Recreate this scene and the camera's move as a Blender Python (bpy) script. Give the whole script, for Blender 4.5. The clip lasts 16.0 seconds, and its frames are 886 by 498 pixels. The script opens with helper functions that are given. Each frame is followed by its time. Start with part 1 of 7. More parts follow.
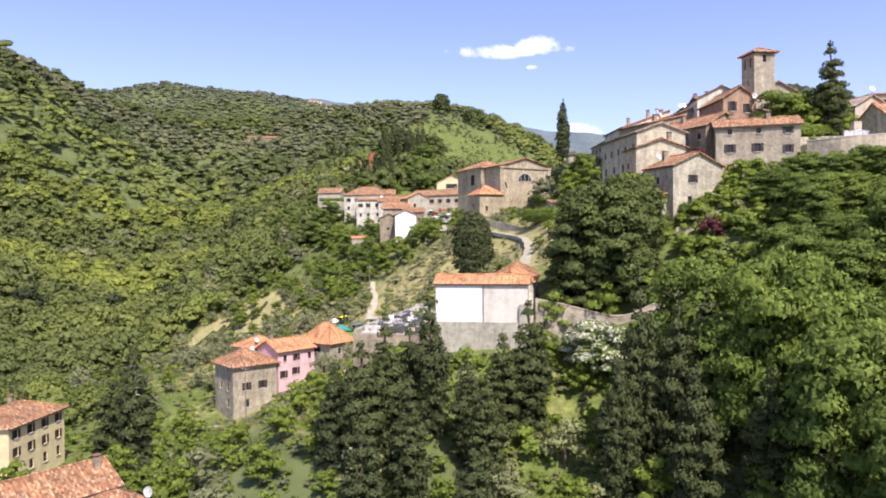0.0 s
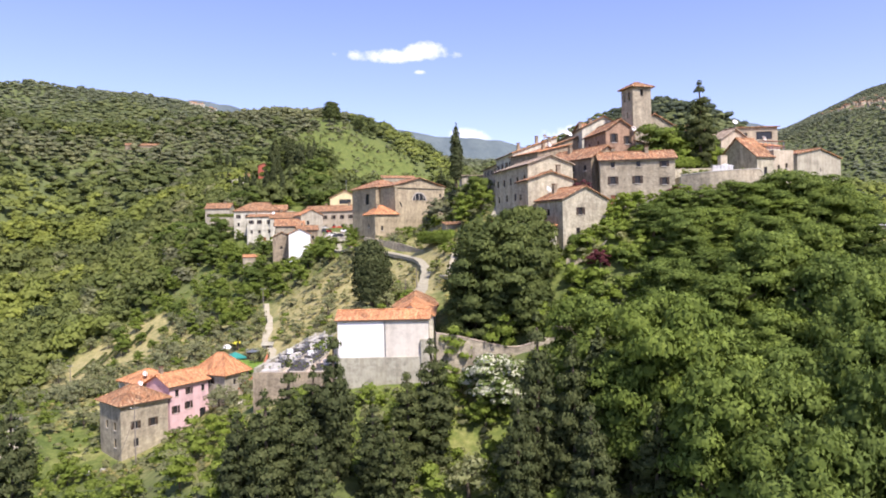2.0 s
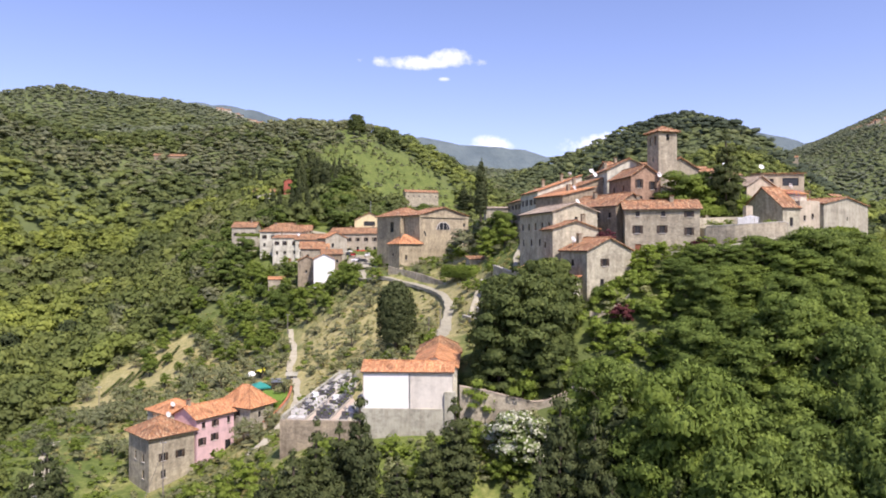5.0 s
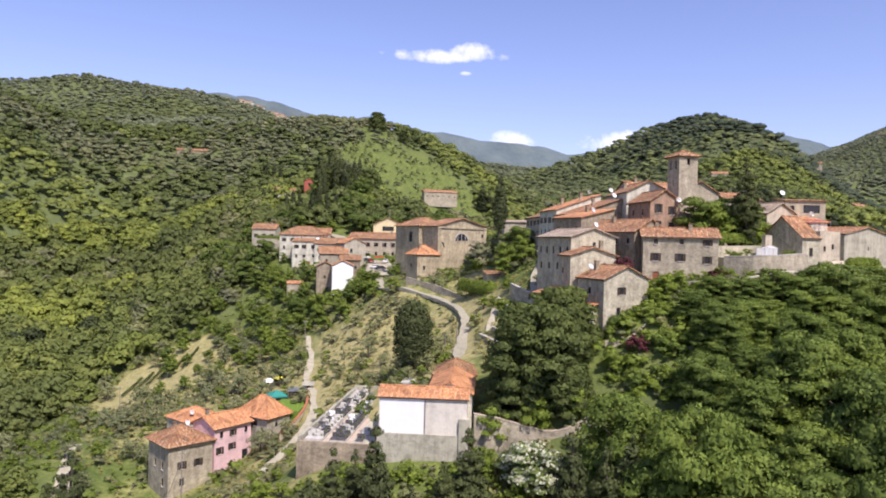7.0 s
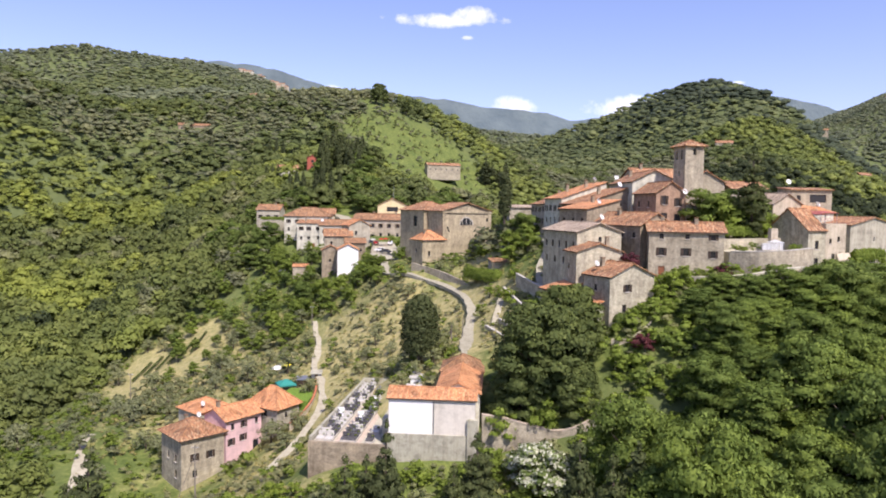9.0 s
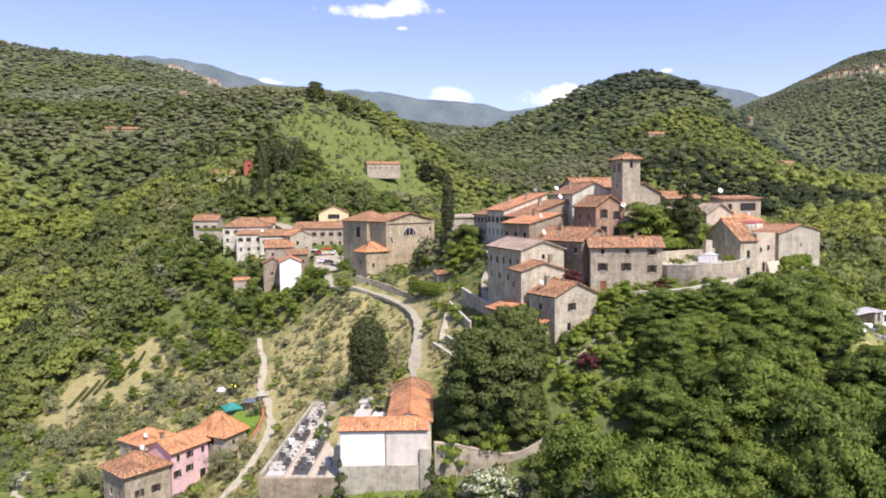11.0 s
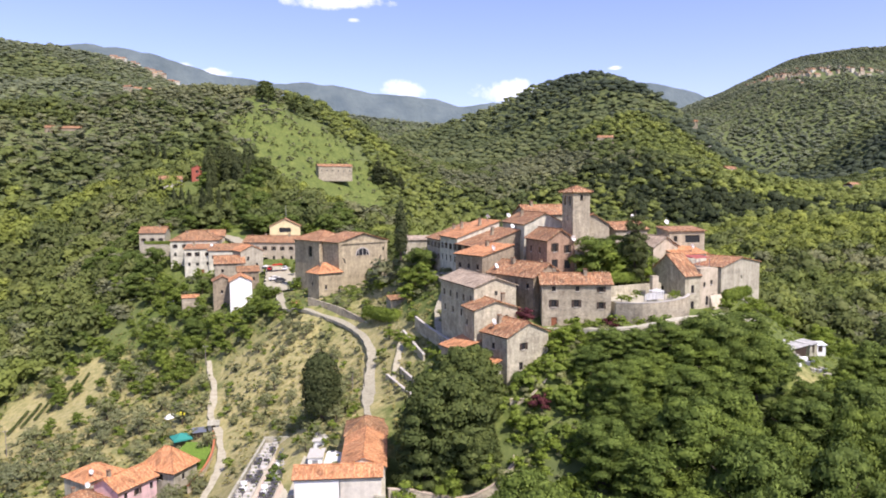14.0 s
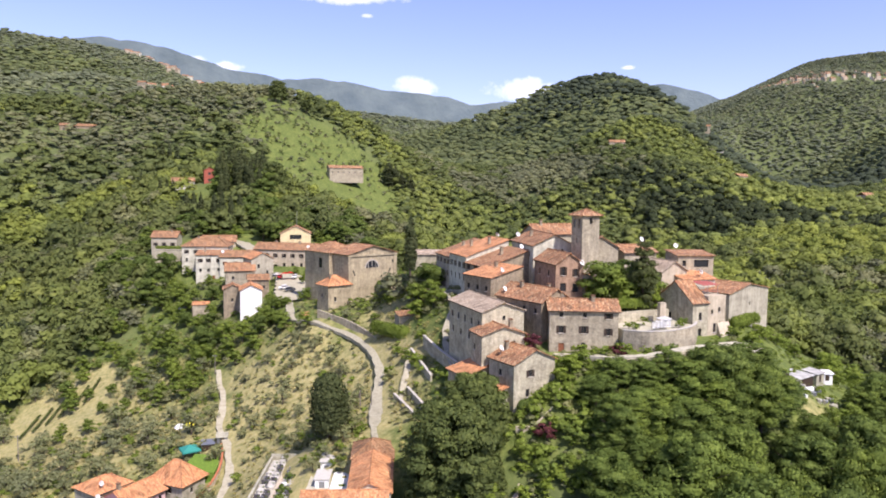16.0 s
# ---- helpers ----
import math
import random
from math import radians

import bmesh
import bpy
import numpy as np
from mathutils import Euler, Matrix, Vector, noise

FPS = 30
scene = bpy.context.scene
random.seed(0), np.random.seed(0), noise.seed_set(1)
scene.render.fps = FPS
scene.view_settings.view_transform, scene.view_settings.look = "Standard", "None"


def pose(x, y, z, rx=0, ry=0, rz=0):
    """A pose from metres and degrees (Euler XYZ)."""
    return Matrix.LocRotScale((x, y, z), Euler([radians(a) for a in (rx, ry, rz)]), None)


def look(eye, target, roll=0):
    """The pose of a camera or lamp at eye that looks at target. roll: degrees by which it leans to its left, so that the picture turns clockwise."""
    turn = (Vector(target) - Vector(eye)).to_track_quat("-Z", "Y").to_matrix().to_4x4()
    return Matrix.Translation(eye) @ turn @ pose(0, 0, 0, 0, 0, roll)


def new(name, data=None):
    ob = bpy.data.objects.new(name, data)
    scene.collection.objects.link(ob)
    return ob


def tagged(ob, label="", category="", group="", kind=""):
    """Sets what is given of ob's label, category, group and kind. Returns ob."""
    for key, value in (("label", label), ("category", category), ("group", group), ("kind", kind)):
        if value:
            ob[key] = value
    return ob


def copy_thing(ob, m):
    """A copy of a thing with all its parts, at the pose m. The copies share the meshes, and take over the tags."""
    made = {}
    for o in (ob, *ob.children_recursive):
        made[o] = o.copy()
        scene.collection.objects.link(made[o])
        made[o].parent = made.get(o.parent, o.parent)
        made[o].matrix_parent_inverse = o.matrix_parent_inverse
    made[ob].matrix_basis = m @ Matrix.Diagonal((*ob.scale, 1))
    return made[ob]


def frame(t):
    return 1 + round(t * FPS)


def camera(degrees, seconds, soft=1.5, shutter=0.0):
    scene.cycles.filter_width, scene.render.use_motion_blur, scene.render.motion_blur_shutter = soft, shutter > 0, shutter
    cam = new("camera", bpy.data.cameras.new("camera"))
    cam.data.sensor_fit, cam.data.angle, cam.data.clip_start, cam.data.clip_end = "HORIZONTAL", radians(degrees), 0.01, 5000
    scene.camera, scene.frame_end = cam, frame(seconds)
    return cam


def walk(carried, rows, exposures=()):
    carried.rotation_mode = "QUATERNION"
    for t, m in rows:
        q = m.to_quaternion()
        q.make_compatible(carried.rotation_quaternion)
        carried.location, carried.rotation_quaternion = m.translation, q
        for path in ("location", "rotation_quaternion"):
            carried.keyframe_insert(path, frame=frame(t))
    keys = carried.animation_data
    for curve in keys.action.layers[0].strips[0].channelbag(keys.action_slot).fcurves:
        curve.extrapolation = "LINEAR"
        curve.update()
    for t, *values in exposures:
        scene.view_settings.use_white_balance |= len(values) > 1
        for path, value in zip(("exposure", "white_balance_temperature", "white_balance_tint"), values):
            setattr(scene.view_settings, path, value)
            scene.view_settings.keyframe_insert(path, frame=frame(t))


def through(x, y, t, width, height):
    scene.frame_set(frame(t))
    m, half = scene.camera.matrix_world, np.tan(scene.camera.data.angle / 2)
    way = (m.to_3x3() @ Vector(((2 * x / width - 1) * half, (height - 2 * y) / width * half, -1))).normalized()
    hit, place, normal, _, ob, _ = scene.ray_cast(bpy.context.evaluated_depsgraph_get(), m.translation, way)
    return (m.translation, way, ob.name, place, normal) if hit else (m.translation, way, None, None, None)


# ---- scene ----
cam = camera(64.7, 16.0, soft=1.9)
METRES, EYE, TILT, LEAN, TURN = 45.0, 50.0, -0.8, 0.5, 0.0
ROWS = [
    (0.0, 0.0, 0.0, 0.0, -0.0, 0.0, 0.0),
    (0.5, -0.0098, -0.0083, 0.0279, -3.97, 0.07, 0.47),
    (1.0, -0.0185, -0.0178, 0.0553, -7.2, 0.13, 0.68),
    (1.5, -0.0268, -0.0257, 0.0817, -8.87, 0.2, 0.84),
    (2.0, -0.0328, -0.0328, 0.1086, -8.88, 0.25, 0.9),
    (2.5, -0.0393, -0.0404, 0.1352, -8.79, 0.3, 0.87),
    (3.0, -0.045, -0.0478, 0.1615, -8.77, 0.36, 0.81),
    (3.5, -0.0493, -0.0542, 0.1879, -8.41, 0.48, 0.69),
    (4.0, -0.0514, -0.0603, 0.2137, -7.86, 0.62, 0.42),
    (6.5, -0.0656, -0.0996, 0.364, -6.3, 0.91, -1.39),
    (7.0, -0.068, -0.1067, 0.3923, -5.81, 0.32, -1.82),
    (7.5, -0.072, -0.1122, 0.4253, -5.21, -0.73, -1.99),
    (8.0, -0.0772, -0.1156, 0.4555, -5.06, -1.52, -1.7),
    (10.5, -0.0976, -0.1066, 0.622, -8.43, -2.9, -0.09),
    (11.0, -0.1007, -0.1047, 0.6546, -10.4, -3.05, 0.39),
    (11.5, -0.104, -0.1047, 0.6878, -12.41, -3.19, 0.76),
    (12.0, -0.1068, -0.1052, 0.7193, -13.8, -3.35, 0.81),
    (12.5, -0.1083, -0.1064, 0.7522, -14.58, -3.46, 0.64),
    (13.0, -0.1095, -0.1094, 0.7864, -14.86, -3.55, 0.39),
    (13.5, -0.1102, -0.1101, 0.8182, -14.71, -3.56, 0.18),
    (14.0, -0.1111, -0.1122, 0.8491, -14.34, -3.56, 0.06),
    (14.5, -0.1119, -0.1147, 0.8808, -13.95, -3.56, -0.06),
    (15.0, -0.1135, -0.1194, 0.9117, -13.78, -3.54, -0.32),
    (15.5, -0.1146, -0.1241, 0.9431, -13.76, -3.59, -0.67),
    (16.0, -0.1167, -0.1281, 0.9734, -13.52, -3.8, -0.95),
]
walk(cam, [(t, pose(0, 0, EYE, TILT, LEAN, TURN) @ pose(METRES * x, METRES * y, METRES * z, 90 + pitch, roll, yaw)) for t, x, y, z, yaw, pitch, roll in ROWS],
     exposures=[(0.0, 0.61, 6500, 20), (2.0, 0.56, 6500, 20), (4.0, 0.46, 6500, 20), (7.0, 0.30, 6500, 20), (9.0, 0.39, 6500, 20), (12.0, 0.48, 6500, 20), (16.0, 0.45, 6500, 20)])

# ---- light: a clear late-spring noon, the sun high behind the first viewpoint ----
SUN_EL, SUN_AZ = 54.0, 158.0          # degrees; azimuth clockwise from the +y direction
world = bpy.data.worlds.new("sky")
scene.world = world
world.use_nodes = True
wn, wl = world.node_tree.nodes, world.node_tree.links
sky = wn.new("ShaderNodeTexSky")
sky.sky_type, sky.sun_disc = "NISHITA", False
sky.sun_elevation, sky.sun_rotation = radians(SUN_EL), radians(SUN_AZ)
sky.altitude, sky.air_density, sky.dust_density, sky.ozone_density = 300, 1.0, 0.9, 1.6
backing = wn["Background"]
backing.inputs["Strength"].default_value = 0.148


def math_node(nodes, links, op, a, b=None, c=None):
    n = nodes.new("ShaderNodeMath")
    n.operation = op
    for i, v in enumerate((a, b, c)):
        if v is None:
            continue
        if isinstance(v, (int, float)):
            n.inputs[i].default_value = v
        else:
            links.new(v, n.inputs[i])
    return n.outputs[0]


# small fair-weather clouds low over the far ridge: azimuth, elevation, half-width, half-height in degrees
CLOUDS = [(5.5, 14.9, 5.4, 0.62), (7.6, 15.25, 2.6, 0.78), (11.2, 8.2, 2.1, 1.0), (19.6, 8.2, 3.0, 1.0),
          (28.0, 9.7, 0.7, 0.2), (-3.4, 9.3, 1.2, 0.5), (-5.8, 9.7, 0.9, 0.4), (7.2, 13.6, 0.6, 0.22)]
geo = wn.new("ShaderNodeTexCoord")
sep = wn.new("ShaderNodeSeparateXYZ")
wl.new(geo.outputs["Generated"], sep.inputs[0])
az = math_node(wn, wl, "MULTIPLY", math_node(wn, wl, "ARCTAN2", sep.outputs[0], sep.outputs[1]), 57.2958)
el = math_node(wn, wl, "MULTIPLY", math_node(wn, wl, "ARCSINE", sep.outputs[2]), 57.2958)
puff = wn.new("ShaderNodeTexNoise")
puff.inputs["Scale"].default_value, puff.inputs["Detail"].default_value, puff.inputs["Roughness"].default_value = 34.0, 6.0, 0.62
wl.new(geo.outputs["Generated"], puff.inputs["Vector"])
cover = None
for ca, ce, cw, ch in CLOUDS:
    dx = math_node(wn, wl, "POWER", math_node(wn, wl, "ABSOLUTE", math_node(wn, wl, "DIVIDE", math_node(wn, wl, "SUBTRACT", az, ca), cw)), 2.0)
    dy = math_node(wn, wl, "POWER", math_node(wn, wl, "ABSOLUTE", math_node(wn, wl, "DIVIDE", math_node(wn, wl, "SUBTRACT", el, ce), ch)), 2.0)
    body = math_node(wn, wl, "SUBTRACT", 1.0, math_node(wn, wl, "ADD", dx, dy))
    cover = body if cover is None else math_node(wn, wl, "MAXIMUM", cover, body)
cover = math_node(wn, wl, "ADD", math_node(wn, wl, "MAXIMUM", cover, -1.0), math_node(wn, wl, "MULTIPLY", math_node(wn, wl, "SUBTRACT", puff.outputs[0], 0.55), 3.2))
soft = wn.new("ShaderNodeMapRange")
soft.inputs["From Min"].default_value, soft.inputs["From Max"].default_value = 0.0, 1.5
wl.new(cover, soft.inputs["Value"])
blend = wn.new("ShaderNodeMix")
blend.data_type = "RGBA"
wl.new(soft.outputs[0], blend.inputs["Factor"])
clear = wn.new("ShaderNodeMix")
clear.data_type, clear.blend_type = "RGBA", "MULTIPLY"
clear.inputs["Factor"].default_value = 1.0
clear.inputs["B"].default_value = (0.98, 0.90, 1.08, 1)
wl.new(sky.outputs[0], clear.inputs["A"])
wl.new(clear.outputs["Result"], blend.inputs["A"])
blend.inputs["B"].default_value = (8.2, 8.2, 8.8, 1)
wl.new(blend.outputs["Result"], backing.inputs["Color"])

sun = new("sun", bpy.data.lights.new("sun", "SUN"))
sun.data.energy, sun.data.angle, sun.data.color = 4.7, radians(0.55), (1.0, 0.955, 0.855)
a, e = radians(SUN_AZ), radians(SUN_EL)
toward = Vector((math.sin(a) * math.cos(e), math.cos(a) * math.cos(e), math.sin(e)))
sun.matrix_world = look(toward * 400, (0, 0, 0))

# ---- materials ----


class Mat:
    """A small builder of node materials."""

    def __init__(self, name, roughness=0.9, metallic=0.0):
        self.mat = bpy.data.materials.new(name)
        self.mat.use_nodes = True
        self.nodes, self.links = self.mat.node_tree.nodes, self.mat.node_tree.links
        self.bsdf = self.nodes["Principled BSDF"]
        self.bsdf.inputs["Roughness"].default_value = roughness
        self.bsdf.inputs["Metallic"].default_value = metallic
        self.bsdf.inputs["Specular IOR Level"].default_value = 0.3

    def coord(self, which="Object"):
        n = self.nodes.new("ShaderNodeTexCoord")
        return n.outputs[which]

    def place(self):
        return self.nodes.new("ShaderNodeNewGeometry").outputs["Position"]

    def stretch(self, vec, sx, sy, sz):
        n = self.nodes.new("ShaderNodeMapping")
        n.inputs["Scale"].default_value = (sx, sy, sz)
        self.links.new(vec, n.inputs["Vector"])
        return n.outputs[0]

    def noise(self, vec, scale, detail=4.0, rough=0.6):
        n = self.nodes.new("ShaderNodeTexNoise")
        n.inputs["Scale"].default_value, n.inputs["Detail"].default_value, n.inputs["Roughness"].default_value = scale, detail, rough
        self.links.new(vec, n.inputs["Vector"])
        return n.outputs[0]

    def cells(self, vec, scale, feature="F1", out="Color"):
        n = self.nodes.new("ShaderNodeTexVoronoi")
        n.feature = feature
        n.inputs["Scale"].default_value = scale
        self.links.new(vec, n.inputs["Vector"])
        return n.outputs[out]

    def ramp(self, fac, *stops):
        n = self.nodes.new("ShaderNodeValToRGB")
        el = n.color_ramp.elements
        while len(el) < len(stops):
            el.new(0.5)
        for e, (p, c) in zip(el, stops):
            e.position = p
            e.color = (*c, 1) if len(c) == 3 else c
        self.links.new(fac, n.inputs[0])
        return n.outputs[0]

    def math(self, op, a, b=None):
        return math_node(self.nodes, self.links, op, a, b)

    def mix(self, fac, a, b, mode="MIX"):
        n = self.nodes.new("ShaderNodeMix")
        n.data_type, n.blend_type = "RGBA", mode
        for key, v in (("Factor", fac), ("A", a), ("B", b)):
            if isinstance(v, (int, float)):
                n.inputs[key].default_value = v
            elif isinstance(v, tuple):
                n.inputs[key].default_value = (*v, 1)
            else:
                self.links.new(v, n.inputs[key])
        return n.outputs["Result"]

    def attribute(self, name):
        n = self.nodes.new("ShaderNodeAttribute")
        n.attribute_name = name
        return n.outputs["Fac"]

    def random(self):
        return self.nodes.new("ShaderNodeObjectInfo").outputs["Random"]

    def island(self):
        return self.nodes.new("ShaderNodeNewGeometry").outputs["Random Per Island"]

    def done(self, colour, bump=None, strength=0.3, distance=0.05):
        if isinstance(colour, tuple):
            self.bsdf.inputs["Base Color"].default_value = (*colour, 1)
        else:
            self.links.new(colour, self.bsdf.inputs["Base Color"])
        if bump is not None:
            n = self.nodes.new("ShaderNodeBump")
            n.inputs["Strength"].default_value, n.inputs["Distance"].default_value = strength, distance
            self.links.new(bump, n.inputs["Height"])
            self.links.new(n.outputs[0], self.bsdf.inputs["Normal"])
        return self.mat


def shade(c, k):
    return tuple(min(1.0, v * k) for v in c)


def stone_wall(name, c, contrast=1.0):
    m = Mat(name, 0.95)
    v = m.coord()
    warp = m.stretch(v, 1.0, 1.0, 1.55)
    stones = m.cells(warp, 2.6)
    bw = m.nodes.new("ShaderNodeRGBToBW")
    m.links.new(stones, bw.inputs[0])
    tone = m.ramp(bw.outputs[0], (0.1, shade(c, 0.84)), (0.5, c), (0.9, shade(c, 1.12)))
    joints = m.cells(warp, 2.6, "DISTANCE_TO_EDGE", "Distance")
    edge = m.ramp(joints, (0.0, (0, 0, 0)), (0.07, (1, 1, 1)))
    tone = m.mix(edge, shade(c, 0.84), tone)
    big = m.noise(v, 0.23, 5.0, 0.65)
    tone = m.mix(0.75 * contrast, tone, m.ramp(big, (0.3, (0.52, 0.48, 0.44)), (0.5, (0.95, 0.93, 0.9)), (0.7, (1.25, 1.2, 1.1))), "MULTIPLY")
    tone = m.mix(0.85, tone, m.ramp(m.noise(v, 0.85, 7.0, 0.78), (0.34, (0.58, 0.56, 0.54)), (0.5, (1.0, 0.99, 0.97)), (0.66, (1.3, 1.27, 1.22))), "MULTIPLY")
    runs = m.noise(m.stretch(v, 1.6, 1.6, 0.12), 1.0, 4.0, 0.6)
    tone = m.mix(0.5, tone, m.ramp(runs, (0.35, (0.62, 0.6, 0.58)), (0.55, (1, 1, 1))), "MULTIPLY")
    return m.done(tone, joints, 0.5, 0.06)


def plaster(name, c, wear=0.5):
    m = Mat(name, 0.92)
    v = m.coord()
    big = m.noise(v, 0.3, 6.0, 0.68)
    tone = m.ramp(big, (0.3, shade(c, 1.0 - 0.45 * wear)), (0.5, c), (0.75, shade(c, 1.0 + 0.12 * wear)))
    runs = m.noise(m.stretch(v, 1.3, 1.3, 0.1), 1.0, 5.0, 0.65)
    tone = m.mix(0.6 * wear, tone, m.ramp(runs, (0.35, (0.6, 0.57, 0.53)), (0.56, (1, 1, 1))), "MULTIPLY")
    tone = m.mix(0.8 * wear, tone, m.ramp(m.noise(v, 0.9, 7.0, 0.78), (0.34, (0.62, 0.6, 0.57)), (0.5, (1, 1, 1)), (0.68, (1.2, 1.18, 1.15))), "MULTIPLY")
    patches = m.noise(v, 1.1, 3.0, 0.5)
    tone = m.mix(m.ramp(patches, (0.62, (0, 0, 0)), (0.66, (wear * 0.6,) * 3)), tone, shade(c, 0.62))
    return m.done(tone, m.noise(v, 6.0, 3.0), 0.2, 0.03)


def roof_tile(name, stops, lichen=0.4):
    """Pantiles: rounded courses down the slope, each tile with its own tone."""
    m = Mat(name, 0.9)
    uv = m.coord("UV")
    s = m.nodes.new("ShaderNodeSeparateXYZ")
    m.links.new(uv, s.inputs[0])
    cu, cv = m.math("FLOOR", m.math("DIVIDE", s.outputs[0], 0.24)), m.math("FLOOR", m.math("DIVIDE", s.outputs[1], 0.38))
    comb = m.nodes.new("ShaderNodeCombineXYZ")
    m.links.new(cu, comb.inputs[0])
    m.links.new(cv, comb.inputs[1])
    white = m.nodes.new("ShaderNodeTexWhiteNoise")
    m.links.new(comb.outputs[0], white.inputs["Vector"])
    tone = m.ramp(white.outputs["Value"], *stops)
    wobble = m.noise(uv, 0.35, 5.0, 0.7)
    tone = m.mix(1.0, tone, m.ramp(wobble, (0.25, (0.5, 0.45, 0.42)), (0.5, (1, 1, 1)), (0.75, (1.3, 1.2, 1.12))), "MULTIPLY")
    streaks = m.noise(m.stretch(uv, 2.2, 0.22, 1.0), 1.0, 6.0, 0.75)
    tone = m.mix(0.9, tone, m.ramp(streaks, (0.34, (0.55, 0.5, 0.48)), (0.5, (1, 1, 1)), (0.66, (1.42, 1.38, 1.34))), "MULTIPLY")
    moss = m.noise(m.stretch(uv, 1.0, 0.4, 1.0), 0.9, 6.0, 0.7)
    tone = m.mix(m.ramp(moss, (0.5, (0, 0, 0)), (0.68, (lichen,) * 3)), tone, (0.12, 0.095, 0.075))
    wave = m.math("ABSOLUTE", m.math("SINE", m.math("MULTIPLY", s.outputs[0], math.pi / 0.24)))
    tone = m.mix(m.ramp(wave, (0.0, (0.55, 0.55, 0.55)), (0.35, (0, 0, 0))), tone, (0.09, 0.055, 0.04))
    return m.done(tone, wave, 0.6, 0.08)


def leaf(name, stops, through=0.4, tint=0.35, clump=0.0):
    """Leaves: tone by clump, by tree and by a broad drift over the hillside."""
    m = Mat(name, 0.75)
    m.bsdf.inputs["Specular IOR Level"].default_value = 0.15
    tone = m.ramp(m.island(), *stops)
    tone = m.mix(tint, tone, m.ramp(m.random(), (0.0, (0.72, 0.76, 0.72)), (0.5, (1.0, 1.0, 1.0)), (1.0, (1.28, 1.24, 0.9))), "MULTIPLY")
    tone = m.mix(tint, tone, m.ramp(m.noise(m.place(), 0.05, 4.0, 0.7), (0.3, (0.8, 0.85, 0.82)), (0.5, (1, 1, 1)), (0.72, (1.26, 1.28, 1.0))), "MULTIPLY")
    tone = m.mix(tint, tone, m.ramp(m.noise(m.place(), 0.009, 3.0, 0.55), (0.35, (0.66, 0.74, 0.78)), (0.5, (1, 1, 1)), (0.64, (1.32, 1.34, 1.08))), "MULTIPLY")
    if clump:
        flat = m.stretch(m.place(), 1.0, 1.0, 0.3)
        each = m.nodes.new("ShaderNodeSeparateColor")
        m.links.new(m.cells(flat, 1.0 / clump), each.inputs[0])
        tone = m.mix(1.0, tone, m.ramp(each.outputs[0], (0.0, (0.8, 0.84, 0.84)), (0.4, (0.95, 0.97, 0.97)), (0.75, (1.08, 1.08, 1.02)), (1.0, (1.26, 1.24, 1.12))), "MULTIPLY")
    m.done(tone)
    glow = m.nodes.new("ShaderNodeBsdfTranslucent")
    m.links.new(tone, glow.inputs[0])
    both = m.nodes.new("ShaderNodeMixShader")
    both.inputs[0].default_value = through
    m.links.new(m.bsdf.outputs[0], both.inputs[1])
    m.links.new(glow.outputs[0], both.inputs[2])
    m.links.new(both.outputs[0], m.nodes["Material Output"].inputs[0])
    return m.mat


def plain(name, c, rough=0.6, metal=0.0, var=0.25, scale=3.0):
    m = Mat(name, rough, metal)
    n = m.noise(m.coord(), scale, 4.0, 0.6)
    return m.done(m.ramp(n, (0.3, shade(c, 1 - var)), (0.7, shade(c, 1 + var * 0.6))), n, 0.15, 0.02)


STONE = stone_wall("stone_wall_tan", (0.41, 0.37, 0.285), 1.0)
STONE_GREY = stone_wall("stone_wall_grey", (0.47, 0.44, 0.34), 1.0)
STONE_CHURCH = stone_wall("stone_wall_warm", (0.44, 0.38, 0.265), 1.0)
STONE_DARK = stone_wall("stone_wall_brown", (0.32, 0.27, 0.20), 1.0)
RENDER_GREY = plaster("grey_render", (0.43, 0.395, 0.305), 0.9)
RENDER_CREAM = plaster("cream_render", (0.52, 0.445, 0.335), 0.8)
RENDER_WHITE = plaster("white_render", (0.82, 0.80, 0.77), 0.12)
RENDER_CHAPEL = plaster("pale_beige_render", (0.66, 0.61, 0.52), 0.45)
RENDER_OLDWHITE = plaster("old_white_render", (0.61, 0.585, 0.475), 1.0)
RENDER_PINK = plaster("pink_render", (0.70, 0.475, 0.475), 0.45)
RENDER_YELLOW = plaster("yellow_render", (0.70, 0.59, 0.34), 0.45)
RENDER_RED = plaster("red_render", (0.38, 0.11, 0.075), 0.5)
BRICK_WALL = stone_wall("red_brown_brickwork", (0.36, 0.245, 0.175), 0.9)
CONCRETE = plaster("weathered_concrete", (0.42, 0.40, 0.31), 1.0)
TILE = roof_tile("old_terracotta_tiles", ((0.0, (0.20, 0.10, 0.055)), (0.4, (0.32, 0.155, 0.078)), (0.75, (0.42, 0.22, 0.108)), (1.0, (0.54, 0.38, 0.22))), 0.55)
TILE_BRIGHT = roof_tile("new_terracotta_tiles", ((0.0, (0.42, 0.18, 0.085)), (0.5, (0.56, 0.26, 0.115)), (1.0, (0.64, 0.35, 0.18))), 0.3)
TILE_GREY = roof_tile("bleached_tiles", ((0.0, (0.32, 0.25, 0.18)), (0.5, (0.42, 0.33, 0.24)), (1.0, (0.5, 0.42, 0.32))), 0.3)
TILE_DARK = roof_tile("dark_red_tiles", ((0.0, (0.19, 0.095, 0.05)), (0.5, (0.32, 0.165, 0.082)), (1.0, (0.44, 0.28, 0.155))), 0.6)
GLASS = plain("window_glass", (0.03, 0.032, 0.036), 0.12, 0.0, 0.2)
WOOD = plain("dark_brown_wood", (0.06, 0.04, 0.028), 0.6, 0.0, 0.4)
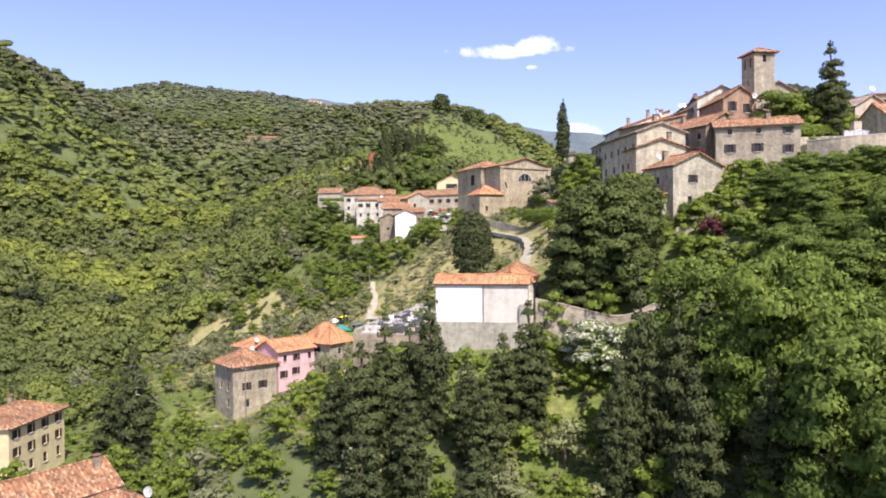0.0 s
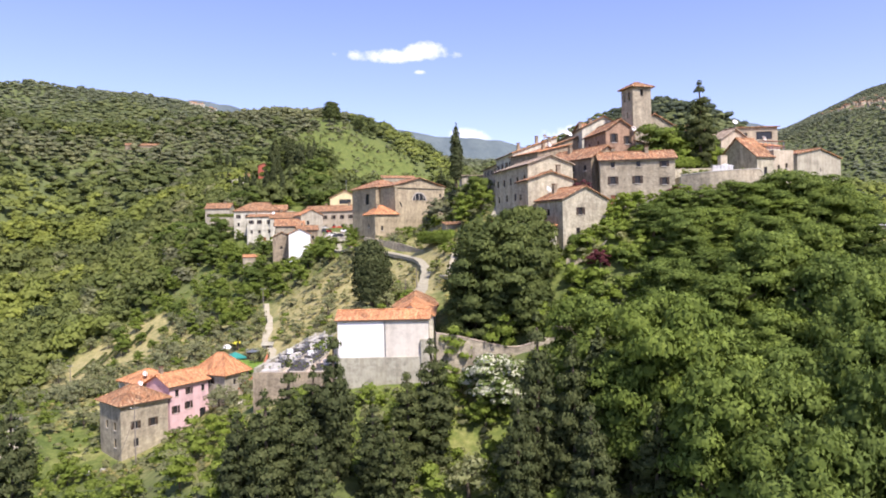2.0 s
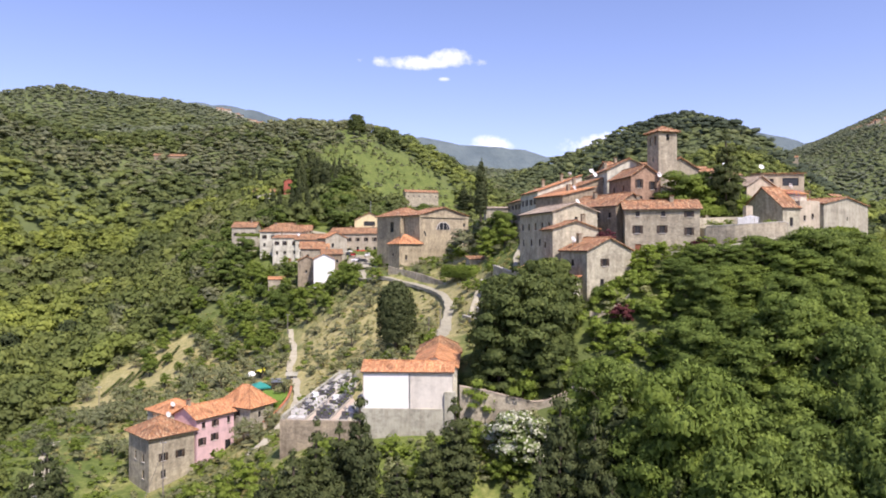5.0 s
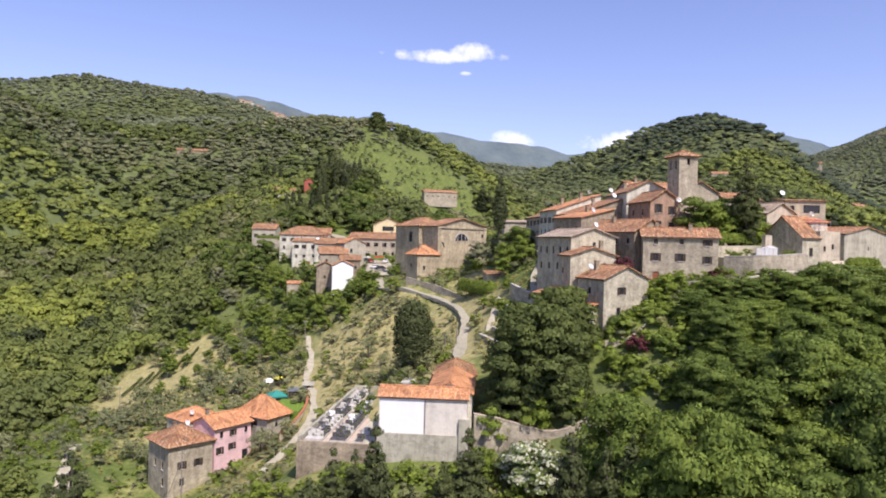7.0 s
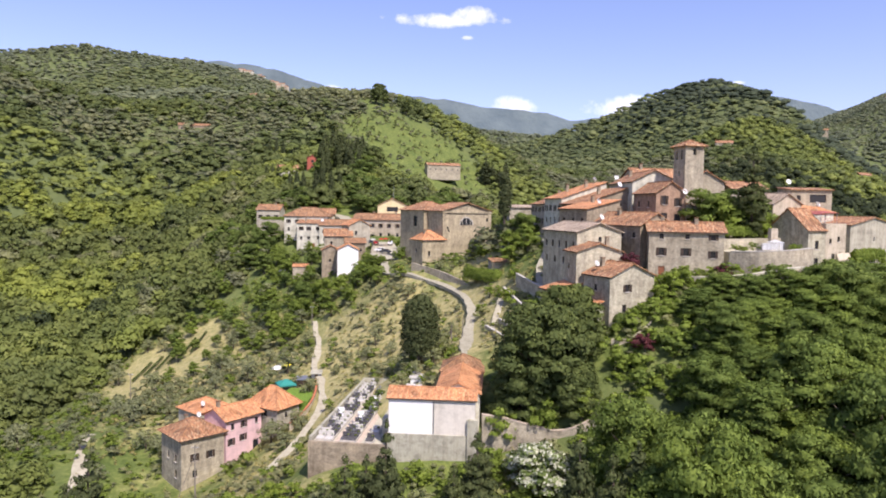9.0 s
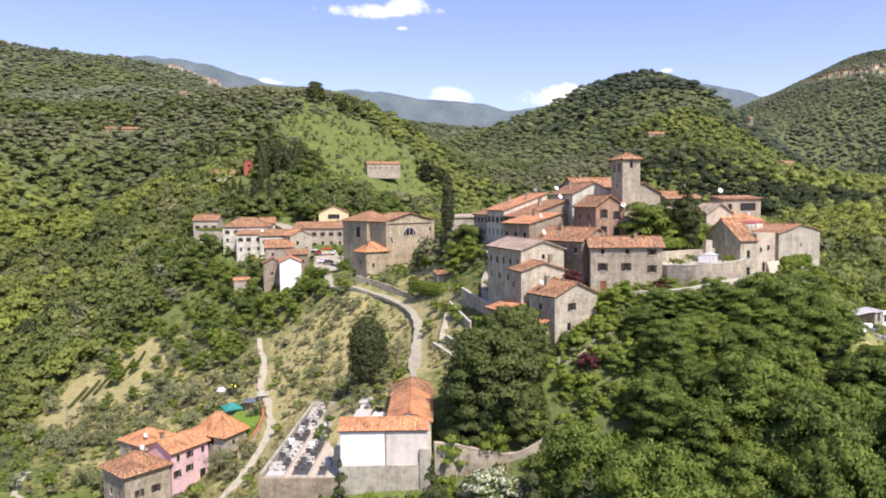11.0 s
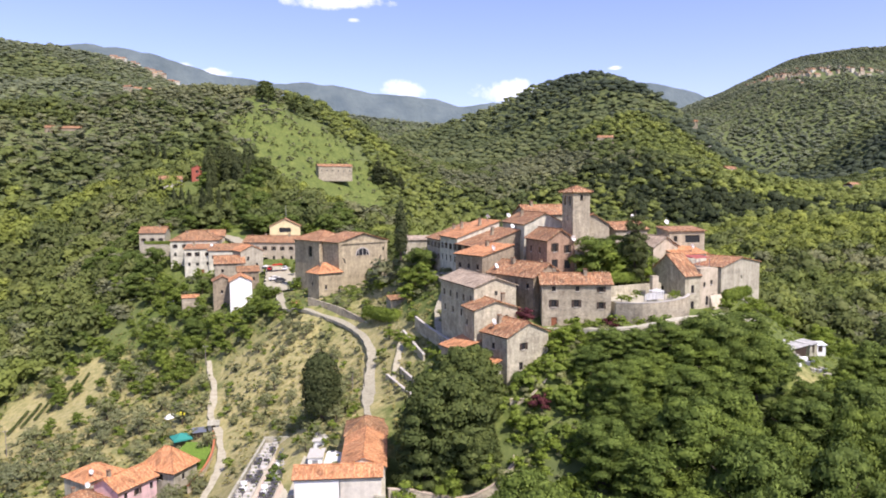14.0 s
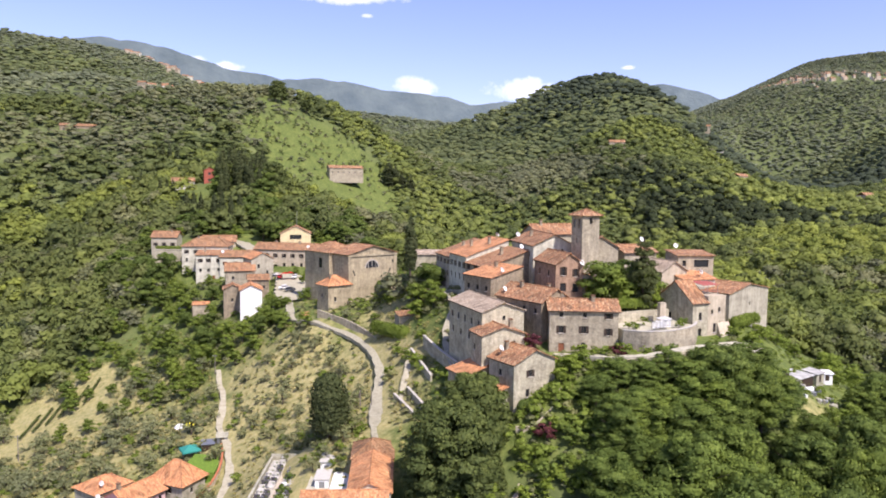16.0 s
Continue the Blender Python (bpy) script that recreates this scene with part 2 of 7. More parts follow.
WOOD_DOOR = plain("red_brown_door", (0.26, 0.10, 0.05), 0.5, 0.0, 0.3)
EAVES = plain("dark_eave_boards", (0.09, 0.065, 0.05), 0.8, 0.0, 0.4)
TRIM = plain("pale_stone_trim", (0.5, 0.46, 0.4), 0.85, 0.0, 0.2)
WHITE = plain("white_paint", (0.8, 0.8, 0.79), 0.4, 0.0, 0.06)
MARBLE = plain("pale_marble", (0.55, 0.525, 0.475), 0.4, 0.0, 0.2)
GRANITE = plain("dark_granite", (0.10, 0.095, 0.095), 0.25, 0.0, 0.4)
BARK = plain("bark", (0.11, 0.085, 0.06), 0.95, 0.0, 0.5)
POLE = plain("weathered_pole", (0.24, 0.21, 0.18), 0.9, 0.0, 0.3)
METAL = plain("dull_metal", (0.3, 0.31, 0.33), 0.4, 0.6, 0.2)
TEAL = plain("teal_canvas", (0.03, 0.24, 0.2), 0.7, 0.0, 0.2)
CAR_RED = plain("red_car_paint", (0.45, 0.03, 0.03), 0.25, 0.0, 0.05)
CAR_DARK = plain("dark_car_paint", (0.05, 0.055, 0.065), 0.25, 0.0, 0.05)
RUBBER = plain("black_rubber", (0.02, 0.02, 0.02), 0.8, 0.0, 0.2)
RED_CLOTH = plain("red_cloth", (0.6, 0.03, 0.03), 0.9, 0.0, 0.2)
YELLOW_PLASTIC = plain("yellow_plastic", (0.75, 0.68, 0.05), 0.4, 0.0, 0.1)

LEAF_BROAD = leaf("broadleaf_foliage", ((0.0, (0.082, 0.113, 0.028)), (0.5, (0.121, 0.165, 0.039)), (1.0, (0.190, 0.242, 0.063))), 0.36, 0.4, 2.6)
LEAF_OAK = leaf("holm_oak_foliage", ((0.0, (0.066, 0.086, 0.029)), (0.5, (0.094, 0.117, 0.037)), (1.0, (0.136, 0.160, 0.055))), 0.3, 0.3, 2.2)
LEAF_FRESH = leaf("fresh_foliage", ((0.0, (0.13, 0.18, 0.032)), (0.5, (0.19, 0.25, 0.045)), (1.0, (0.27, 0.33, 0.075))), 0.45)
LEAF_DARK = leaf("dark_conifer_foliage", ((0.0, (0.045, 0.059, 0.024)), (0.5, (0.070, 0.085, 0.035)), (1.0, (0.106, 0.120, 0.053))), 0.25)
LEAF_OLIVE = leaf("olive_foliage", ((0.0, (0.18, 0.20, 0.095)), (0.5, (0.245, 0.26, 0.13)), (1.0, (0.33, 0.335, 0.185))), 0.4)
LEAF_WHITE = leaf("white_blossom", ((0.0, (0.10, 0.145, 0.04)), (0.55, (0.19, 0.245, 0.075)), (0.66, (0.50, 0.50, 0.38)), (1.0, (0.72, 0.71, 0.58))), 0.3, 0.1)
LEAF_PURPLE = leaf("purple_foliage", ((0.0, (0.05, 0.015, 0.02)), (1.0, (0.13, 0.04, 0.05))), 0.2)
LEAF_WOODS = leaf("hillside_foliage", ((0.0, (0.112, 0.133, 0.046)), (0.5, (0.134, 0.158, 0.056)), (1.0, (0.165, 0.184, 0.068))), 0.32, 0.5, 9)
LEAF_SPRING = leaf("spring_green_foliage", ((0.0, (0.172, 0.200, 0.053)), (0.5, (0.200, 0.230, 0.062)), (1.0, (0.237, 0.263, 0.078))), 0.32, 0.45, 9)
LEAF_PINE = leaf("pine_wood_foliage", ((0.0, (0.045, 0.057, 0.027)), (0.5, (0.057, 0.071, 0.033)), (1.0, (0.073, 0.087, 0.042))), 0.32, 0.5, 9)
LEAF_GROVE = leaf("pale_grove_foliage", ((0.0, (0.146, 0.156, 0.083)), (0.5, (0.181, 0.188, 0.103)), (1.0, (0.224, 0.224, 0.136))), 0.32, 0.45, 7)
# greyer copies of the wood leaves, with distance haze painted into the colour
LEAF_HAZE_WOODS = leaf("hazed_distant_foliage", ((0.0, (0.103, 0.124, 0.063)), (0.5, (0.122, 0.144, 0.073)), (1.0, (0.146, 0.164, 0.086))), 0.32, 0.5, 22)
LEAF_HAZE_PINE = leaf("hazed_distant_pine_foliage", ((0.0, (0.056, 0.072, 0.046)), (0.5, (0.067, 0.084, 0.054)), (1.0, (0.080, 0.097, 0.063))), 0.32, 0.4, 22)
LEAF_HAZE_FAR = leaf("hazed_mountain_foliage", ((0.0, (0.148, 0.168, 0.114)), (0.5, (0.167, 0.186, 0.126)), (1.0, (0.186, 0.206, 0.140))), 0.32, 0.35, 40)
STRAW = leaf("dry_grass_tufts", ((0.0, (0.26, 0.23, 0.09)), (0.6, (0.42, 0.37, 0.16)), (1.0, (0.22, 0.25, 0.07))), 0.35, 0.2)


def ground_material():
    m = Mat("meadow_and_soil", 1.0)
    p = m.place()
    fine, mid, big = m.noise(p, 0.9, 6.0, 0.7), m.noise(p, 0.11, 5.0, 0.65), m.noise(p, 0.02, 4.0, 0.6)
    grass = m.ramp(fine, (0.3, (0.075, 0.10, 0.026)), (0.5, (0.125, 0.158, 0.044)), (0.7, (0.19, 0.215, 0.07)))
    grass = m.mix(0.8, grass, m.ramp(mid, (0.3, (0.55, 0.64, 0.52)), (0.7, (1.2, 1.12, 0.98))), "MULTIPLY")
    dry = m.ramp(fine, (0.3, (0.20, 0.19, 0.075)), (0.5, (0.33, 0.29, 0.13)), (0.75, (0.44, 0.39, 0.205)))
    soil = m.ramp(fine, (0.35, (0.17, 0.12, 0.08)), (0.65, (0.30, 0.24, 0.17)))
    want = m.math("ADD", m.attribute("dry"), m.math("MULTIPLY", m.math("SUBTRACT", mid, 0.52), 1.6))
    tone = m.mix(m.ramp(want, (0.38, (0, 0, 0)), (0.78, (1, 1, 1))), grass, dry)
    tone = m.mix(m.ramp(m.math("ADD", m.math("MULTIPLY", m.attribute("dry"), 0.25), fine), (0.78, (0, 0, 0)), (0.9, (0.5, 0.5, 0.5))), tone, soil)
    tufts = m.noise(p, 0.42, 7.0, 0.78)
    tone = m.mix(0.9, tone, m.ramp(tufts, (0.34, (0.58, 0.66, 0.5)), (0.5, (0.98, 1.0, 0.95)), (0.68, (1.32, 1.24, 1.15))), "MULTIPLY")
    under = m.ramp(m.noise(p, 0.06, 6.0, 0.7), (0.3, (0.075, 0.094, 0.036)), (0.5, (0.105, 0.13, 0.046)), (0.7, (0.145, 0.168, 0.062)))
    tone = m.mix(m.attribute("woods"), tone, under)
    return m.done(tone, fine, 0.6, 0.3)


GROUND = ground_material()
ROAD = Mat("worn_pale_asphalt", 0.95)
_n = ROAD.noise(ROAD.place(), 1.2, 6.0, 0.7)
ROAD = ROAD.done(ROAD.ramp(_n, (0.3, (0.23, 0.21, 0.15)), (0.5, (0.33, 0.305, 0.225)), (0.7, (0.41, 0.38, 0.29))), _n, 0.3, 0.05)
GRAVEL = Mat("tan_gravel", 0.95)
_n = GRAVEL.noise(GRAVEL.place(), 0.8, 6.0, 0.7)
GRAVEL = GRAVEL.done(GRAVEL.ramp(_n, (0.3, (0.27, 0.24, 0.17)), (0.5, (0.38, 0.345, 0.25)), (0.7, (0.46, 0.42, 0.315))), _n, 0.4, 0.05)
# far-ridge material: air haze put into the base colour as blue-grey
FAR_HAZE = Mat("hazy_blue_ridge", 1.0)
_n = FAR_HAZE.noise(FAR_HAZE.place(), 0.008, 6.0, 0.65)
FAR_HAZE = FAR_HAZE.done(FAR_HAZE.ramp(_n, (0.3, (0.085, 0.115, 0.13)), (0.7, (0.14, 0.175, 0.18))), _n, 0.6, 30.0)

HILLS = []
HILLS += [(750, h) for h in (
    (3500, 3000, 622.7), (2400, 2850, 438.0), (-755, 1852, 381.7), (861, 1714, 172.5), (600, 3400, 134.7), (-400, 500, -22.5), (700, 500, 17.1),
)]
HILLS += [(320, h) for h in (
    (200, 1700, -214.8), (3000, 2700, -152.8), (861, 1714, 172.5), (-400, 500, 136.9), (2895, 3440, 121.0), (400, 2600, -76.3), (-325, 1081, -17.1), (330, 1000, 4.0),
    (-610, 2300, 49.2), (-780, 1600, -134.0), (-1100, 1700, 130.1), (1400, 1400, 43.9), (0, 752, -40.0), (2200, 2380, 60.0), (3500, 3000, 65.1), (600, 100, 16.5),
    (978, 1313, -52.6), (-110, 250, -106.1), (600, 3400, 36.3), (700, 500, -62.3), (-380, 1962, 71.1), (0, -300, 1.1), (2400, 2850, -28.2), (900, 800, 65.8),
    (1500, 2400, 1.9), (257, 281, 89.5),
)]
HILLS += [(150, h) for h in (
    (0, 752, 113.3), (-196, 416, -57.8), (-325, 1081, -72.7), (250, 850, -69.1), (300, 0, -48.2), (491, 847, 31.9), (-400, 500, 85.0), (330, 1000, -8.0),
    (480, 1327, 67.8), (257, 281, -56.2), (-233, 1263, 62.3), (200, 500, -23.1), (-755, 1852, 29.4), (-110, 250, -45.9), (700, 500, 24.1), (67, 149, 77.3),
    (0, -300, -20.2), (-244, 548, -52.0), (-500, 200, 16.4), (-780, 1600, -27.2), (289, 638, 54.2), (0, 0, -40.7), (-900, 1500, -1.1), (200, 1700, -15.5),
    (600, 100, 21.2), (-46, 457, 93.3), (900, 800, -17.0), (376, 1217, -46.2), (978, 1313, -11.2), (-610, 2300, -8.3),
)]
HILLS += [(150, h) for h in (
    (60, 594, -93.0), (446, 453, -3.5), (1400, 1400, 5.2), (-528, 1928, -11.6), (-380, 1962, 0.9), (-600, 900, 8.9), (3000, 2700, -3.4), (2895, 3440, 2.5),
)]
HILLS += [(75, h) for h in (
    (547, 721, -46.7), (-200, 150, 35.4), (491, 847, 37.3), (-196, 416, -30.0), (-460, 380, -24.0), (-250, 300, 24.4), (100, 250, -29.5), (-46, 457, 19.9),
    (-137, 495, -8.5), (-320, 512, 37.4), (-755, 1852, 11.7), (130, 90, -20.8), (-127, 328, -1.6), (56, 876, 13.8), (289, 638, 14.0), (250, 850, -12.9),
    (67, 149, 37.9), (-30, 146, -13.4), (318, 394, 10.8), (-244, 548, -20.9), (-86, 236, -18.0), (257, 281, 12.9), (200, 200, -6.0), (700, 500, 8.4),
    (150, 400, -8.2), (40, 40, -6.3), (-900, 1785, -11.9), (200, 500, -4.9), (3, 315, 20.7), (446, 453, -6.8),
)]
HILLS += [(75, h) for h in (
    (-655, 1887, -6.8), (-300, 0, 2.6), (105, 681, -2.8), (723, 1555, -4.2), (-400, 500, -9.1), (60, 594, -2.8), (0, 1500, -3.7), (-233, 1263, 2.4),
    (480, 1327, 3.6), (-1100, 1700, 3.2), (-500, 200, 3.7), (376, 1217, -3.0), (330, 1000, -2.0),
)]
HILLS += [(35, h) for h in (
    (17, 85, -6.1), (-127, 328, -7.2), (-73, 167, 6.6), (-20, 148, -9.1), (-40, 82, 11.7), (-56, 322, 9.1), (130, 90, -1.1), (70, 85, -6.9),
    (100, 137, 4.1), (21, 178, -3.2), (100, 250, -5.2), (-150, 200, -6.3), (0, 235, 4.0), (50, 125, 9.8), (150, 130, -6.4), (60, 450, -4.2),
    (3, 315, -6.9), (-46, 457, 3.5), (-110, 250, -0.1), (-45, 400, -3.8),
)]
HILLS += [(18, h) for h in (
    (17, 85, -5.5), (0, 110, 6.1), (41, 201, 4.6), (110, 160, -6.0), (26, 150, -8.6), (30, 130, -1.3), (-22, 223, -5.5), (-73, 167, 3.7),
    (9, 209, 1.7), (-100, 300, 3.6), (100, 137, 3.7), (88, 120, -0.2), (6, 141, 4.7), (21, 178, -4.3), (-40, 100, -3.1), (42, 165, 7.6),
    (130, 90, -2.7), (-50, 148, -3.4), (70, 85, -2.1), (-80, 128, 1.6), (20, 240, -4.8), (0, 235, 6.4), (-30, 146, -0.9), (150, 300, 2.0),
    (-127, 328, -2.3), (26, 104, -0.5), (60, 119, 3.4), (150, 400, 1.7), (-11, 189, -0.8), (-50, 122, 0.6),
)]
HILLS += [(18, h) for h in (
    (-40, 300, -1.3), (75, 160, -3.6), (10, 260, -1.0),
)]
HILLS += [(9, h) for h in (
    (38, 112, 1.7), (108, 125, -1.7), (8, 120, -2.5), (36, 128, 0.2), (18, 202, -2.5), (100, 137, 2.7), (40, 70, 2.4), (9, 209, 2.5),
    (17, 85, -0.8), (6, 141, 1.7), (85, 135, -2.3), (-13, 104, 1.6), (60, 200, -1.3), (88, 120, 1.6),
)]
# the wooded hill behind the village and the valleys on both sides of it
HILLS += [(320, h) for h in (
    (100, 900, 4.6), (100, 1280, -9.1), (100, 1660, 20.0), (100, 2040, -19.0), (100, 2420, -1.2), (100, 2800, 101.6), (480, 900, -10.3), (480, 1280, -3.4),
    (480, 1660, -22.8), (480, 2040, -69.9), (480, 2420, 127.8), (480, 2800, 102.6), (860, 900, 45.1), (860, 1280, 6.3), (860, 1660, 13.8), (860, 2040, 44.8),
    (860, 2420, -53.8), (860, 2800, -65.0), (1240, 1280, 7.8), (1240, 1660, -179.8), (1240, 2040, 102.2), (1240, 2420, 46.7), (1240, 2800, -16.8), (1620, 1660, 3.0),
    (1620, 2040, -89.3), (1620, 2800, 6.8), (2000, 2040, 40.5), (2000, 2420, 7.9), (2000, 2800, -8.7), (2380, 2420, -16.6),
)]
HILLS += [(320, h) for h in (
    (2380, 2800, 9.3),
)]
HILLS += [(150, h) for h in (
    (100, 400, -5.0), (100, 565, 12.2), (100, 730, -10.9), (100, 895, 11.5), (100, 1060, -16.7), (100, 1225, 7.4), (265, 400, 7.4), (265, 565, -18.1),
    (265, 730, -50.6), (265, 895, 87.2), (265, 1060, -14.7), (265, 1225, 50.8), (265, 1390, -21.3), (265, 1555, 11.3), (265, 1720, 63.6), (265, 1885, 55.8),
    (430, 400, 12.5), (430, 565, -31.5), (430, 730, 60.1), (430, 895, -44.7), (430, 1060, -50.0), (430, 1225, -1.9), (430, 1390, -13.7), (430, 1555, 40.5),
    (430, 1720, 24.7), (430, 1885, 7.1), (595, 565, -37.7), (595, 730, 10.5), (595, 895, -45.4), (595, 1060, 155.9),
)]
HILLS += [(150, h) for h in (
    (595, 1225, -31.4), (595, 1390, -6.1), (595, 1555, 21.4), (595, 1720, -9.6), (595, 1885, -34.9), (760, 730, 1.7), (760, 895, -115.3), (760, 1060, -20.7),
    (760, 1225, 44.9), (760, 1390, 62.9), (760, 1555, -11.1), (760, 1720, 9.9), (760, 1885, 31.8), (925, 895, 54.7), (925, 1060, -130.9), (925, 1225, -69.9),
    (925, 1390, 35.4), (925, 1555, 7.4), (925, 1720, 17.8), (925, 1885, 3.8), (1090, 1060, 42.2), (1090, 1225, 26.0), (1090, 1390, -160.8), (1090, 1555, 54.9),
    (1090, 1720, 67.9), (1090, 1885, -251.9), (1255, 1225, 77.7), (1255, 1390, 23.9), (1255, 1555, 3.6), (1255, 1720, -146.9),
)]
HILLS += [(150, h) for h in (
    (1255, 1885, 304.8), (1420, 1390, 12.6), (1420, 1555, -114.1), (1420, 1720, 143.5), (1420, 1885, -247.8),
)]
# levelled ground before the long house, in the garden and below the east houses
HILLS += [(9, h) for h in (
    (50, 118, 0.8), (50, 132, 1.4), (57, 125, -3.2), (57, 132, -1.1), (64, 118, 0.9), (64, 125, -0.6), (64, 132, -1.1), (71, 125, 1.8),
    (71, 132, -0.4), (78, 118, -0.9), (85, 118, 0.8), (85, 125, -1.8), (85, 132, -0.4), (92, 118, 1.2), (92, 125, -1.0),
)]


def height(x, y):
    """The lie of the land at x, y (numbers or arrays)."""
    x, y = np.asarray(x, float), np.asarray(y, float)
    z = np.full(np.broadcast(x, y).shape, 20.0)
    for r, (cx, cy, h) in HILLS:
        z = z + h * np.exp(-((x - cx) ** 2 + (y - cy) ** 2) / (2.0 * r * r))
    return z + relief(x, y)


def relief(x, y):
    """Spurs and hollows of the far hillsides."""
    x, y = np.broadcast_arrays(x, y)
    far = np.clip((np.hypot(x, y) - 600) / 900, 0, 1)
    out = np.zeros(x.shape)
    for i in zip(*np.nonzero(far)) if x.ndim else ([()] if far > 0 else []):
        out[i] = far[i] * 16 * noise.fractal((x[i] * 0.0028, y[i] * 0.0028, 7), 1.0, 2.0, 3)
    return out


def ground_z(x, y):
    return float(height(x, y))


# ---- helpers for things ----


def mesh_of(name, bm, materials):
    me = bpy.data.meshes.new(name)
    bm.to_mesh(me)
    bm.free()
    for m in materials if isinstance(materials, (list, tuple)) else [materials]:
        me.materials.append(m)
    return me


def part(name, bm, material, parent, label="", at=None):
    """Links a bmesh, or a finished mesh, as one object under a thing or a part."""
    me = bm if isinstance(bm, bpy.types.Mesh) else mesh_of(name, bm, material)
    ob = new(name, me)
    ob.parent = parent
    if at is not None:
        ob.matrix_basis = at
    return tagged(ob, label)


def root(name, m, label, category, group="", kind=""):
    ob = new(name)
    ob.empty_display_size = 0.5
    ob.matrix_basis = m
    return tagged(ob, label, category, group, kind)


def solid(name, bm, material, label, category, group="", kind="", at=None):
    """A thing that is one mesh."""
    ob = new(name, bm if isinstance(bm, bpy.types.Mesh) else mesh_of(name, bm, material))
    if at is not None:
        ob.matrix_basis = at
    return tagged(ob, label, category, group, kind)


def box(bm, x0, y0, z0, x1, y1, z1, m=None):
    vs = [bm.verts.new(Vector(p)) for p in ((x0, y0, z0), (x1, y0, z0), (x1, y1, z0), (x0, y1, z0), (x0, y0, z1), (x1, y0, z1), (x1, y1, z1), (x0, y1, z1))]
    for f in ((0, 3, 2, 1), (4, 5, 6, 7), (0, 1, 5, 4), (1, 2, 6, 5), (2, 3, 7, 6), (3, 0, 4, 7)):
        bm.faces.new([vs[i] for i in f])
    if m is not None:
        bmesh.ops.transform(bm, matrix=m, verts=vs)
    return vs


def rod(bm, a, b, r0, r1=None, n=8):
    """A tapered round bar from a to b."""
    a, b = Vector(a), Vector(b)
    r1 = r0 if r1 is None else r1
    q = (b - a).to_track_quat("Z", "Y").to_matrix()
    rings = [[bm.verts.new(c + q @ Vector((r * math.cos(k * math.tau / n), r * math.sin(k * math.tau / n), 0))) for k in range(n)] for c, r in ((a, r0), (b, r1))]
    for k in range(n):
        bm.faces.new((rings[0][k], rings[0][(k + 1) % n], rings[1][(k + 1) % n], rings[1][k]))
    bm.faces.new(rings[0][::-1])
    bm.faces.new(rings[1])


# ---- ground ----


def graded(lo, hi, a, b, step, grow):
    """Coordinates with an even step between a and b, widening outside."""
    mid = list(np.arange(a, b + step * 0.5, step))
    s, v, up = step, b, []
    while v < hi:
        s *= grow
        v += s
        up.append(v)
    s, v, down = step, a, []
    while v > lo:
        s *= grow
        v -= s
        down.append(v)
    return np.array(down[::-1] + mid + up)


DRY = [(-62, 226, 40, 44, 0.5), (-52, 182, 36, 40, 0.4), (-6, 185, 38, 80, 0.6), (-60, 190, 40, 60, 0.12), (-18, 104, 12, 12, 0.7), (-30, 130, 18, 20, 0.5), (18, 101, 9, 6, 0.5), (0, 170, 22, 40, 1.0), (5, 140, 16, 25, 1.0), (25, 165, 10, 22, 0.9), (-75, 244, 24, 24, 1.4), (-55, 205, 22, 16, 0.35), (14, 88, 8, 10, 0.3),
       (28, 195, 9, 12, 1.0), (-20, 135, 10, 10, 0.6), (100, 110, 10, 8, 0.7), (-40, 235, 14, 12, 0.25)]
OPEN = [(-25, 200, 62, 62), (0, 150, 40, 60), (-60, 235, 42, 40), (55, 150, 66, 46), (0, 262, 58, 66), (-40, 150, 34, 40), (14, 90, 10, 16), (48, 648, 66, 112),
        (-30, 318, 34, 22), (112, 124, 40, 30), (-85, 425, 20, 10), (-60, 110, 26, 34), (0, 0, 70, 70), (-50, 440, 16, 14), (-42, 414, 9, 26), (0, 762, 24, 20),
        (52, 560, 46, 60), (34, 430, 34, 60), (8, 690, 44, 44), (134, 132, 30, 36), (-82, 190, 26, 40)]


def blob(x, y, cx, cy, rx, ry):
    return np.exp(-0.5 * (((x - cx) / (rx * 0.6)) ** 2 + ((y - cy) / (ry * 0.6)) ** 2))


def dryness(x, y):
    z = np.zeros(np.broadcast(x, y).shape)
    for cx, cy, rx, ry, k in DRY:
        z = z + k * blob(x, y, cx, cy, rx, ry)
    return np.clip(z, 0, 1)


def openness(x, y):
    """1 in meadows, gardens and streets, 0 in the woods."""
    z = np.zeros(np.broadcast(x, y).shape)
    for cx, cy, rx, ry in OPEN:
        d = np.sqrt(((x - cx) / rx) ** 2 + ((y - cy) / ry) ** 2)
        z = np.maximum(z, np.clip((1.12 - d) / 0.24, 0, 1))
    return z


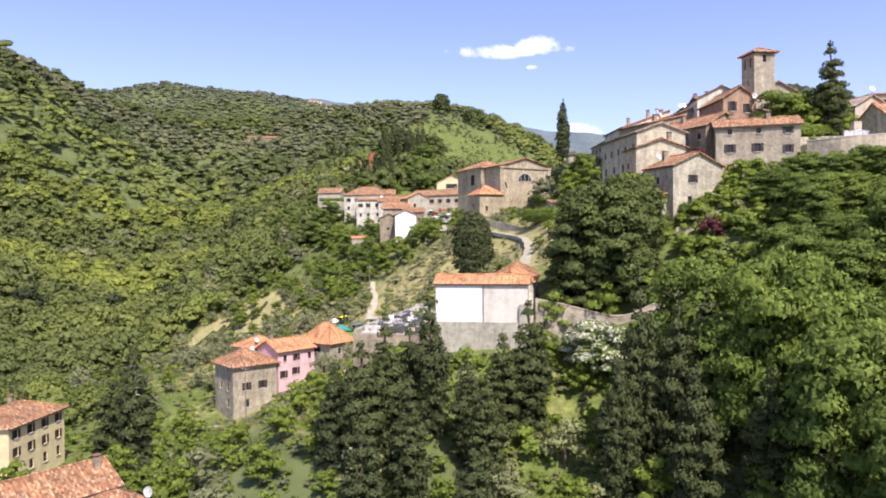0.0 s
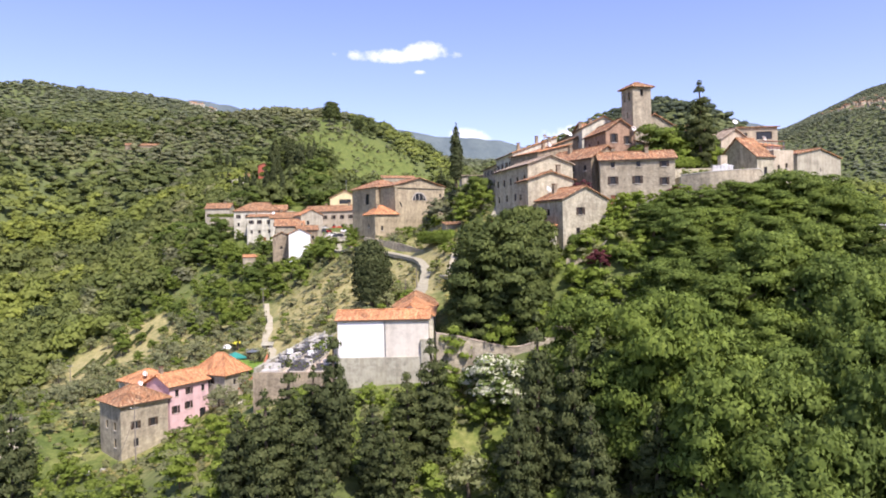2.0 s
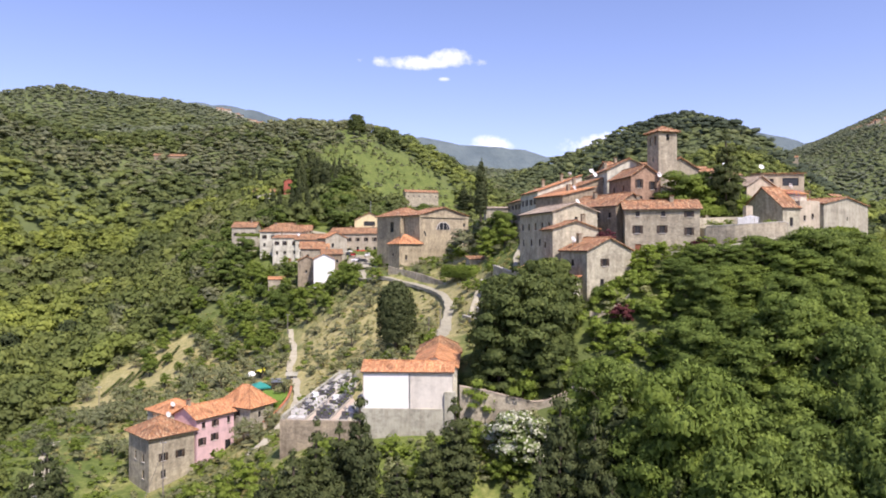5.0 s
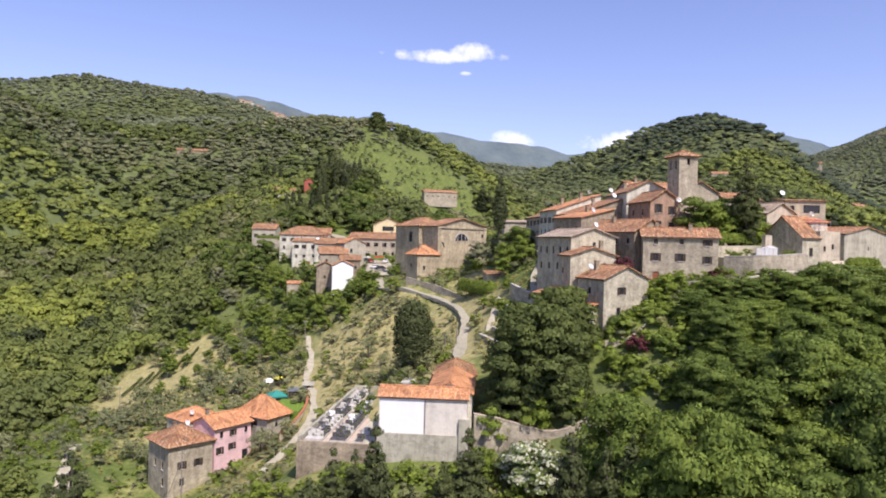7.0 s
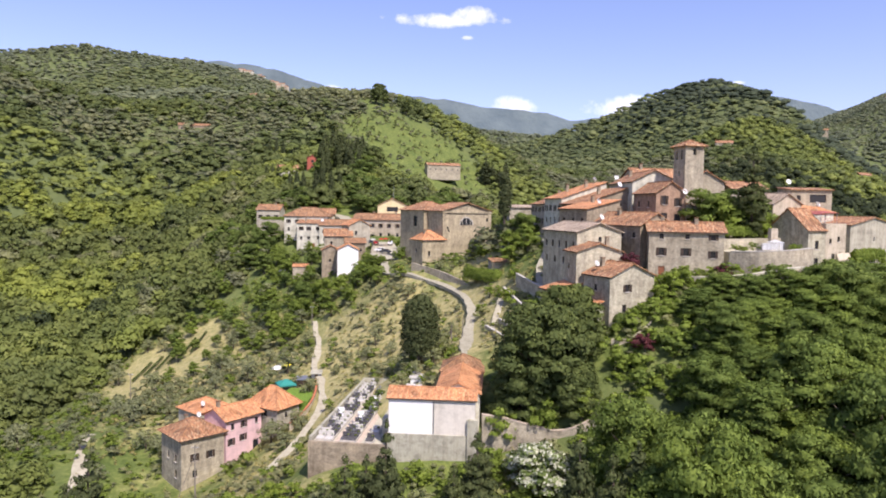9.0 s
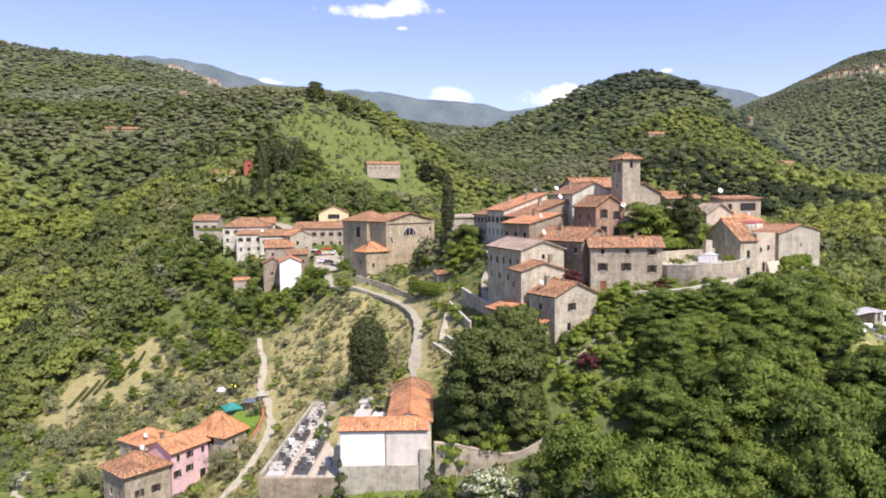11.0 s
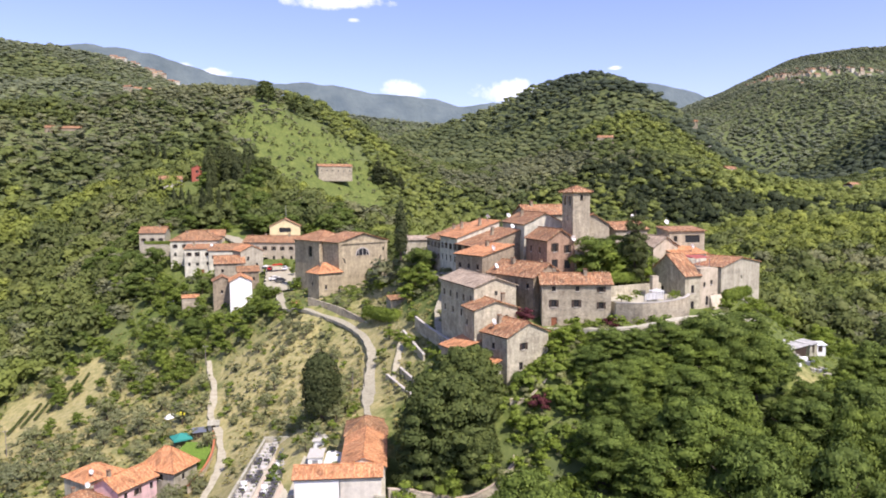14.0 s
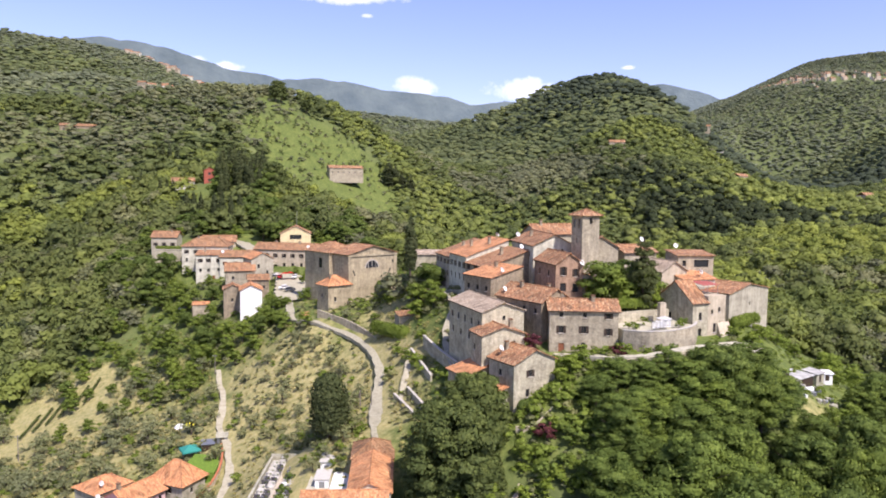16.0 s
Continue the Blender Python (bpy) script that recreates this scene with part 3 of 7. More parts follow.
def build_ground():
    xs = graded(-4300, 4800, -150, 160, 2.6, 1.07)
    ys = graded(-1500, 4700, 60, 340, 2.6, 1.05)
    X, Y = np.meshgrid(xs, ys)
    Z = height(X, Y)
    rough = np.array([noise.noise((x * 0.11, y * 0.11, 0)) + 0.5 * noise.noise((x * 0.31, y * 0.31, 3)) for x, y in zip(X.ravel(), Y.ravel())]).reshape(X.shape)
    Z = Z + rough * np.where((np.abs(X) < 300) & (Y < 500), 0.45, 2.0)
    nx, ny = len(xs), len(ys)
    verts = np.stack([X, Y, Z], -1).reshape(-1, 3)
    i = np.arange(nx - 1)[None, :] + np.arange(ny - 1)[:, None] * nx
    faces = np.stack([i, i + 1, i + 1 + nx, i + nx], -1).reshape(-1, 4)
    me = bpy.data.meshes.new("ground")
    me.vertices.add(len(verts))
    me.vertices.foreach_set("co", verts.ravel())
    me.loops.add(faces.size)
    me.loops.foreach_set("vertex_index", faces.ravel())
    me.polygons.add(len(faces))
    me.polygons.foreach_set("loop_start", np.arange(len(faces)) * 4)
    me.update(calc_edges=True)
    me.shade_smooth()
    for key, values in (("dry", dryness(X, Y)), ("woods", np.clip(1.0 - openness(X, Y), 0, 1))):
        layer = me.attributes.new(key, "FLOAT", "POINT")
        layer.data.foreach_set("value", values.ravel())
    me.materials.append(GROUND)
    return tagged(new("ground", me), "steep hillside of meadow, dry grass and woodland floor", "ground", kind="structure")


build_ground()


def ribbon(name, line, width, material, label, category, lift=0.25, step=1.5, deep=0.9):
    """A strip laid on the land along a line of x, y, z points (z None: on the ground)."""
    pts = [Vector((p[0], p[1], p[2] if len(p) > 2 else ground_z(p[0], p[1]) + lift)) for p in line]
    fine = []
    for k in range(len(pts) - 1):
        p0, p1, p2, p3 = pts[max(k - 1, 0)], pts[k], pts[k + 1], pts[min(k + 2, len(pts) - 1)]
        n = max(2, int((p2 - p1).length / step))
        for j in range(n):
            t = j / n
            fine.append(0.5 * ((2 * p1) + (p2 - p0) * t + (2 * p0 - 5 * p1 + 4 * p2 - p3) * t * t + (3 * p1 - p0 - 3 * p2 + p3) * t ** 3))
    fine.append(pts[-1])
    bm = bmesh.new()
    rows = []
    for k, p in enumerate(fine):
        d = (fine[min(k + 1, len(fine) - 1)] - fine[max(k - 1, 0)])
        side = Vector((d.y, -d.x, 0)).normalized() * width * (0.5 + 0.04 * math.sin(k * 1.7))
        z = p.z
        rows.append([bm.verts.new((p.x - side.x, p.y - side.y, z - deep)), bm.verts.new((p.x - side.x, p.y - side.y, z)), bm.verts.new((p.x + side.x, p.y + side.y, z)), bm.verts.new((p.x + side.x, p.y + side.y, z - deep))])
    for a, b in zip(rows, rows[1:]):
        for k in range(3):
            bm.faces.new((a[k], a[k + 1], b[k + 1], b[k]))
    return solid(name, bm, material, label, category, kind="structure")


ribbon("road", [(16, 128), (16.5, 142), (19, 156), (21.5, 168), (21.5, 180), (19, 193), (14, 203), (7, 212), (1.5, 222), (0.5, 234), (1.0, 248)], 3.8, ROAD, "narrow pale asphalt road climbing to the piazza", "road")
ribbon("road_lower", [(-24, 132), (-20, 142), (-16.5, 154), (-15.5, 166), (-17, 178), (-19.5, 190), (-19.3, 204), (-21, 214), (-22, 224)], 2.7, GRAVEL, "pale gravel track past the lower houses", "road")
ribbon("road_valley", [(-56, 92), (-58.5, 106), (-58.5, 120), (-62, 132), (-66, 146), (-70, 160), (-74, 174)], 3.2, GRAVEL, "pale lane along the valley floor", "road")


# ---- houses ----

WINDOW_MESH = {}


def cached(key, make):
    if key not in WINDOW_MESH:
        WINDOW_MESH[key] = make()
    return WINDOW_MESH[key]


def pane_mesh(w, h, mat):
    bm = bmesh.new()
    box(bm, -w / 2, 0.0, -h / 2, w / 2, 0.05, h / 2)
    return mesh_of("pane", bm, mat)


def frame_mesh(w, h):
    bm = bmesh.new()
    t = 0.07
    for x0, z0, x1, z1 in ((-w / 2, -h / 2, -w / 2 + t, h / 2), (w / 2 - t, -h / 2, w / 2, h / 2), (-w / 2 + t, -h / 2, w / 2 - t, -h / 2 + t), (-w / 2 + t, h / 2 - t, w / 2 - t, h / 2), (-t / 2, -h / 2 + t, t / 2, h / 2 - t)):
        box(bm, x0, -0.06, z0, x1, -0.004, z1)
    return mesh_of("window_frame", bm, WOOD)


def shutter_mesh(w, h, mat):
    bm = bmesh.new()
    n = 6
    edge = [(-0.015, h / 2), (-0.015, -h / 2)]
    for k in range(n):
        z = -h / 2 + h * k / n
        edge += [(-0.085, z), (-0.055, z + h / n * 0.92)]
    sides = [[bm.verts.new((x, y, z)) for y, z in edge] for x in (0.0, w)]
    bm.faces.new(sides[0])
    bm.faces.new(sides[1][::-1])
    for k in range(len(edge)):
        q = (k + 1) % len(edge)
        bm.faces.new((sides[0][q], sides[0][k], sides[1][k], sides[1][q]))
    bmesh.ops.recalc_face_normals(bm, faces=bm.faces)
    return mesh_of("shutter", bm, mat)


def sill_mesh(w):
    bm = bmesh.new()
    box(bm, -w / 2 - 0.1, -0.14, -0.12, w / 2 + 0.1, 0.0, 0.0)
    return mesh_of("window_sill", bm, TRIM)


def facade(bm, p0, u, width, z0, z1, holes, deep=0.28):
    """A wall face from p0 along u with real recesses where the openings are."""
    inward = Vector((-u.y, u.x, 0))
    xs = sorted({0.0, width, *[v for h in holes for v in (h[0] - h[2] / 2, h[0] + h[2] / 2)]})
    zs = sorted({z0, z1, *[v for h in holes for v in (h[1] - h[3] / 2, h[1] + h[3] / 2)]})
    xs, zs = [v for v in xs if -1e-6 <= v <= width + 1e-6], [v for v in zs if z0 - 1e-6 <= v <= z1 + 1e-6]
    at = lambda x, z, d=0.0: p0 + u * x + inward * d + Vector((0, 0, z))
    inside = lambda x, z: any(abs(x - h[0]) < h[2] / 2 and abs(z - h[1]) < h[3] / 2 for h in holes)
    for xa, xb in zip(xs, xs[1:]):
        for za, zb in zip(zs, zs[1:]):
            if inside((xa + xb) / 2, (za + zb) / 2):
                continue
            bm.faces.new([bm.verts.new(p) for p in (at(xa, za), at(xb, za), at(xb, zb), at(xa, zb))])
    for x, z, w, h, *_ in holes:
        q = [(x - w / 2, z - h / 2), (x + w / 2, z - h / 2), (x + w / 2, z + h / 2), (x - w / 2, z + h / 2)]
        for k in range(4):
            a, b = q[k], q[(k + 1) % 4]
            bm.faces.new([bm.verts.new(p) for p in (at(*a), at(*a, deep), at(*b, deep), at(*b))])
        bm.faces.new([bm.verts.new(at(*p, deep)) for p in q])


def roof_plane(bm, uvl, pts, eave, slope, thick=0.16):
    """A tiled slab from the corner points of its top face, with metres along the eave and the slope as its UV."""
    pts = [Vector(p) for p in pts]
    n = (pts[1] - pts[0]).cross(pts[2] - pts[1]).normalized()
    top = [bm.verts.new(p) for p in pts]
    low = [bm.verts.new(p - n * thick) for p in pts]
    faces = [bm.faces.new(top), bm.faces.new(low[::-1])]
    for k in range(len(pts)):
        j = (k + 1) % len(pts)
        faces.append(bm.faces.new((top[k], low[k], low[j], top[j])))
    for f in faces:
        for lp in f.loops:
            d = lp.vert.co
            lp[uvl].uv = (d.dot(eave) + 500, d.dot(slope) + 500)


def roof_mesh(kind, w, d, z, rise, over, tile):
    """Roof slopes, in the house's own axes: x along the front, y to the back."""
    bm = bmesh.new()
    uvl = bm.loops.layers.uv.new("UVMap")
    X, Y = Vector((1, 0, 0)), Vector((0, 1, 0))
    o = over
    caps = []
    if kind == "gw":
        k = rise / (d / 2)
        e = z - o * k
        roof_plane(bm, uvl, [(-o, -o, e), (w + o, -o, e), (w + o, d / 2, z + rise), (-o, d / 2, z + rise)], X, Y)
        roof_plane(bm, uvl, [(w + o, d + o, e), (-o, d + o, e), (-o, d / 2, z + rise), (w + o, d / 2, z + rise)], -X, -Y)
        caps = [((-o, d / 2, z + rise), (w + o, d / 2, z + rise))]
    elif kind == "gd":
        k = rise / (w / 2)
        e = z - o * k
        roof_plane(bm, uvl, [(-o, d + o, e), (-o, -o, e), (w / 2, -o, z + rise), (w / 2, d + o, z + rise)], Y, X)
        roof_plane(bm, uvl, [(w + o, -o, e), (w + o, d + o, e), (w / 2, d + o, z + rise), (w / 2, -o, z + rise)], Y, X)
        caps = [((w / 2, -o, z + rise), (w / 2, d + o, z + rise))]
    elif kind == "hip":
        s = min(w, d) / 2
        k = rise / s
        e = z - o * k
        a, b = (Vector((s, d / 2, z + rise)), Vector((w - s, d / 2, z + rise))) if w >= d else (Vector((w / 2, s, z + rise)), Vector((w / 2, d - s, z + rise)))
        c = [Vector((-o, -o, e)), Vector((w + o, -o, e)), Vector((w + o, d + o, e)), Vector((-o, d + o, e))]
        if abs(w - d) < 0.3:
            for i in range(4):
                roof_plane(bm, uvl, [c[i], c[(i + 1) % 4], (a + b) / 2], X if i % 2 == 0 else Y, Y if i % 2 == 0 else X)
            caps = [(v, (a + b) / 2) for v in c]
        elif w > d:
            roof_plane(bm, uvl, [c[0], c[1], b, a], X, Y)
            roof_plane(bm, uvl, [c[2], c[3], a, b], X, Y)
            roof_plane(bm, uvl, [c[1], c[2], b], Y, X)
            roof_plane(bm, uvl, [c[3], c[0], a], Y, X)
            caps = [(a, b), (c[0], a), (c[3], a), (c[1], b), (c[2], b)]
        else:
            roof_plane(bm, uvl, [c[0], c[1], a], X, Y)
            roof_plane(bm, uvl, [c[2], c[3], b], X, Y)
            roof_plane(bm, uvl, [c[1], c[2], b, a], Y, X)
            roof_plane(bm, uvl, [c[3], c[0], a, b], Y, X)
            caps = [(a, b), (c[0], a), (c[1], a), (c[2], b), (c[3], b)]
    elif kind == "shed_l":      # low on the left, high on the right
        k = rise / w
        roof_plane(bm, uvl, [(-o, d + o, z - o * k), (-o, -o, z - o * k), (w + 0.1, -o, z + rise), (w + 0.1, d + o, z + rise)], Y, X)
    elif kind == "shed_r":
        k = rise / w
        roof_plane(bm, uvl, [(w + o, -o, z - o * k), (w + o, d + o, z - o * k), (-0.1, d + o, z + rise), (-0.1, -o, z + rise)], Y, X)
    elif kind == "shed_f":      # low at the front
        k = rise / d
        roof_plane(bm, uvl, [(-o, -o, z - o * k), (w + o, -o, z - o * k), (w + o, d + 0.1, z + rise), (-o, d + 0.1, z + rise)], X, Y)
    for a, b in caps:
        a, b = Vector(a), Vector(b)
        rod(bm, a + Vector((0, 0, 0.02)), b + Vector((0, 0, 0.02)), 0.15, 0.15, 6)
    for f in bm.faces:
        for lp in f.loops:
            if lp[uvl].uv.length == 0:
                lp[uvl].uv = (lp.vert.co.x + lp.vert.co.y + 40, lp.vert.co.x - lp.vert.co.y + 80)
    return mesh_of("roof", bm, tile)


def gable_tops(bm, kind, w, d, z, rise):
    v = lambda *p: bm.verts.new(p)
    if kind == "gw":
        bm.faces.new((v(0, d, z), v(0, 0, z), v(0, d / 2, z + rise)))
        bm.faces.new((v(w, 0, z), v(w, d, z), v(w, d / 2, z + rise)))
    elif kind == "gd":
        bm.faces.new((v(0, 0, z), v(w, 0, z), v(w / 2, 0, z + rise)))
        bm.faces.new((v(w, d, z), v(0, d, z), v(w / 2, d, z + rise)))
    elif kind == "shed_l":
        bm.faces.new((v(0, 0, z), v(w, 0, z), v(w, 0, z + rise)))
        bm.faces.new((v(w, d, z), v(0, d, z), v(w, d, z + rise)))
        bm.faces.new((v(w, 0, z), v(w, d, z), v(w, d, z + rise), v(w, 0, z + rise)))
    elif kind == "shed_r":
        bm.faces.new((v(0, 0, z), v(w, 0, z), v(0, 0, z + rise)))
        bm.faces.new((v(w, d, z), v(0, d, z), v(0, d, z + rise)))
        bm.faces.new((v(0, d, z), v(0, 0, z), v(0, 0, z + rise), v(0, d, z + rise)))
    elif kind == "shed_f":
        bm.faces.new((v(0, d, z), v(0, 0, z), v(0, d, z + rise)))
        bm.faces.new((v(w, 0, z), v(w, d, z), v(w, d, z + rise)))
        bm.faces.new((v(w, d, z), v(0, d, z), v(0, d, z + rise), v(w, d, z + rise)))


FOOTPRINTS = []


def house(label, x, y, yaw, w, d, base, eave, kind, rise, wall, tile, front=(), left=(), right=(), over=0.45, chimneys=(), dishes=(), name="house", category="house", group="village houses", sink=5.0, shutters=WOOD):
    """A house from its front-left corner. Openings: (along, height of the centre, width, height, sort); sort s: shutters, p: plain, d: door, o: dark opening."""
    h = eave - base
    thing = root(name, pose(x, y, base, 0, 0, yaw), label, category, group)
    FOOTPRINTS.append((x, y, yaw, w, d))
    bm = bmesh.new()
    V = Vector
    facade(bm, V((0, 0, 0)), V((1, 0, 0)), w, -sink, h, list(front))
    facade(bm, V((0, d, 0)), V((0, -1, 0)), d, -sink, h, list(left))
    facade(bm, V((w, 0, 0)), V((0, 1, 0)), d, -sink, h, list(right))
    facade(bm, V((w, d, 0)), V((-1, 0, 0)), w, -sink, h, [])
    gable_tops(bm, kind, w, d, h, rise)
    if kind == "flat":
        bm.faces.new([bm.verts.new(p) for p in ((0, 0, h), (w, 0, h), (w, d, h), (0, d, h))])
    bmesh.ops.remove_doubles(bm, verts=bm.verts, dist=0.0005)
    part("wall", bm, wall, thing)
    if kind != "flat":
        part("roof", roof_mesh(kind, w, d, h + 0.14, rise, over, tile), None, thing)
        bm = bmesh.new()
        if kind in ("gw", "hip"):
            drop = h - 0.02 - over * rise / (d / 2 if kind == "gw" else min(w, d) / 2)
            box(bm, -over + 0.06, -over + 0.03, drop - 0.1, w + over - 0.06, -over + 0.13, drop + 0.1)
            part("gutter", bm, EAVES, thing)
        elif kind in ("gd", "shed_l"):
            drop = h - 0.02 - over * rise / (w / 2 if kind == "gd" else w)
            box(bm, -over + 0.03, -over + 0.06, drop - 0.1, -over + 0.13, d + over - 0.06, drop + 0.1)
            part("gutter", bm, EAVES, thing)
        else:
            bm.free()
    sides = ((front, lambda a, z: pose(a, 0, z)), (left, lambda a, z: pose(0, d - a, z, 0, 0, -90)), (right, lambda a, z: pose(w, a, z, 0, 0, 90)))
    for holes, put in sides:
        for a, z, ww, hh, sort in holes:
            hang = put(a, z)
            r = lambda v: round(v, 2)
            if sort == "d":
                door = part("door", cached(("door", r(ww), r(hh)), lambda: pane_mesh(ww, hh, WOOD_DOOR)), None, thing, "", hang @ pose(0, 0.16, 0))
                continue
            pane = part("window", cached(("pane", r(ww), r(hh)), lambda: pane_mesh(ww, hh, GLASS)), None, thing, "", hang @ pose(0, 0.2, 0))
            if sort in "sp":
                part("window_frame", cached(("frame", r(ww), r(hh)), lambda: frame_mesh(ww, hh)), None, pane)
                part("window_sill", cached(("sill", r(ww)), lambda: sill_mesh(ww)), None, thing, "", hang @ pose(0, -0.0, -hh / 2))
            if sort == "s":
                for s in (-1, 1):
                    part("shutter", cached(("shutter", r(ww), r(hh), shutters.name), lambda: shutter_mesh(ww / 2, hh, shutters)), None, pane, "", pose(-ww if s < 0 else ww / 2, -0.2, 0))
    for cx, cy, cz in chimneys:
        chimney(thing, cx, cy, h + cz)
    for cx, cy, cz in dishes:
        dish(thing, cx, cy, h + cz)
    return thing


def chimney(parent, x, y, z, w=0.7, tall=1.3):
    bm = bmesh.new()
    box(bm, -w / 2, -w / 2, -0.9, w / 2, w / 2, tall)
    c = part("chimney", bm, STONE_DARK, parent, "", pose(x, y, z))
    bm = bmesh.new()
    box(bm, -w / 2 - 0.1, -w / 2 - 0.1, tall + 0.18, w / 2 + 0.1, w / 2 + 0.1, tall + 0.27)
    for sx in (-1, 1):
        for sy in (-1, 1):
            box(bm, sx * (w / 2 - 0.09) - 0.06, sy * (w / 2 - 0.09) - 0.06, tall, sx * (w / 2 - 0.09) + 0.06, sy * (w / 2 - 0.09) + 0.06, tall + 0.18)
    part("chimney_cap", bm, TILE_DARK, c)


def dish_mesh():
    bm = bmesh.new()
    rings = []
    for r, z in ((0.0, 0.0), (0.25, -0.03), (0.5, -0.12), (0.62, -0.19)):
        rings.append([bm.verts.new((r * math.cos(k * math.tau / 14), z, r * math.sin(k * math.tau / 14))) for k in range(14)] if r else [bm.verts.new((0, 0, 0))])
    for k in range(14):
        bm.faces.new((rings[0][0], rings[1][k], rings[1][(k + 1) % 14]))
        for a, b in zip(rings[1:], rings[2:]):
            bm.faces.new((a[k], b[k], b[(k + 1) % 14], a[(k + 1) % 14]))
    bmesh.ops.solidify(bm, geom=bm.faces[:], thickness=0.03)
    return mesh_of("dish", bm, WHITE)


def dish(parent, x, y, z):
    bm = bmesh.new()
    rod(bm, (0, 0, -0.6), (0, 0, 0.75), 0.04)
    mast = part("mast", bm, METAL, parent, "", pose(x, y, z))
    part("satellite_dish", cached("dish", dish_mesh), None, mast, "white satellite dish", pose(0, -0.1, 0.8, -25, 0, 12))


def wins(n, z, width, w=0.95, h=1.35, sort="s", a=0.0, b=None):
    b = width if b is None else b
    return [(a + (b - a) * (k + 0.5) / n, z, w, h, sort) for k in range(n)]


# the hill block, from the grey house up to the tower
house("grey stone house with an asymmetric tiled gable", 38.2, 116.0, 20, 10.2, 7.6, 53.4, 62.0, "gd", 2.2, STONE_GREY, TILE, front=[(4.0, 6.4, 1.0, 1.3, "s"), (3.4, 2.7, 0.9, 1.5, "p"), (7.8, 3.2, 0.9, 1.2, "p")], left=[(3.5, 6.3, 0.9, 1.2, "p")], chimneys=[(3.0, 6.0, 1.5)], dishes=[(1.2, 5.6, 1.1)], sink=3)
house("plain rendered house between two taller ones", 34.3, 124.0, 5, 9.2, 6.0, 55.0, 66.0, "gd", 1.5, STONE_GREY, TILE, front=[(6.9, 9.2, 0.6, 0.8, "o")], left=[(2, 8, 0.8, 1.2, "p")], chimneys=[(6.5, 1.0, 1.3)])
house("tall grey house with a bleached tile roof", 36.0, 129.8, 8, 9.6, 17.5, 57.5, 69.6, "gd", 1.7, STONE_GREY, TILE_GREY, left=wins(5, 9.3, 17.5, 0.9, 1.4, "p") + wins(4, 6.0, 17.5, 0.9, 1.4, "p"), front=[(5, 10.6, 0.7, 0.9, "o")])
house("small lean-to with a new tiled roof", 30.5, 122.5, 15, 5.5, 6.5, 52.0, 58.6, "shed_l", 1.4, STONE, TILE_BRIGHT, group="")
house("low porch with a tiled roof against the grey house", 33.6, 116.2, 20, 4.2, 3.4, 52.0, 56.3, "shed_l", 1.1, RENDER_OLDWHITE, TILE_BRIGHT, front=[(2.4, 2.6, 0.6, 0.7, "p")], group="")
house("long three-storey stone house with shuttered windows", 49.9, 127.8, -17, 14.0, 8.0, 61.0, 70.0, "gw", 1.7, STONE, TILE, front=[(2.4, 8.0, 0.8, 1.0, "p"), (2.4, 5.0, 1.0, 1.5, "s"), (2.5, 1.1, 1.2, 2.1, "d"), (7.2, 8.0, 0.8, 1.0, "p"), (7.0, 5.0, 1.0, 1.5, "s"), (7.0, 1.7, 0.9, 1.2, "p"), (12.0, 7.9, 0.9, 1.1, "s"), (12.0, 4.6, 0.9, 1.4, "s")], right=[(4, 5, 0.9, 1.3, "p")], chimneys=[(3.0, 5.0, 1.4), (9.2, 3.2, 1.2)], over=0.5)
house("stone house with a weathered orange gable roof", 49.3, 131.0, 24, 9.0, 14.0, 61.0, 71.0, "gd", 2.5, STONE_DARK, TILE, front=[(6.0, 8.6, 0.7, 0.9, "o")], left=wins(4, 8, 14, 0.8, 1.1, "p"), chimneys=[(3.4, 9.5, 1.8), (6.2, 4.0, 1.6)], dishes=[(1.0, 12.6, 0.6)])
house("low house with a new orange roof", 43.5, 148.0, 22, 9.5, 10.0, 64.0, 74.2, "shed_l", 2.2, STONE_DARK, TILE_BRIGHT, left=wins(3, 7.5, 10, 0.9, 1.2, "p"), dishes=[(3.0, -0.2, 0.9)], chimneys=[(6.5, 6.0, 1.6)])
house("end house of a terraced row with a stone gable", 45.6, 158.4, 8, 11.8, 13.0, 66.0, 75.5, "shed_l", 4.0, STONE_DARK, TILE, front=[(8.0, 9.3, 1.1, 1.3, "p"), (9.8, 9.6, 0.8, 1.3, "p")], left=wins(3, 8.6, 13, 1.0, 1.5, "s") + wins(3, 5.4, 13, 1.0, 1.5, "s"), chimneys=[(7, 6, 3.0)], dishes=[(10.5, 2.0, 4.0)])
house("middle house of a terraced row with plain plaster", 44.0, 171.4, 4, 12.0, 14.0, 66.0, 77.0, "shed_l", 4.3, RENDER_OLDWHITE, TILE_BRIGHT, left=wins(4, 8.4, 14, 1.0, 1.5, "s") + wins(4, 5.2, 14, 1.0, 1.6, "p"), chimneys=[(8, 4, 3.4), (5, 10, 2.4)], dishes=[(11.0, 6.0, 4.4)])
house("far house of a terraced row, weathered plaster", 43.2, 185.5, 2, 12.0, 15.0, 66.0, 75.6, "shed_l", 4.2, RENDER_CREAM, TILE, left=wins(4, 8.0, 15, 1.0, 1.5, "s") + wins(3, 4.8, 15, 1.0, 1.6, "p"), chimneys=[(6, 7, 2.6)])
house("low stone outbuilding at the end of the lane", 37.0, 205.0, -5, 9.0, 8.0, 66.0, 74.5, "shed_f", 0.8, STONE_GREY, TILE_GREY, group="")
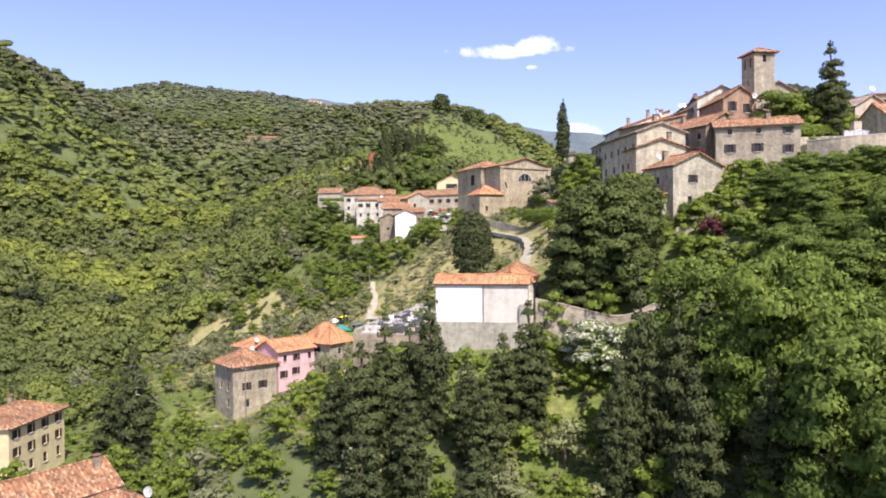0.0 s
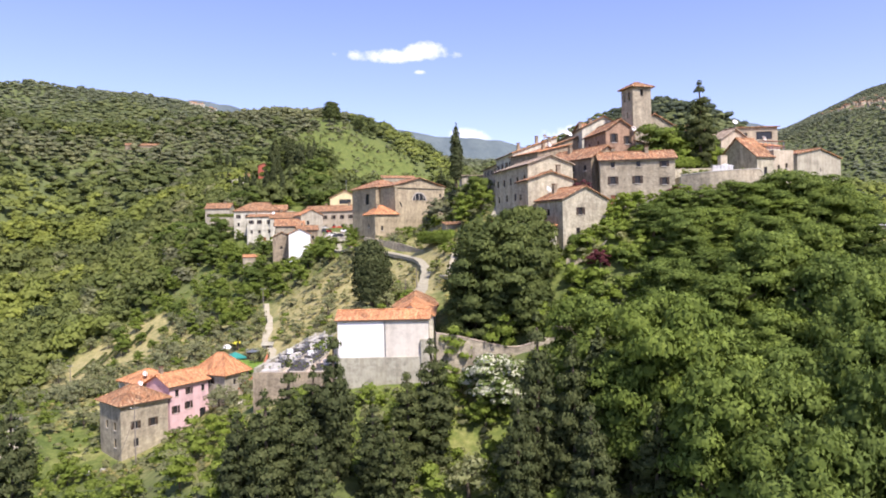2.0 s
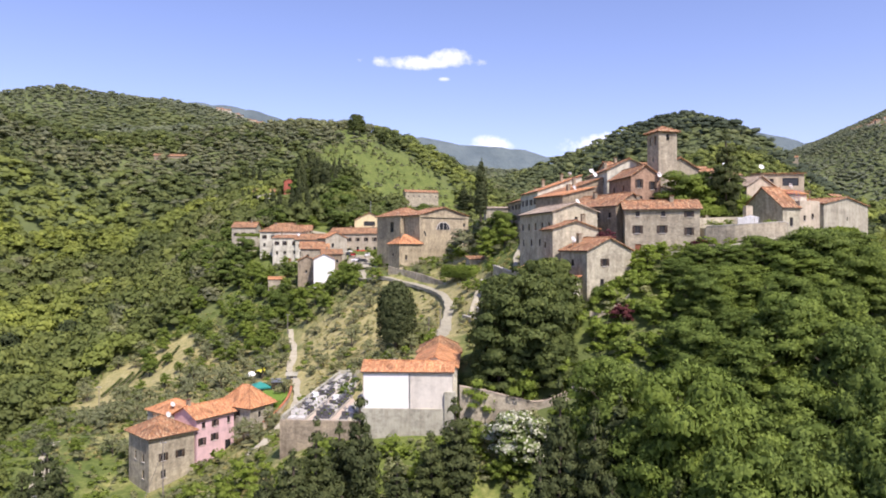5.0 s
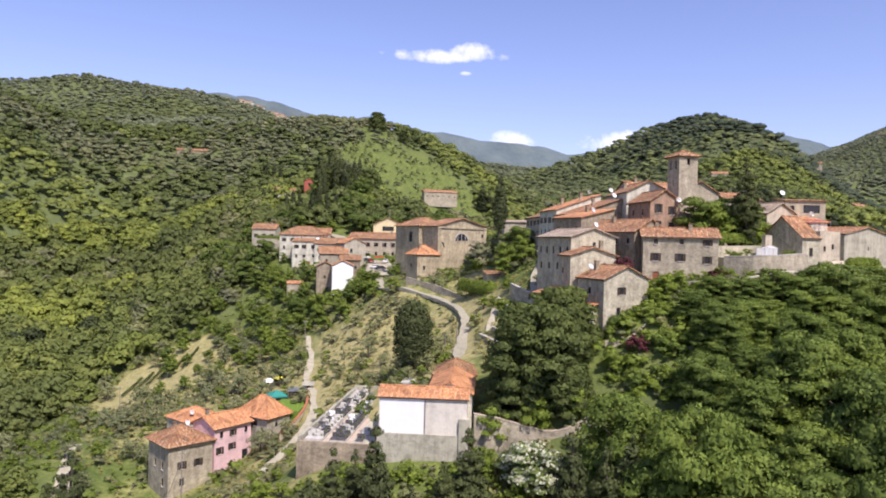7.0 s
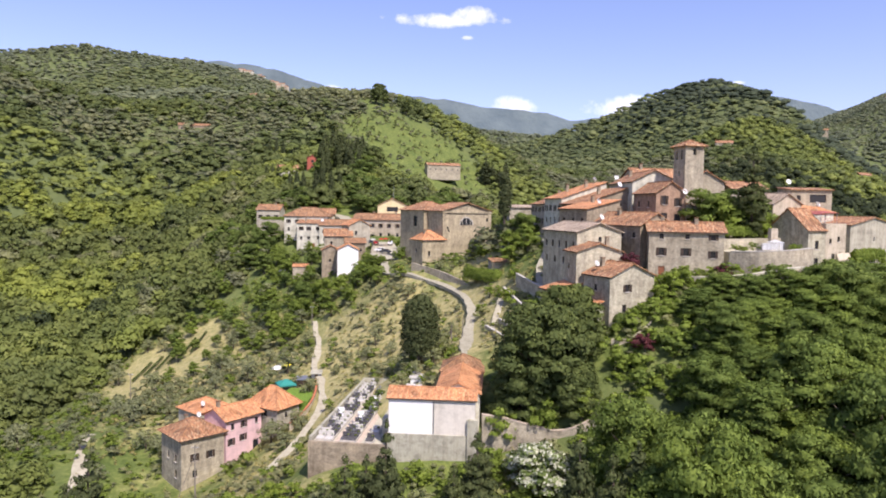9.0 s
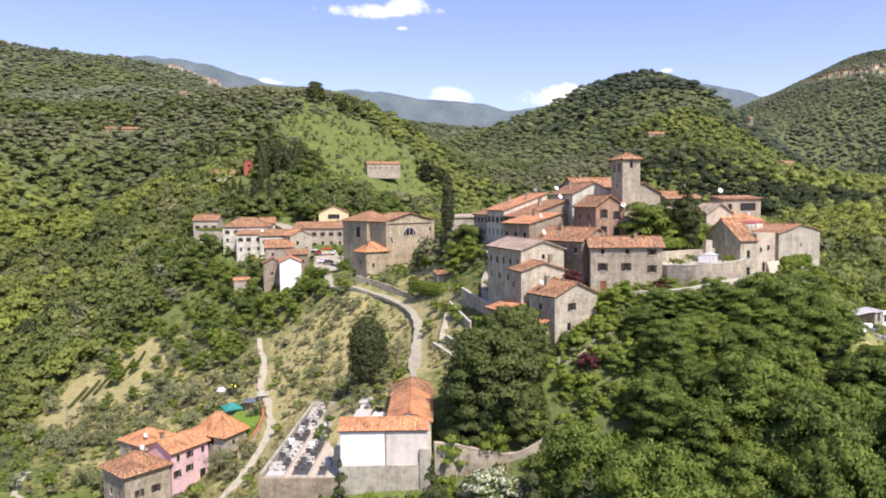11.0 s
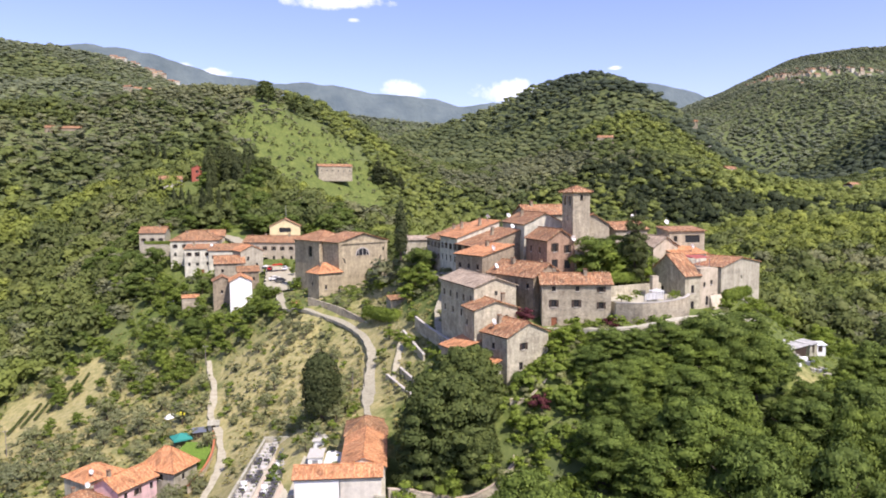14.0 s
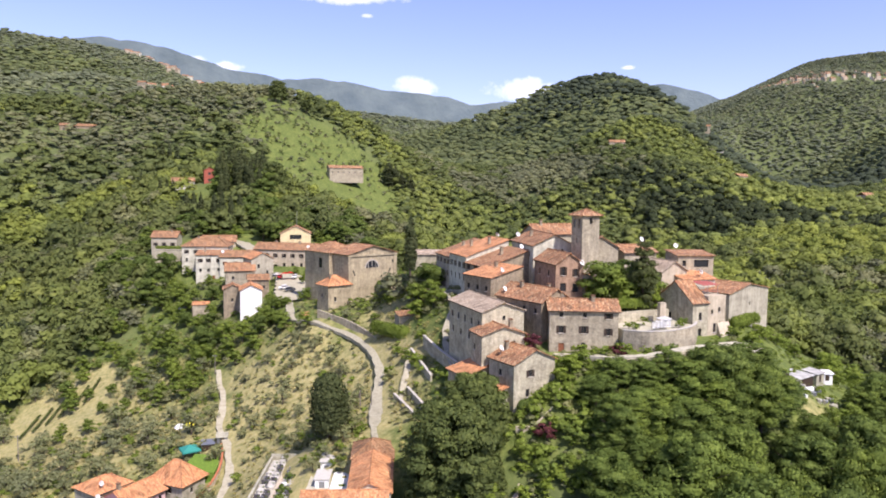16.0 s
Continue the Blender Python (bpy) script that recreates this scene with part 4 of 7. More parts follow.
house("tall house with a pale upper gable", 57.0, 156.5, -4, 10.5, 20.0, 68.0, 81.0, "gd", 2.6, RENDER_OLDWHITE, TILE, front=[(7.5, 11.6, 0.6, 0.8, "p")], left=wins(3, 10.6, 20, 0.9, 1.2, "p"), chimneys=[(3, 12, 1.8)], dishes=[(1.0, 18.0, 0.8)])
house("narrow brick house with paired upper windows", 56.6, 141.2, 2, 6.8, 12.0, 66.0, 78.0, "gd", 2.3, BRICK_WALL, TILE, front=[(1.9, 10.3, 0.9, 1.9, "s"), (5.0, 9.9, 0.9, 1.8, "s"), (1.9, 6.6, 1.5, 1.9, "o"), (5.0, 6.4, 1.5, 1.9, "o")], left=[(3, 9.5, 0.8, 1.4, "p"), (8, 9.5, 0.8, 1.4, "p")], dishes=[(6.2, -0.3, -0.6)])
house("small stone annex with a lean-to roof", 63.4, 141.2, 2, 4.6, 5.0, 65.0, 74.6, "shed_r", 1.0, STONE, TILE, front=[(2, 5.0, 0.7, 1.0, "p")], group="")
house("stone house beside the tower", 68.5, 152.0, -6, 8.6, 8.5, 68.0, 80.8, "gd", 2.6, STONE, TILE)
house("old house behind the tower", 64.0, 172.0, 6, 14.0, 9.0, 69.0, 82.8, "gw", 2.4, STONE, TILE, chimneys=[(3, 4, 2.2)])
house("narrow house with an orange roof below the tower", 61.0, 158.0, 4, 6.0, 9.0, 68.0, 80.4, "shed_f", 1.8, STONE_DARK, TILE_BRIGHT)


def tower(x, y, yaw, side, base, top):
    thing = root("bell_tower", pose(x, y, base, 0, 0, yaw), "square medieval stone tower with a pyramid tile roof", "tower")
    FOOTPRINTS.append((x, y, yaw, side, side))
    h = top - base
    bm = bmesh.new()
    V = Vector
    slits = [(side / 2, h - 1.2, 0.8, 1.5, "o")]
    facade(bm, V((0, 0, 0)), V((1, 0, 0)), side, -3, h, slits, 0.6)
    facade(bm, V((0, side, 0)), V((0, -1, 0)), side, -3, h, [(1.3, h - 1.9, 0.7, 2.0, "o"), (3.3, h - 1.9, 0.7, 2.0, "o"), (side / 2, h - 6, 0.5, 1.2, "o")], 0.6)
    facade(bm, V((side, 0, 0)), V((0, 1, 0)), side, -3, h, slits, 0.6)
    facade(bm, V((side, side, 0)), V((-1, 0, 0)), side, -3, h, slits, 0.6)
    part("wall", bm, STONE, thing)
    bm = bmesh.new()
    box(bm, -0.12, -0.12, h - 0.05, side + 0.12, side + 0.12, h + 0.2)
    part("cornice", bm, EAVES, thing)
    part("roof", roof_mesh("hip", side, side, h + 0.42, 1.2, 0.65, TILE), None, thing)
    for a, z, w, hh, s in slits:
        part("opening", pane_mesh(w, hh, GLASS), None, thing, "", pose(a, 0.5, z))
    for a in (1.3, 3.3):
        part("opening", pane_mesh(0.7, 2.0, GLASS), None, thing, "", pose(0.5, side - a, h - 1.9, 0, 0, -90))


tower(65.5, 147.0, 8, 4.7, 68.0, 88.6)

# the east group
house("stone gable house at the edge of the terrace", 82.4, 126.9, 12, 4.4, 10.8, 63.4, 70.6, "gw", 4.2, STONE_GREY, TILE, front=[(2.2, 4.2, 0.9, 1.7, "p"), (2.2, 0.6, 1.0, 1.9, "p")], left=[(4.0, 3.6, 0.9, 1.4, "p")], over=0.35)
house("cream house with a roof terrace", 86.75, 127.85, 10, 5.0, 9.0, 63.4, 71.9, "flat", 0, RENDER_CREAM, TILE, front=[(1.2, 5.0, 0.6, 1.0, "p"), (3.2, 5.4, 0.6, 1.0, "p"), (2.0, 1.4, 0.8, 2.0, "p"), (3.6, 1.6, 0.8, 2.2, "p")])
house("long beige house with a low gable", 94.8, 131.8, 27, 19.0, 9.0, 65.0, 71.6, "gd", 1.6, RENDER_GREY, TILE, front=[(9.8, 3.6, 0.5, 0.8, "o")], over=0.35)
house("upper house with a dark roof loggia", 89.6, 144.8, -10, 8.8, 8.0, 66.0, 79.2, "shed_f", 0.7, STONE, TILE, front=[(5.8, 11.3, 3.6, 1.8, "o"), (1.6, 11.3, 0.9, 1.4, "p")], dishes=[(1.2, 5.0, 1.2)])
house("old house with a rounded tile roof", 82.5, 140.0, 10, 7.5, 8.0, 65.0, 76.0, "gd", 2.2, RENDER_CREAM, TILE_GREY)
house("low house with a new orange roof behind the terrace", 87.0, 137.8, 8, 9.0, 6.5, 65.0, 74.2, "shed_f", 1.6, RENDER_OLDWHITE, TILE_BRIGHT, dishes=[(5.5, 1.0, 0.9)])
house("old house at the back of the hill", 78.5, 150.5, 4, 9.0, 8.0, 66.0, 79.5, "gw", 1.6, STONE, TILE, dishes=[(6.5, 3.0, 2.2)])



def roof_awning(x, y, z, yaw, w, d, h):
    """A red canvas awning on thin posts over the roof terrace, with a low rail."""
    thing = root("awning", pose(x, y, z, 0, 0, yaw), "faded red awning on thin posts over the roof terrace", "awning")
    for px in (0.15, w - 0.15):
        for py, k in ((0.15, 0.0), (d - 0.15, 0.35)):
            bm = bmesh.new()
            rod(bm, (px, py, -0.05), (px, py, h + k), 0.05)
            part("post", bm, METAL, thing)
    bm = bmesh.new()
    vs = box(bm, -0.1, -0.1, h, w + 0.1, d + 0.1, h + 0.06)
    for v in vs:
        v.co.z += v.co.y / d * 0.4
    part("canopy", bm, RED_FADED, thing)
    bm = bmesh.new()
    box(bm, 0, -0.06, 0.55, w, -0.01, 0.62)
    box(bm, 0, -0.06, 0.95, w, -0.01, 1.02)
    part("rail", bm, RED_FADED, thing)


RED_FADED = plain("faded_red_paint", (0.36, 0.10, 0.08), 0.7, 0.0, 0.4)
roof_awning(86.6, 129.6, 72.0, 10, 4.4, 3.4, 2.0)
roof_awning(88.0, 133.6, 72.0, 10, 3.0, 2.6, 1.7)
bm = bmesh.new()
q = [bm.verts.new(v) for v in ((0, -2.1, -2), (4.2, -2.1, -2), (4.2, 0, -2), (0, 0, -2), (0, -0.1, 3.4), (3.2, -0.1, 3.4), (3.2, 0, 3.4), (0, 0, 3.4))]
for f in ((0, 1, 5, 4), (1, 2, 6, 5), (4, 5, 6, 7), (3, 0, 4, 7), (2, 3, 7, 6)):
    bm.faces.new([q[k] for k in f])
solid("wall_buttress", bm, RENDER_CREAM, "pale battered buttress at the foot of the cream house", "wall", kind="structure", at=pose(89.4, 128.3, 62.6, 0, 0, 10))

# the church
house("great stone church front under a low pediment", 18.2, 221.0, 28, 19.6, 11.0, 54.5, 73.2, "gd", 2.6, STONE_CHURCH, TILE, front=[(18.0, 15.7, 0.8, 1.1, "o")], over=0.6, name="church", category="church", group="")
house("church nave with a hipped tile roof", 12.6, 228.3, 28, 12.6, 15.5, 54.5, 73.4, "hip", 2.8, STONE_CHURCH, TILE, front=[(2.5, 16.2, 0.9, 0.9, "o")], left=[(10.0, 15.0, 2.2, 3.4, "o"), (10.0, 3.0, 1.6, 3.4, "d")], over=0.6, name="church_nave", category="church", group="")
house("low sacristy with a new hipped roof", 11.4, 215.6, 26, 8.4, 7.0, 54.5, 64.0, "hip", 2.6, STONE_CHURCH, TILE_BRIGHT, left=[(3, 6, 0.7, 1.2, "p")], front=[(2.5, 5, 0.8, 1.4, "p")], chimneys=[(2.4, 3.0, 1.6)], name="sacristy", category="church", group="")

def church_details():
    ob = next(o for o in bpy.data.objects if o.name == "church")
    bm = bmesh.new()
    n, r = 14, 2.5
    arc = [(9.4 + r * math.cos(math.pi * k / n), 14.0 + r * 0.95 * math.sin(math.pi * k / n)) for k in range(n + 1)]
    front_v = [bm.verts.new((x, -0.05, z)) for x, z in arc]
    back_v = [bm.verts.new((x, 0.02, z)) for x, z in arc]
    bm.faces.new(front_v[::-1])
    for k in range(n):
        bm.faces.new((front_v[k], front_v[k + 1], back_v[k + 1], back_v[k]))
    lunette = part("lunette_window", bm, GLASS, ob, "half-round thermal window")
    bm = bmesh.new()
    for k in (4, 7, 10):
        box(bm, arc[k][0] - 0.08, -0.1, 14.0, arc[k][0] + 0.08, -0.055, arc[k][1])
    part("mullion", bm, TRIM, lunette)
    bm = bmesh.new()
    for k in range(n):
        (x0, z0), (x1, z1) = arc[k], arc[k + 1]
        f = 1.12
        q = [(x0, z0), (x1, z1), (9.4 + (x1 - 9.4) * f, 14.0 + (z1 - 14.0) * f), (9.4 + (x0 - 9.4) * f, 14.0 + (z0 - 14.0) * f)]
        a, b = [bm.verts.new((x, -0.12, z)) for x, z in q], [bm.verts.new((x, 0.0, z)) for x, z in q]
        bm.faces.new(a[::-1])
        for j in range(4):
            bm.faces.new((a[j], a[(j + 1) % 4], b[(j + 1) % 4], b[j]))
    part("arch_trim", bm, TRIM, lunette)
    for x, lean in ((2.2, 24), (16.6, -24)):
        bm = bmesh.new()
        box(bm, -0.22, -0.06, -1.0, 0.22, -0.004, 1.0)
        part("slit_window", bm, GLASS, ob, "", pose(x, 0, 12.6, 0, -lean if x < 8 else -lean, 0))
    bm = bmesh.new()
    box(bm, -0.25, -0.35, 17.9, 19.85, -0.004, 18.45)
    part("cornice", bm, STONE_CHURCH, ob)
    for x0 in (0.0, 18.4):
        bm = bmesh.new()
        box(bm, x0, -0.18, -2.0, x0 + 1.2, -0.004, 17.9)
        part("pilaster", bm, STONE_CHURCH, ob)


church_details()

# houses round the piazza
house("white rendered house end beside the piazza", -16.8, 246.5, 3, 7.4, 10.0, 50.0, 58.8, "gd", 1.8, RENDER_WHITE, TILE_BRIGHT, right=[(4, 5, 1.0, 1.6, "p")])
house("small brown house beside the white one", -23.0, 256.0, 5, 6.5, 7.0, 50.0, 58.0, "gd", 1.6, STONE_DARK, TILE, front=[(3, 4, 0.8, 1.2, "p")])
house("tall house over the piazza with balconies", -14.0, 279.5, 20, 9.0, 10.0, 55.0, 66.6, "gd", 2.2, RENDER_GREY, TILE_BRIGHT, front=[(3.0, 8.6, 1.0, 1.6, "p"), (6.5, 6.0, 0.9, 1.5, "p")], right=wins(3, 8.2, 10, 1.0, 1.7, "p") + wins(3, 4.6, 10, 1.0, 1.9, "p"))
house("low brown house with a mossy roof", -23.5, 276.0, 5, 11.0, 8.0, 54.0, 62.4, "gw", 2.6, STONE, TILE, front=wins(2, 5.5, 11, 0.9, 1.3, "p"))
house("old house with a dark roof behind the piazza", -27.0, 294.0, -5, 13.0, 9.0, 56.0, 66.2, "gw", 2.2, RENDER_OLDWHITE, TILE_DARK, front=wins(3, 7.5, 13, 0.9, 1.4, "s") + wins(3, 4.2, 13, 0.9, 1.4, "p"), chimneys=[(4, 5, 1.9)])
house("white house of two storeys above the orchard", -36.5, 296.0, -4, 11.5, 9.0, 56.0, 66.8, "shed_f", 1.4, RENDER_OLDWHITE, TILE, front=[(1.8, 8.6, 1.0, 1.5, "s"), (5.0, 8.6, 1.0, 1.6, "s"), (5.0, 4.6, 1.2, 1.2, "p"), (9.0, 8.6, 1.0, 1.5, "s"), (9.0, 4.8, 1.0, 1.4, "p"), (1.8, 4.6, 1.0, 1.4, "p"), (7.0, 1.4, 1.2, 2.0, "d")], chimneys=[(3.0, 5.0, 1.3)], dishes=[(10.6, 1.0, 0.6)])
house("broad house with a dark hipped roof", -43.0, 306.0, -6, 19.0, 12.0, 58.0, 69.8, "hip", 3.6, RENDER_OLDWHITE, TILE_DARK, front=wins(5, 9.4, 19, 1.0, 1.5, "s") + wins(5, 6.0, 19, 1.0, 1.5, "p"), chimneys=[(6, 5, 2.4), (14, 7, 2.2)])
house("house with a terrace at the edge of the woods", -58.5, 328.0, -8, 11.0, 9.0, 62.0, 72.2, "gw", 2.4, RENDER_GREY, TILE_DARK, front=wins(3, 7.0, 11, 1.0, 1.5, "s"), chimneys=[(8, 4, 1.8)])
house("grey terrace house with a pergola", -56.0, 316.0, -8, 16.0, 8.0, 58.0, 67.0, "flat", 0, STONE_GREY, TILE, front=wins(3, 6, 16, 1.0, 1.5, "p"), right=[(4, 5.5, 1.0, 1.4, "p")])
house("long house with a dark tile roof behind the piazza", -13.5, 302.0, -24, 27.0, 9.0, 58.0, 68.8, "gw", 2.4, RENDER_CREAM, TILE_DARK, front=wins(7, 8.2, 27, 1.0, 1.6, "s") + wins(7, 4.0, 27, 1.2, 2.2, "p"), chimneys=[(8, 5, 2.0), (19, 4, 2.0)], dishes=[(24, 1.0, 0.5)])
house("yellow house with a gabled front", -2.5, 308.0, -3, 13.0, 10.0, 66.0, 75.0, "gd", 3.2, RENDER_YELLOW, TILE, front=[(6.5, 7.3, 5.0, 2.0, "o"), (6.5, 3.0, 1.2, 2.2, "d")])
house("red-brown house roofs behind the village", -36.0, 320.0, 0, 14.0, 9.0, 60.0, 70.6, "gw", 2.4, RENDER_CREAM, TILE, front=[])
house("low link house with a brown tile roof", -14.6, 262.5, 5, 7.5, 7.0, 52.0, 60.4, "gw", 1.5, STONE_DARK, TILE_DARK, front=wins(2, 5.6, 7.5, 0.9, 1.2, "p"), chimneys=[(2.0, 4.0, 1.2)])
house("garden shed with an orange roof", -35.0, 268.0, 3, 6.0, 4.0, 46.0, 50.6, "gw", 0.8, STONE, TILE_BRIGHT, name="shed", category="shed", group="", over=0.2)
house("tiny tiled garden hut", 3.5, 219.0, 10, 3.0, 2.5, 52.0, 54.2, "shed_f", 0.5, STONE, TILE_BRIGHT, name="shed", category="shed", group="", over=0.2)
house("garden store with a red tile roof below the lane", 28.5, 184.0, 10, 6.0, 3.5, 55.0, 59.4, "shed_f", 0.8, STONE, TILE_DARK, name="shed", category="shed", group="", over=0.3)

# the lower group on the track
house("stone house with a hipped tile roof", -44.2, 146.0, 39, 9.8, 10.0, 14.0, 23.8, "hip", 2.7, STONE, TILE, front=[(3.0, 5.2, 1.0, 1.6, "s"), (6.6, 5.2, 1.0, 1.6, "s"), (3.0, 1.6, 1.0, 1.6, "p")], left=[(3.4, 5.0, 0.9, 1.6, "p"), (7.2, 5.0, 0.9, 1.6, "p"), (7.2, 1.6, 1.0, 1.8, "p")], over=0.7, chimneys=[(5.0, 8.6, 1.0)], dishes=[(8.2, 9.2, 1.0)])
house("pink house with dark shuttered windows", -36.2, 152.4, 48, 9.8, 8.0, 17.0, 25.8, "gw", 2.0, RENDER_PINK, TILE_BRIGHT, front=[(1.8, 7.0, 0.9, 1.4, "p"), (4.8, 7.0, 0.9, 1.4, "s"), (8.4, 7.0, 0.9, 1.4, "p"), (1.4, 3.6, 1.0, 1.6, "s"), (4.6, 4.0, 1.0, 1.5, "s"), (8.2, 1.4, 1.6, 2.4, "o")], over=0.6, chimneys=[(1.0, 4.2, 2.0)])
house("rear wing with an orange roof behind the pink house", -44.5, 160.5, 45, 9.0, 8.0, 17.0, 25.2, "hip", 2.0, RENDER_GREY, TILE_BRIGHT, dishes=[(2.0, 1.0, 0.9)])
house("grey rendered house with a steep hipped roof", -33.4, 163.6, -36, 9.4, 7.4, 18.0, 27.0, "hip", 3.6, RENDER_GREY, TILE_BRIGHT, front=[(3.2, 7.0, 0.9, 1.3, "s"), (5.4, 7.0, 0.9, 1.3, "s"), (3.0, 3.4, 1.0, 1.4, "p"), (6.0, 3.4, 1.0, 1.4, "p")], right=[(3.0, 6.6, 0.9, 1.3, "p")], over=0.7)
house("yellow house of three storeys down in the valley", -67.0, 107.0, 86, 14.0, 9.0, 12.6, 21.6, "hip", 1.9, RENDER_YELLOW, TILE, front=wins(4, 7.6, 14, 0.9, 1.4, "s") + wins(4, 4.8, 14, 0.9, 1.4, "s") + wins(4, 1.9, 14, 1.0, 1.6, "p"), chimneys=[(9, 6, 1.4)], over=0.6)
house("low valley house with a long tiled roof", -50.5, 67.5, 52, 19.0, 8.0, 14.6, 21.4, "gw", 2.2, RENDER_CREAM, TILE, over=0.6, chimneys=[(18, 3, 1.6)])
house("valley house with a tiled hip roof", -37.5, 72.0, 52, 9.5, 8.0, 13.5, 19.6, "hip", 2.2, RENDER_OLDWHITE, TILE, over=0.6, dishes=[(8, 2, 1.0)])

# the cemetery chapel
house("white and beige chapel wing with a long orange roof", -1.2, 106.2, -10, 13.9, 5.0, 37.0, 43.3, "gw", 1.1, RENDER_CHAPEL, TILE_BRIGHT, over=0.35, name="chapel", category="chapel", group="", sink=4)
house("chapel nave with an orange gable roof", 6.7, 109.0, -10, 7.2, 15.0, 37.0, 43.3, "gd", 1.7, RENDER_OLDWHITE, TILE_BRIGHT, right=[(8, 3.5, 0.8, 1.6, "p")], over=0.35, name="chapel_nave", category="chapel", group="", sink=4)
house("old chapel end with a dark red hipped roof", 9.0, 123.6, -10, 7.6, 8.0, 37.0, 43.6, "hip", 2.2, STONE, TILE_DARK, over=0.4, name="chapel_store", category="chapel", group="", sink=4)

# plinth, white panel, corner post and down-pipe of the chapel front
for ob in [o for o in bpy.data.objects if o.name == "chapel"]:
    bm = bmesh.new()
    box(bm, 0.12, -0.035, 0.55, 7.1, -0.003, 5.95)
    part("painted_panel", bm, RENDER_WHITE, ob, "bright white painted wall panel")
    bm = bmesh.new()
    box(bm, -0.25, -0.3, -5.0, 14.2, -0.004, 0.5)
    part("plinth", bm, CONCRETE, ob, "weathered concrete plinth")
    bm = bmesh.new()
    rod(bm, (7.3, -0.12, 0.5), (7.3, -0.12, 6.1), 0.07)
    part("down_pipe", bm, METAL, ob)
    bm = bmesh.new()
    box(bm, 12.7, -0.6, -4.0, 14.4, 0.2, 3.2)
    part("buttress", bm, CONCRETE, ob)

# houses far up the hill
house("red tower house among the trees", -47.5, 456.0, 8, 6.5, 7.0, 96.0, 105.8, "gd", 1.6, RENDER_RED, TILE, front=[(3.2, 7.5, 0.9, 1.5, "s"), (3.2, 3.5, 0.9, 1.5, "s")], group="")
house("pale house below the red one", -66.0, 452.0, 4, 13.0, 8.0, 92.0, 98.5, "gw", 2.0, RENDER_OLDWHITE, TILE, front=wins(3, 3.6, 13, 0.9, 1.3, "p"), group="")
house("long low farmhouse on the open hillside", 44.0, 640.0, 12, 32.0, 9.0, 106.0, 114.5, "gw", 2.2, STONE, TILE, front=wins(6, 4.5, 32, 1.0, 1.4, "p"), group="")

house("old brown farmhouse on the olive slope", -182.0, 655.0, 6, 30.0, 8.0, 138.0, 146.5, "gw", 2.0, STONE_DARK, TILE_DARK, front=wins(5, 5.5, 30, 1.2, 1.6, "p"), group="")

# ---- trees and woods ----
rng = np.random.default_rng(5)


def ico(sub):
    bm = bmesh.new()
    bmesh.ops.create_icosphere(bm, subdivisions=sub, radius=1.0)
    v = np.array([x.co[:] for x in bm.verts])
    f = np.array([[x.index for x in fc.verts] for fc in bm.faces])
    bm.free()
    return v, f


ICO1 = ico(1)
DOME = np.where(ICO1[0][:, 2:] < 0, ICO1[0] * np.array((1.0, 1.0, 0.3)), ICO1[0])


def unit(n):
    v = rng.normal(size=(n, 3))
    return v / np.linalg.norm(v, axis=1)[:, None]


def cards(centres, normals, size, jitter=0.55, soft=0.6):
    """Small leaf sprays (triangles) at the centres, roughly facing the normals. Returns vertices, triangles and soft vertex normals."""
    n = len(centres)
    out = normals / np.linalg.norm(normals, axis=1)[:, None]
    nor = out + rng.normal(size=(n, 3)) * jitter
    nor /= np.linalg.norm(nor, axis=1)[:, None]
    t = np.cross(nor, unit(n))
    t /= np.linalg.norm(t, axis=1)[:, None]
    b = np.cross(nor, t)
    s = (size * rng.uniform(0.6, 1.4, n))[:, None]
    k = rng.uniform(0.55, 1.1, n)[:, None]
    v = np.stack([centres - t * s, centres + t * s * 0.8 - b * s * 0.7 * k, centres + b * s * 1.1 * k + t * s * 0.2], 1).reshape(-1, 3)
    shade_n = out * soft + nor * (1 - soft)
    return v, np.arange(n * 3).reshape(-1, 3), np.repeat(shade_n, 3, axis=0)


def raw_mesh(name, verts, tris, materials, normals=None):
    """A mesh from vertex and triangle arrays, shaded by the given soft normals."""
    me = bpy.data.meshes.new(name)
    me.vertices.add(len(verts))
    me.vertices.foreach_set("co", np.ascontiguousarray(verts, dtype=np.float32).ravel())
    me.loops.add(tris.size)
    me.loops.foreach_set("vertex_index", tris.ravel().astype(np.int32))
    me.polygons.add(len(tris))
    me.polygons.foreach_set("loop_start", np.arange(len(tris), dtype=np.int32) * 3)
    me.polygons.foreach_set("use_smooth", np.ones(len(tris), dtype=bool))
    me.update(calc_edges=True)
    if normals is not None:
        normals = normals / np.maximum(np.linalg.norm(normals, axis=1), 1e-6)[:, None]
        me.normals_split_custom_set_from_vertices(normals.astype(np.float32))
    for m in materials if isinstance(materials, (list, tuple)) else [materials]:
        me.materials.append(m)
    return me


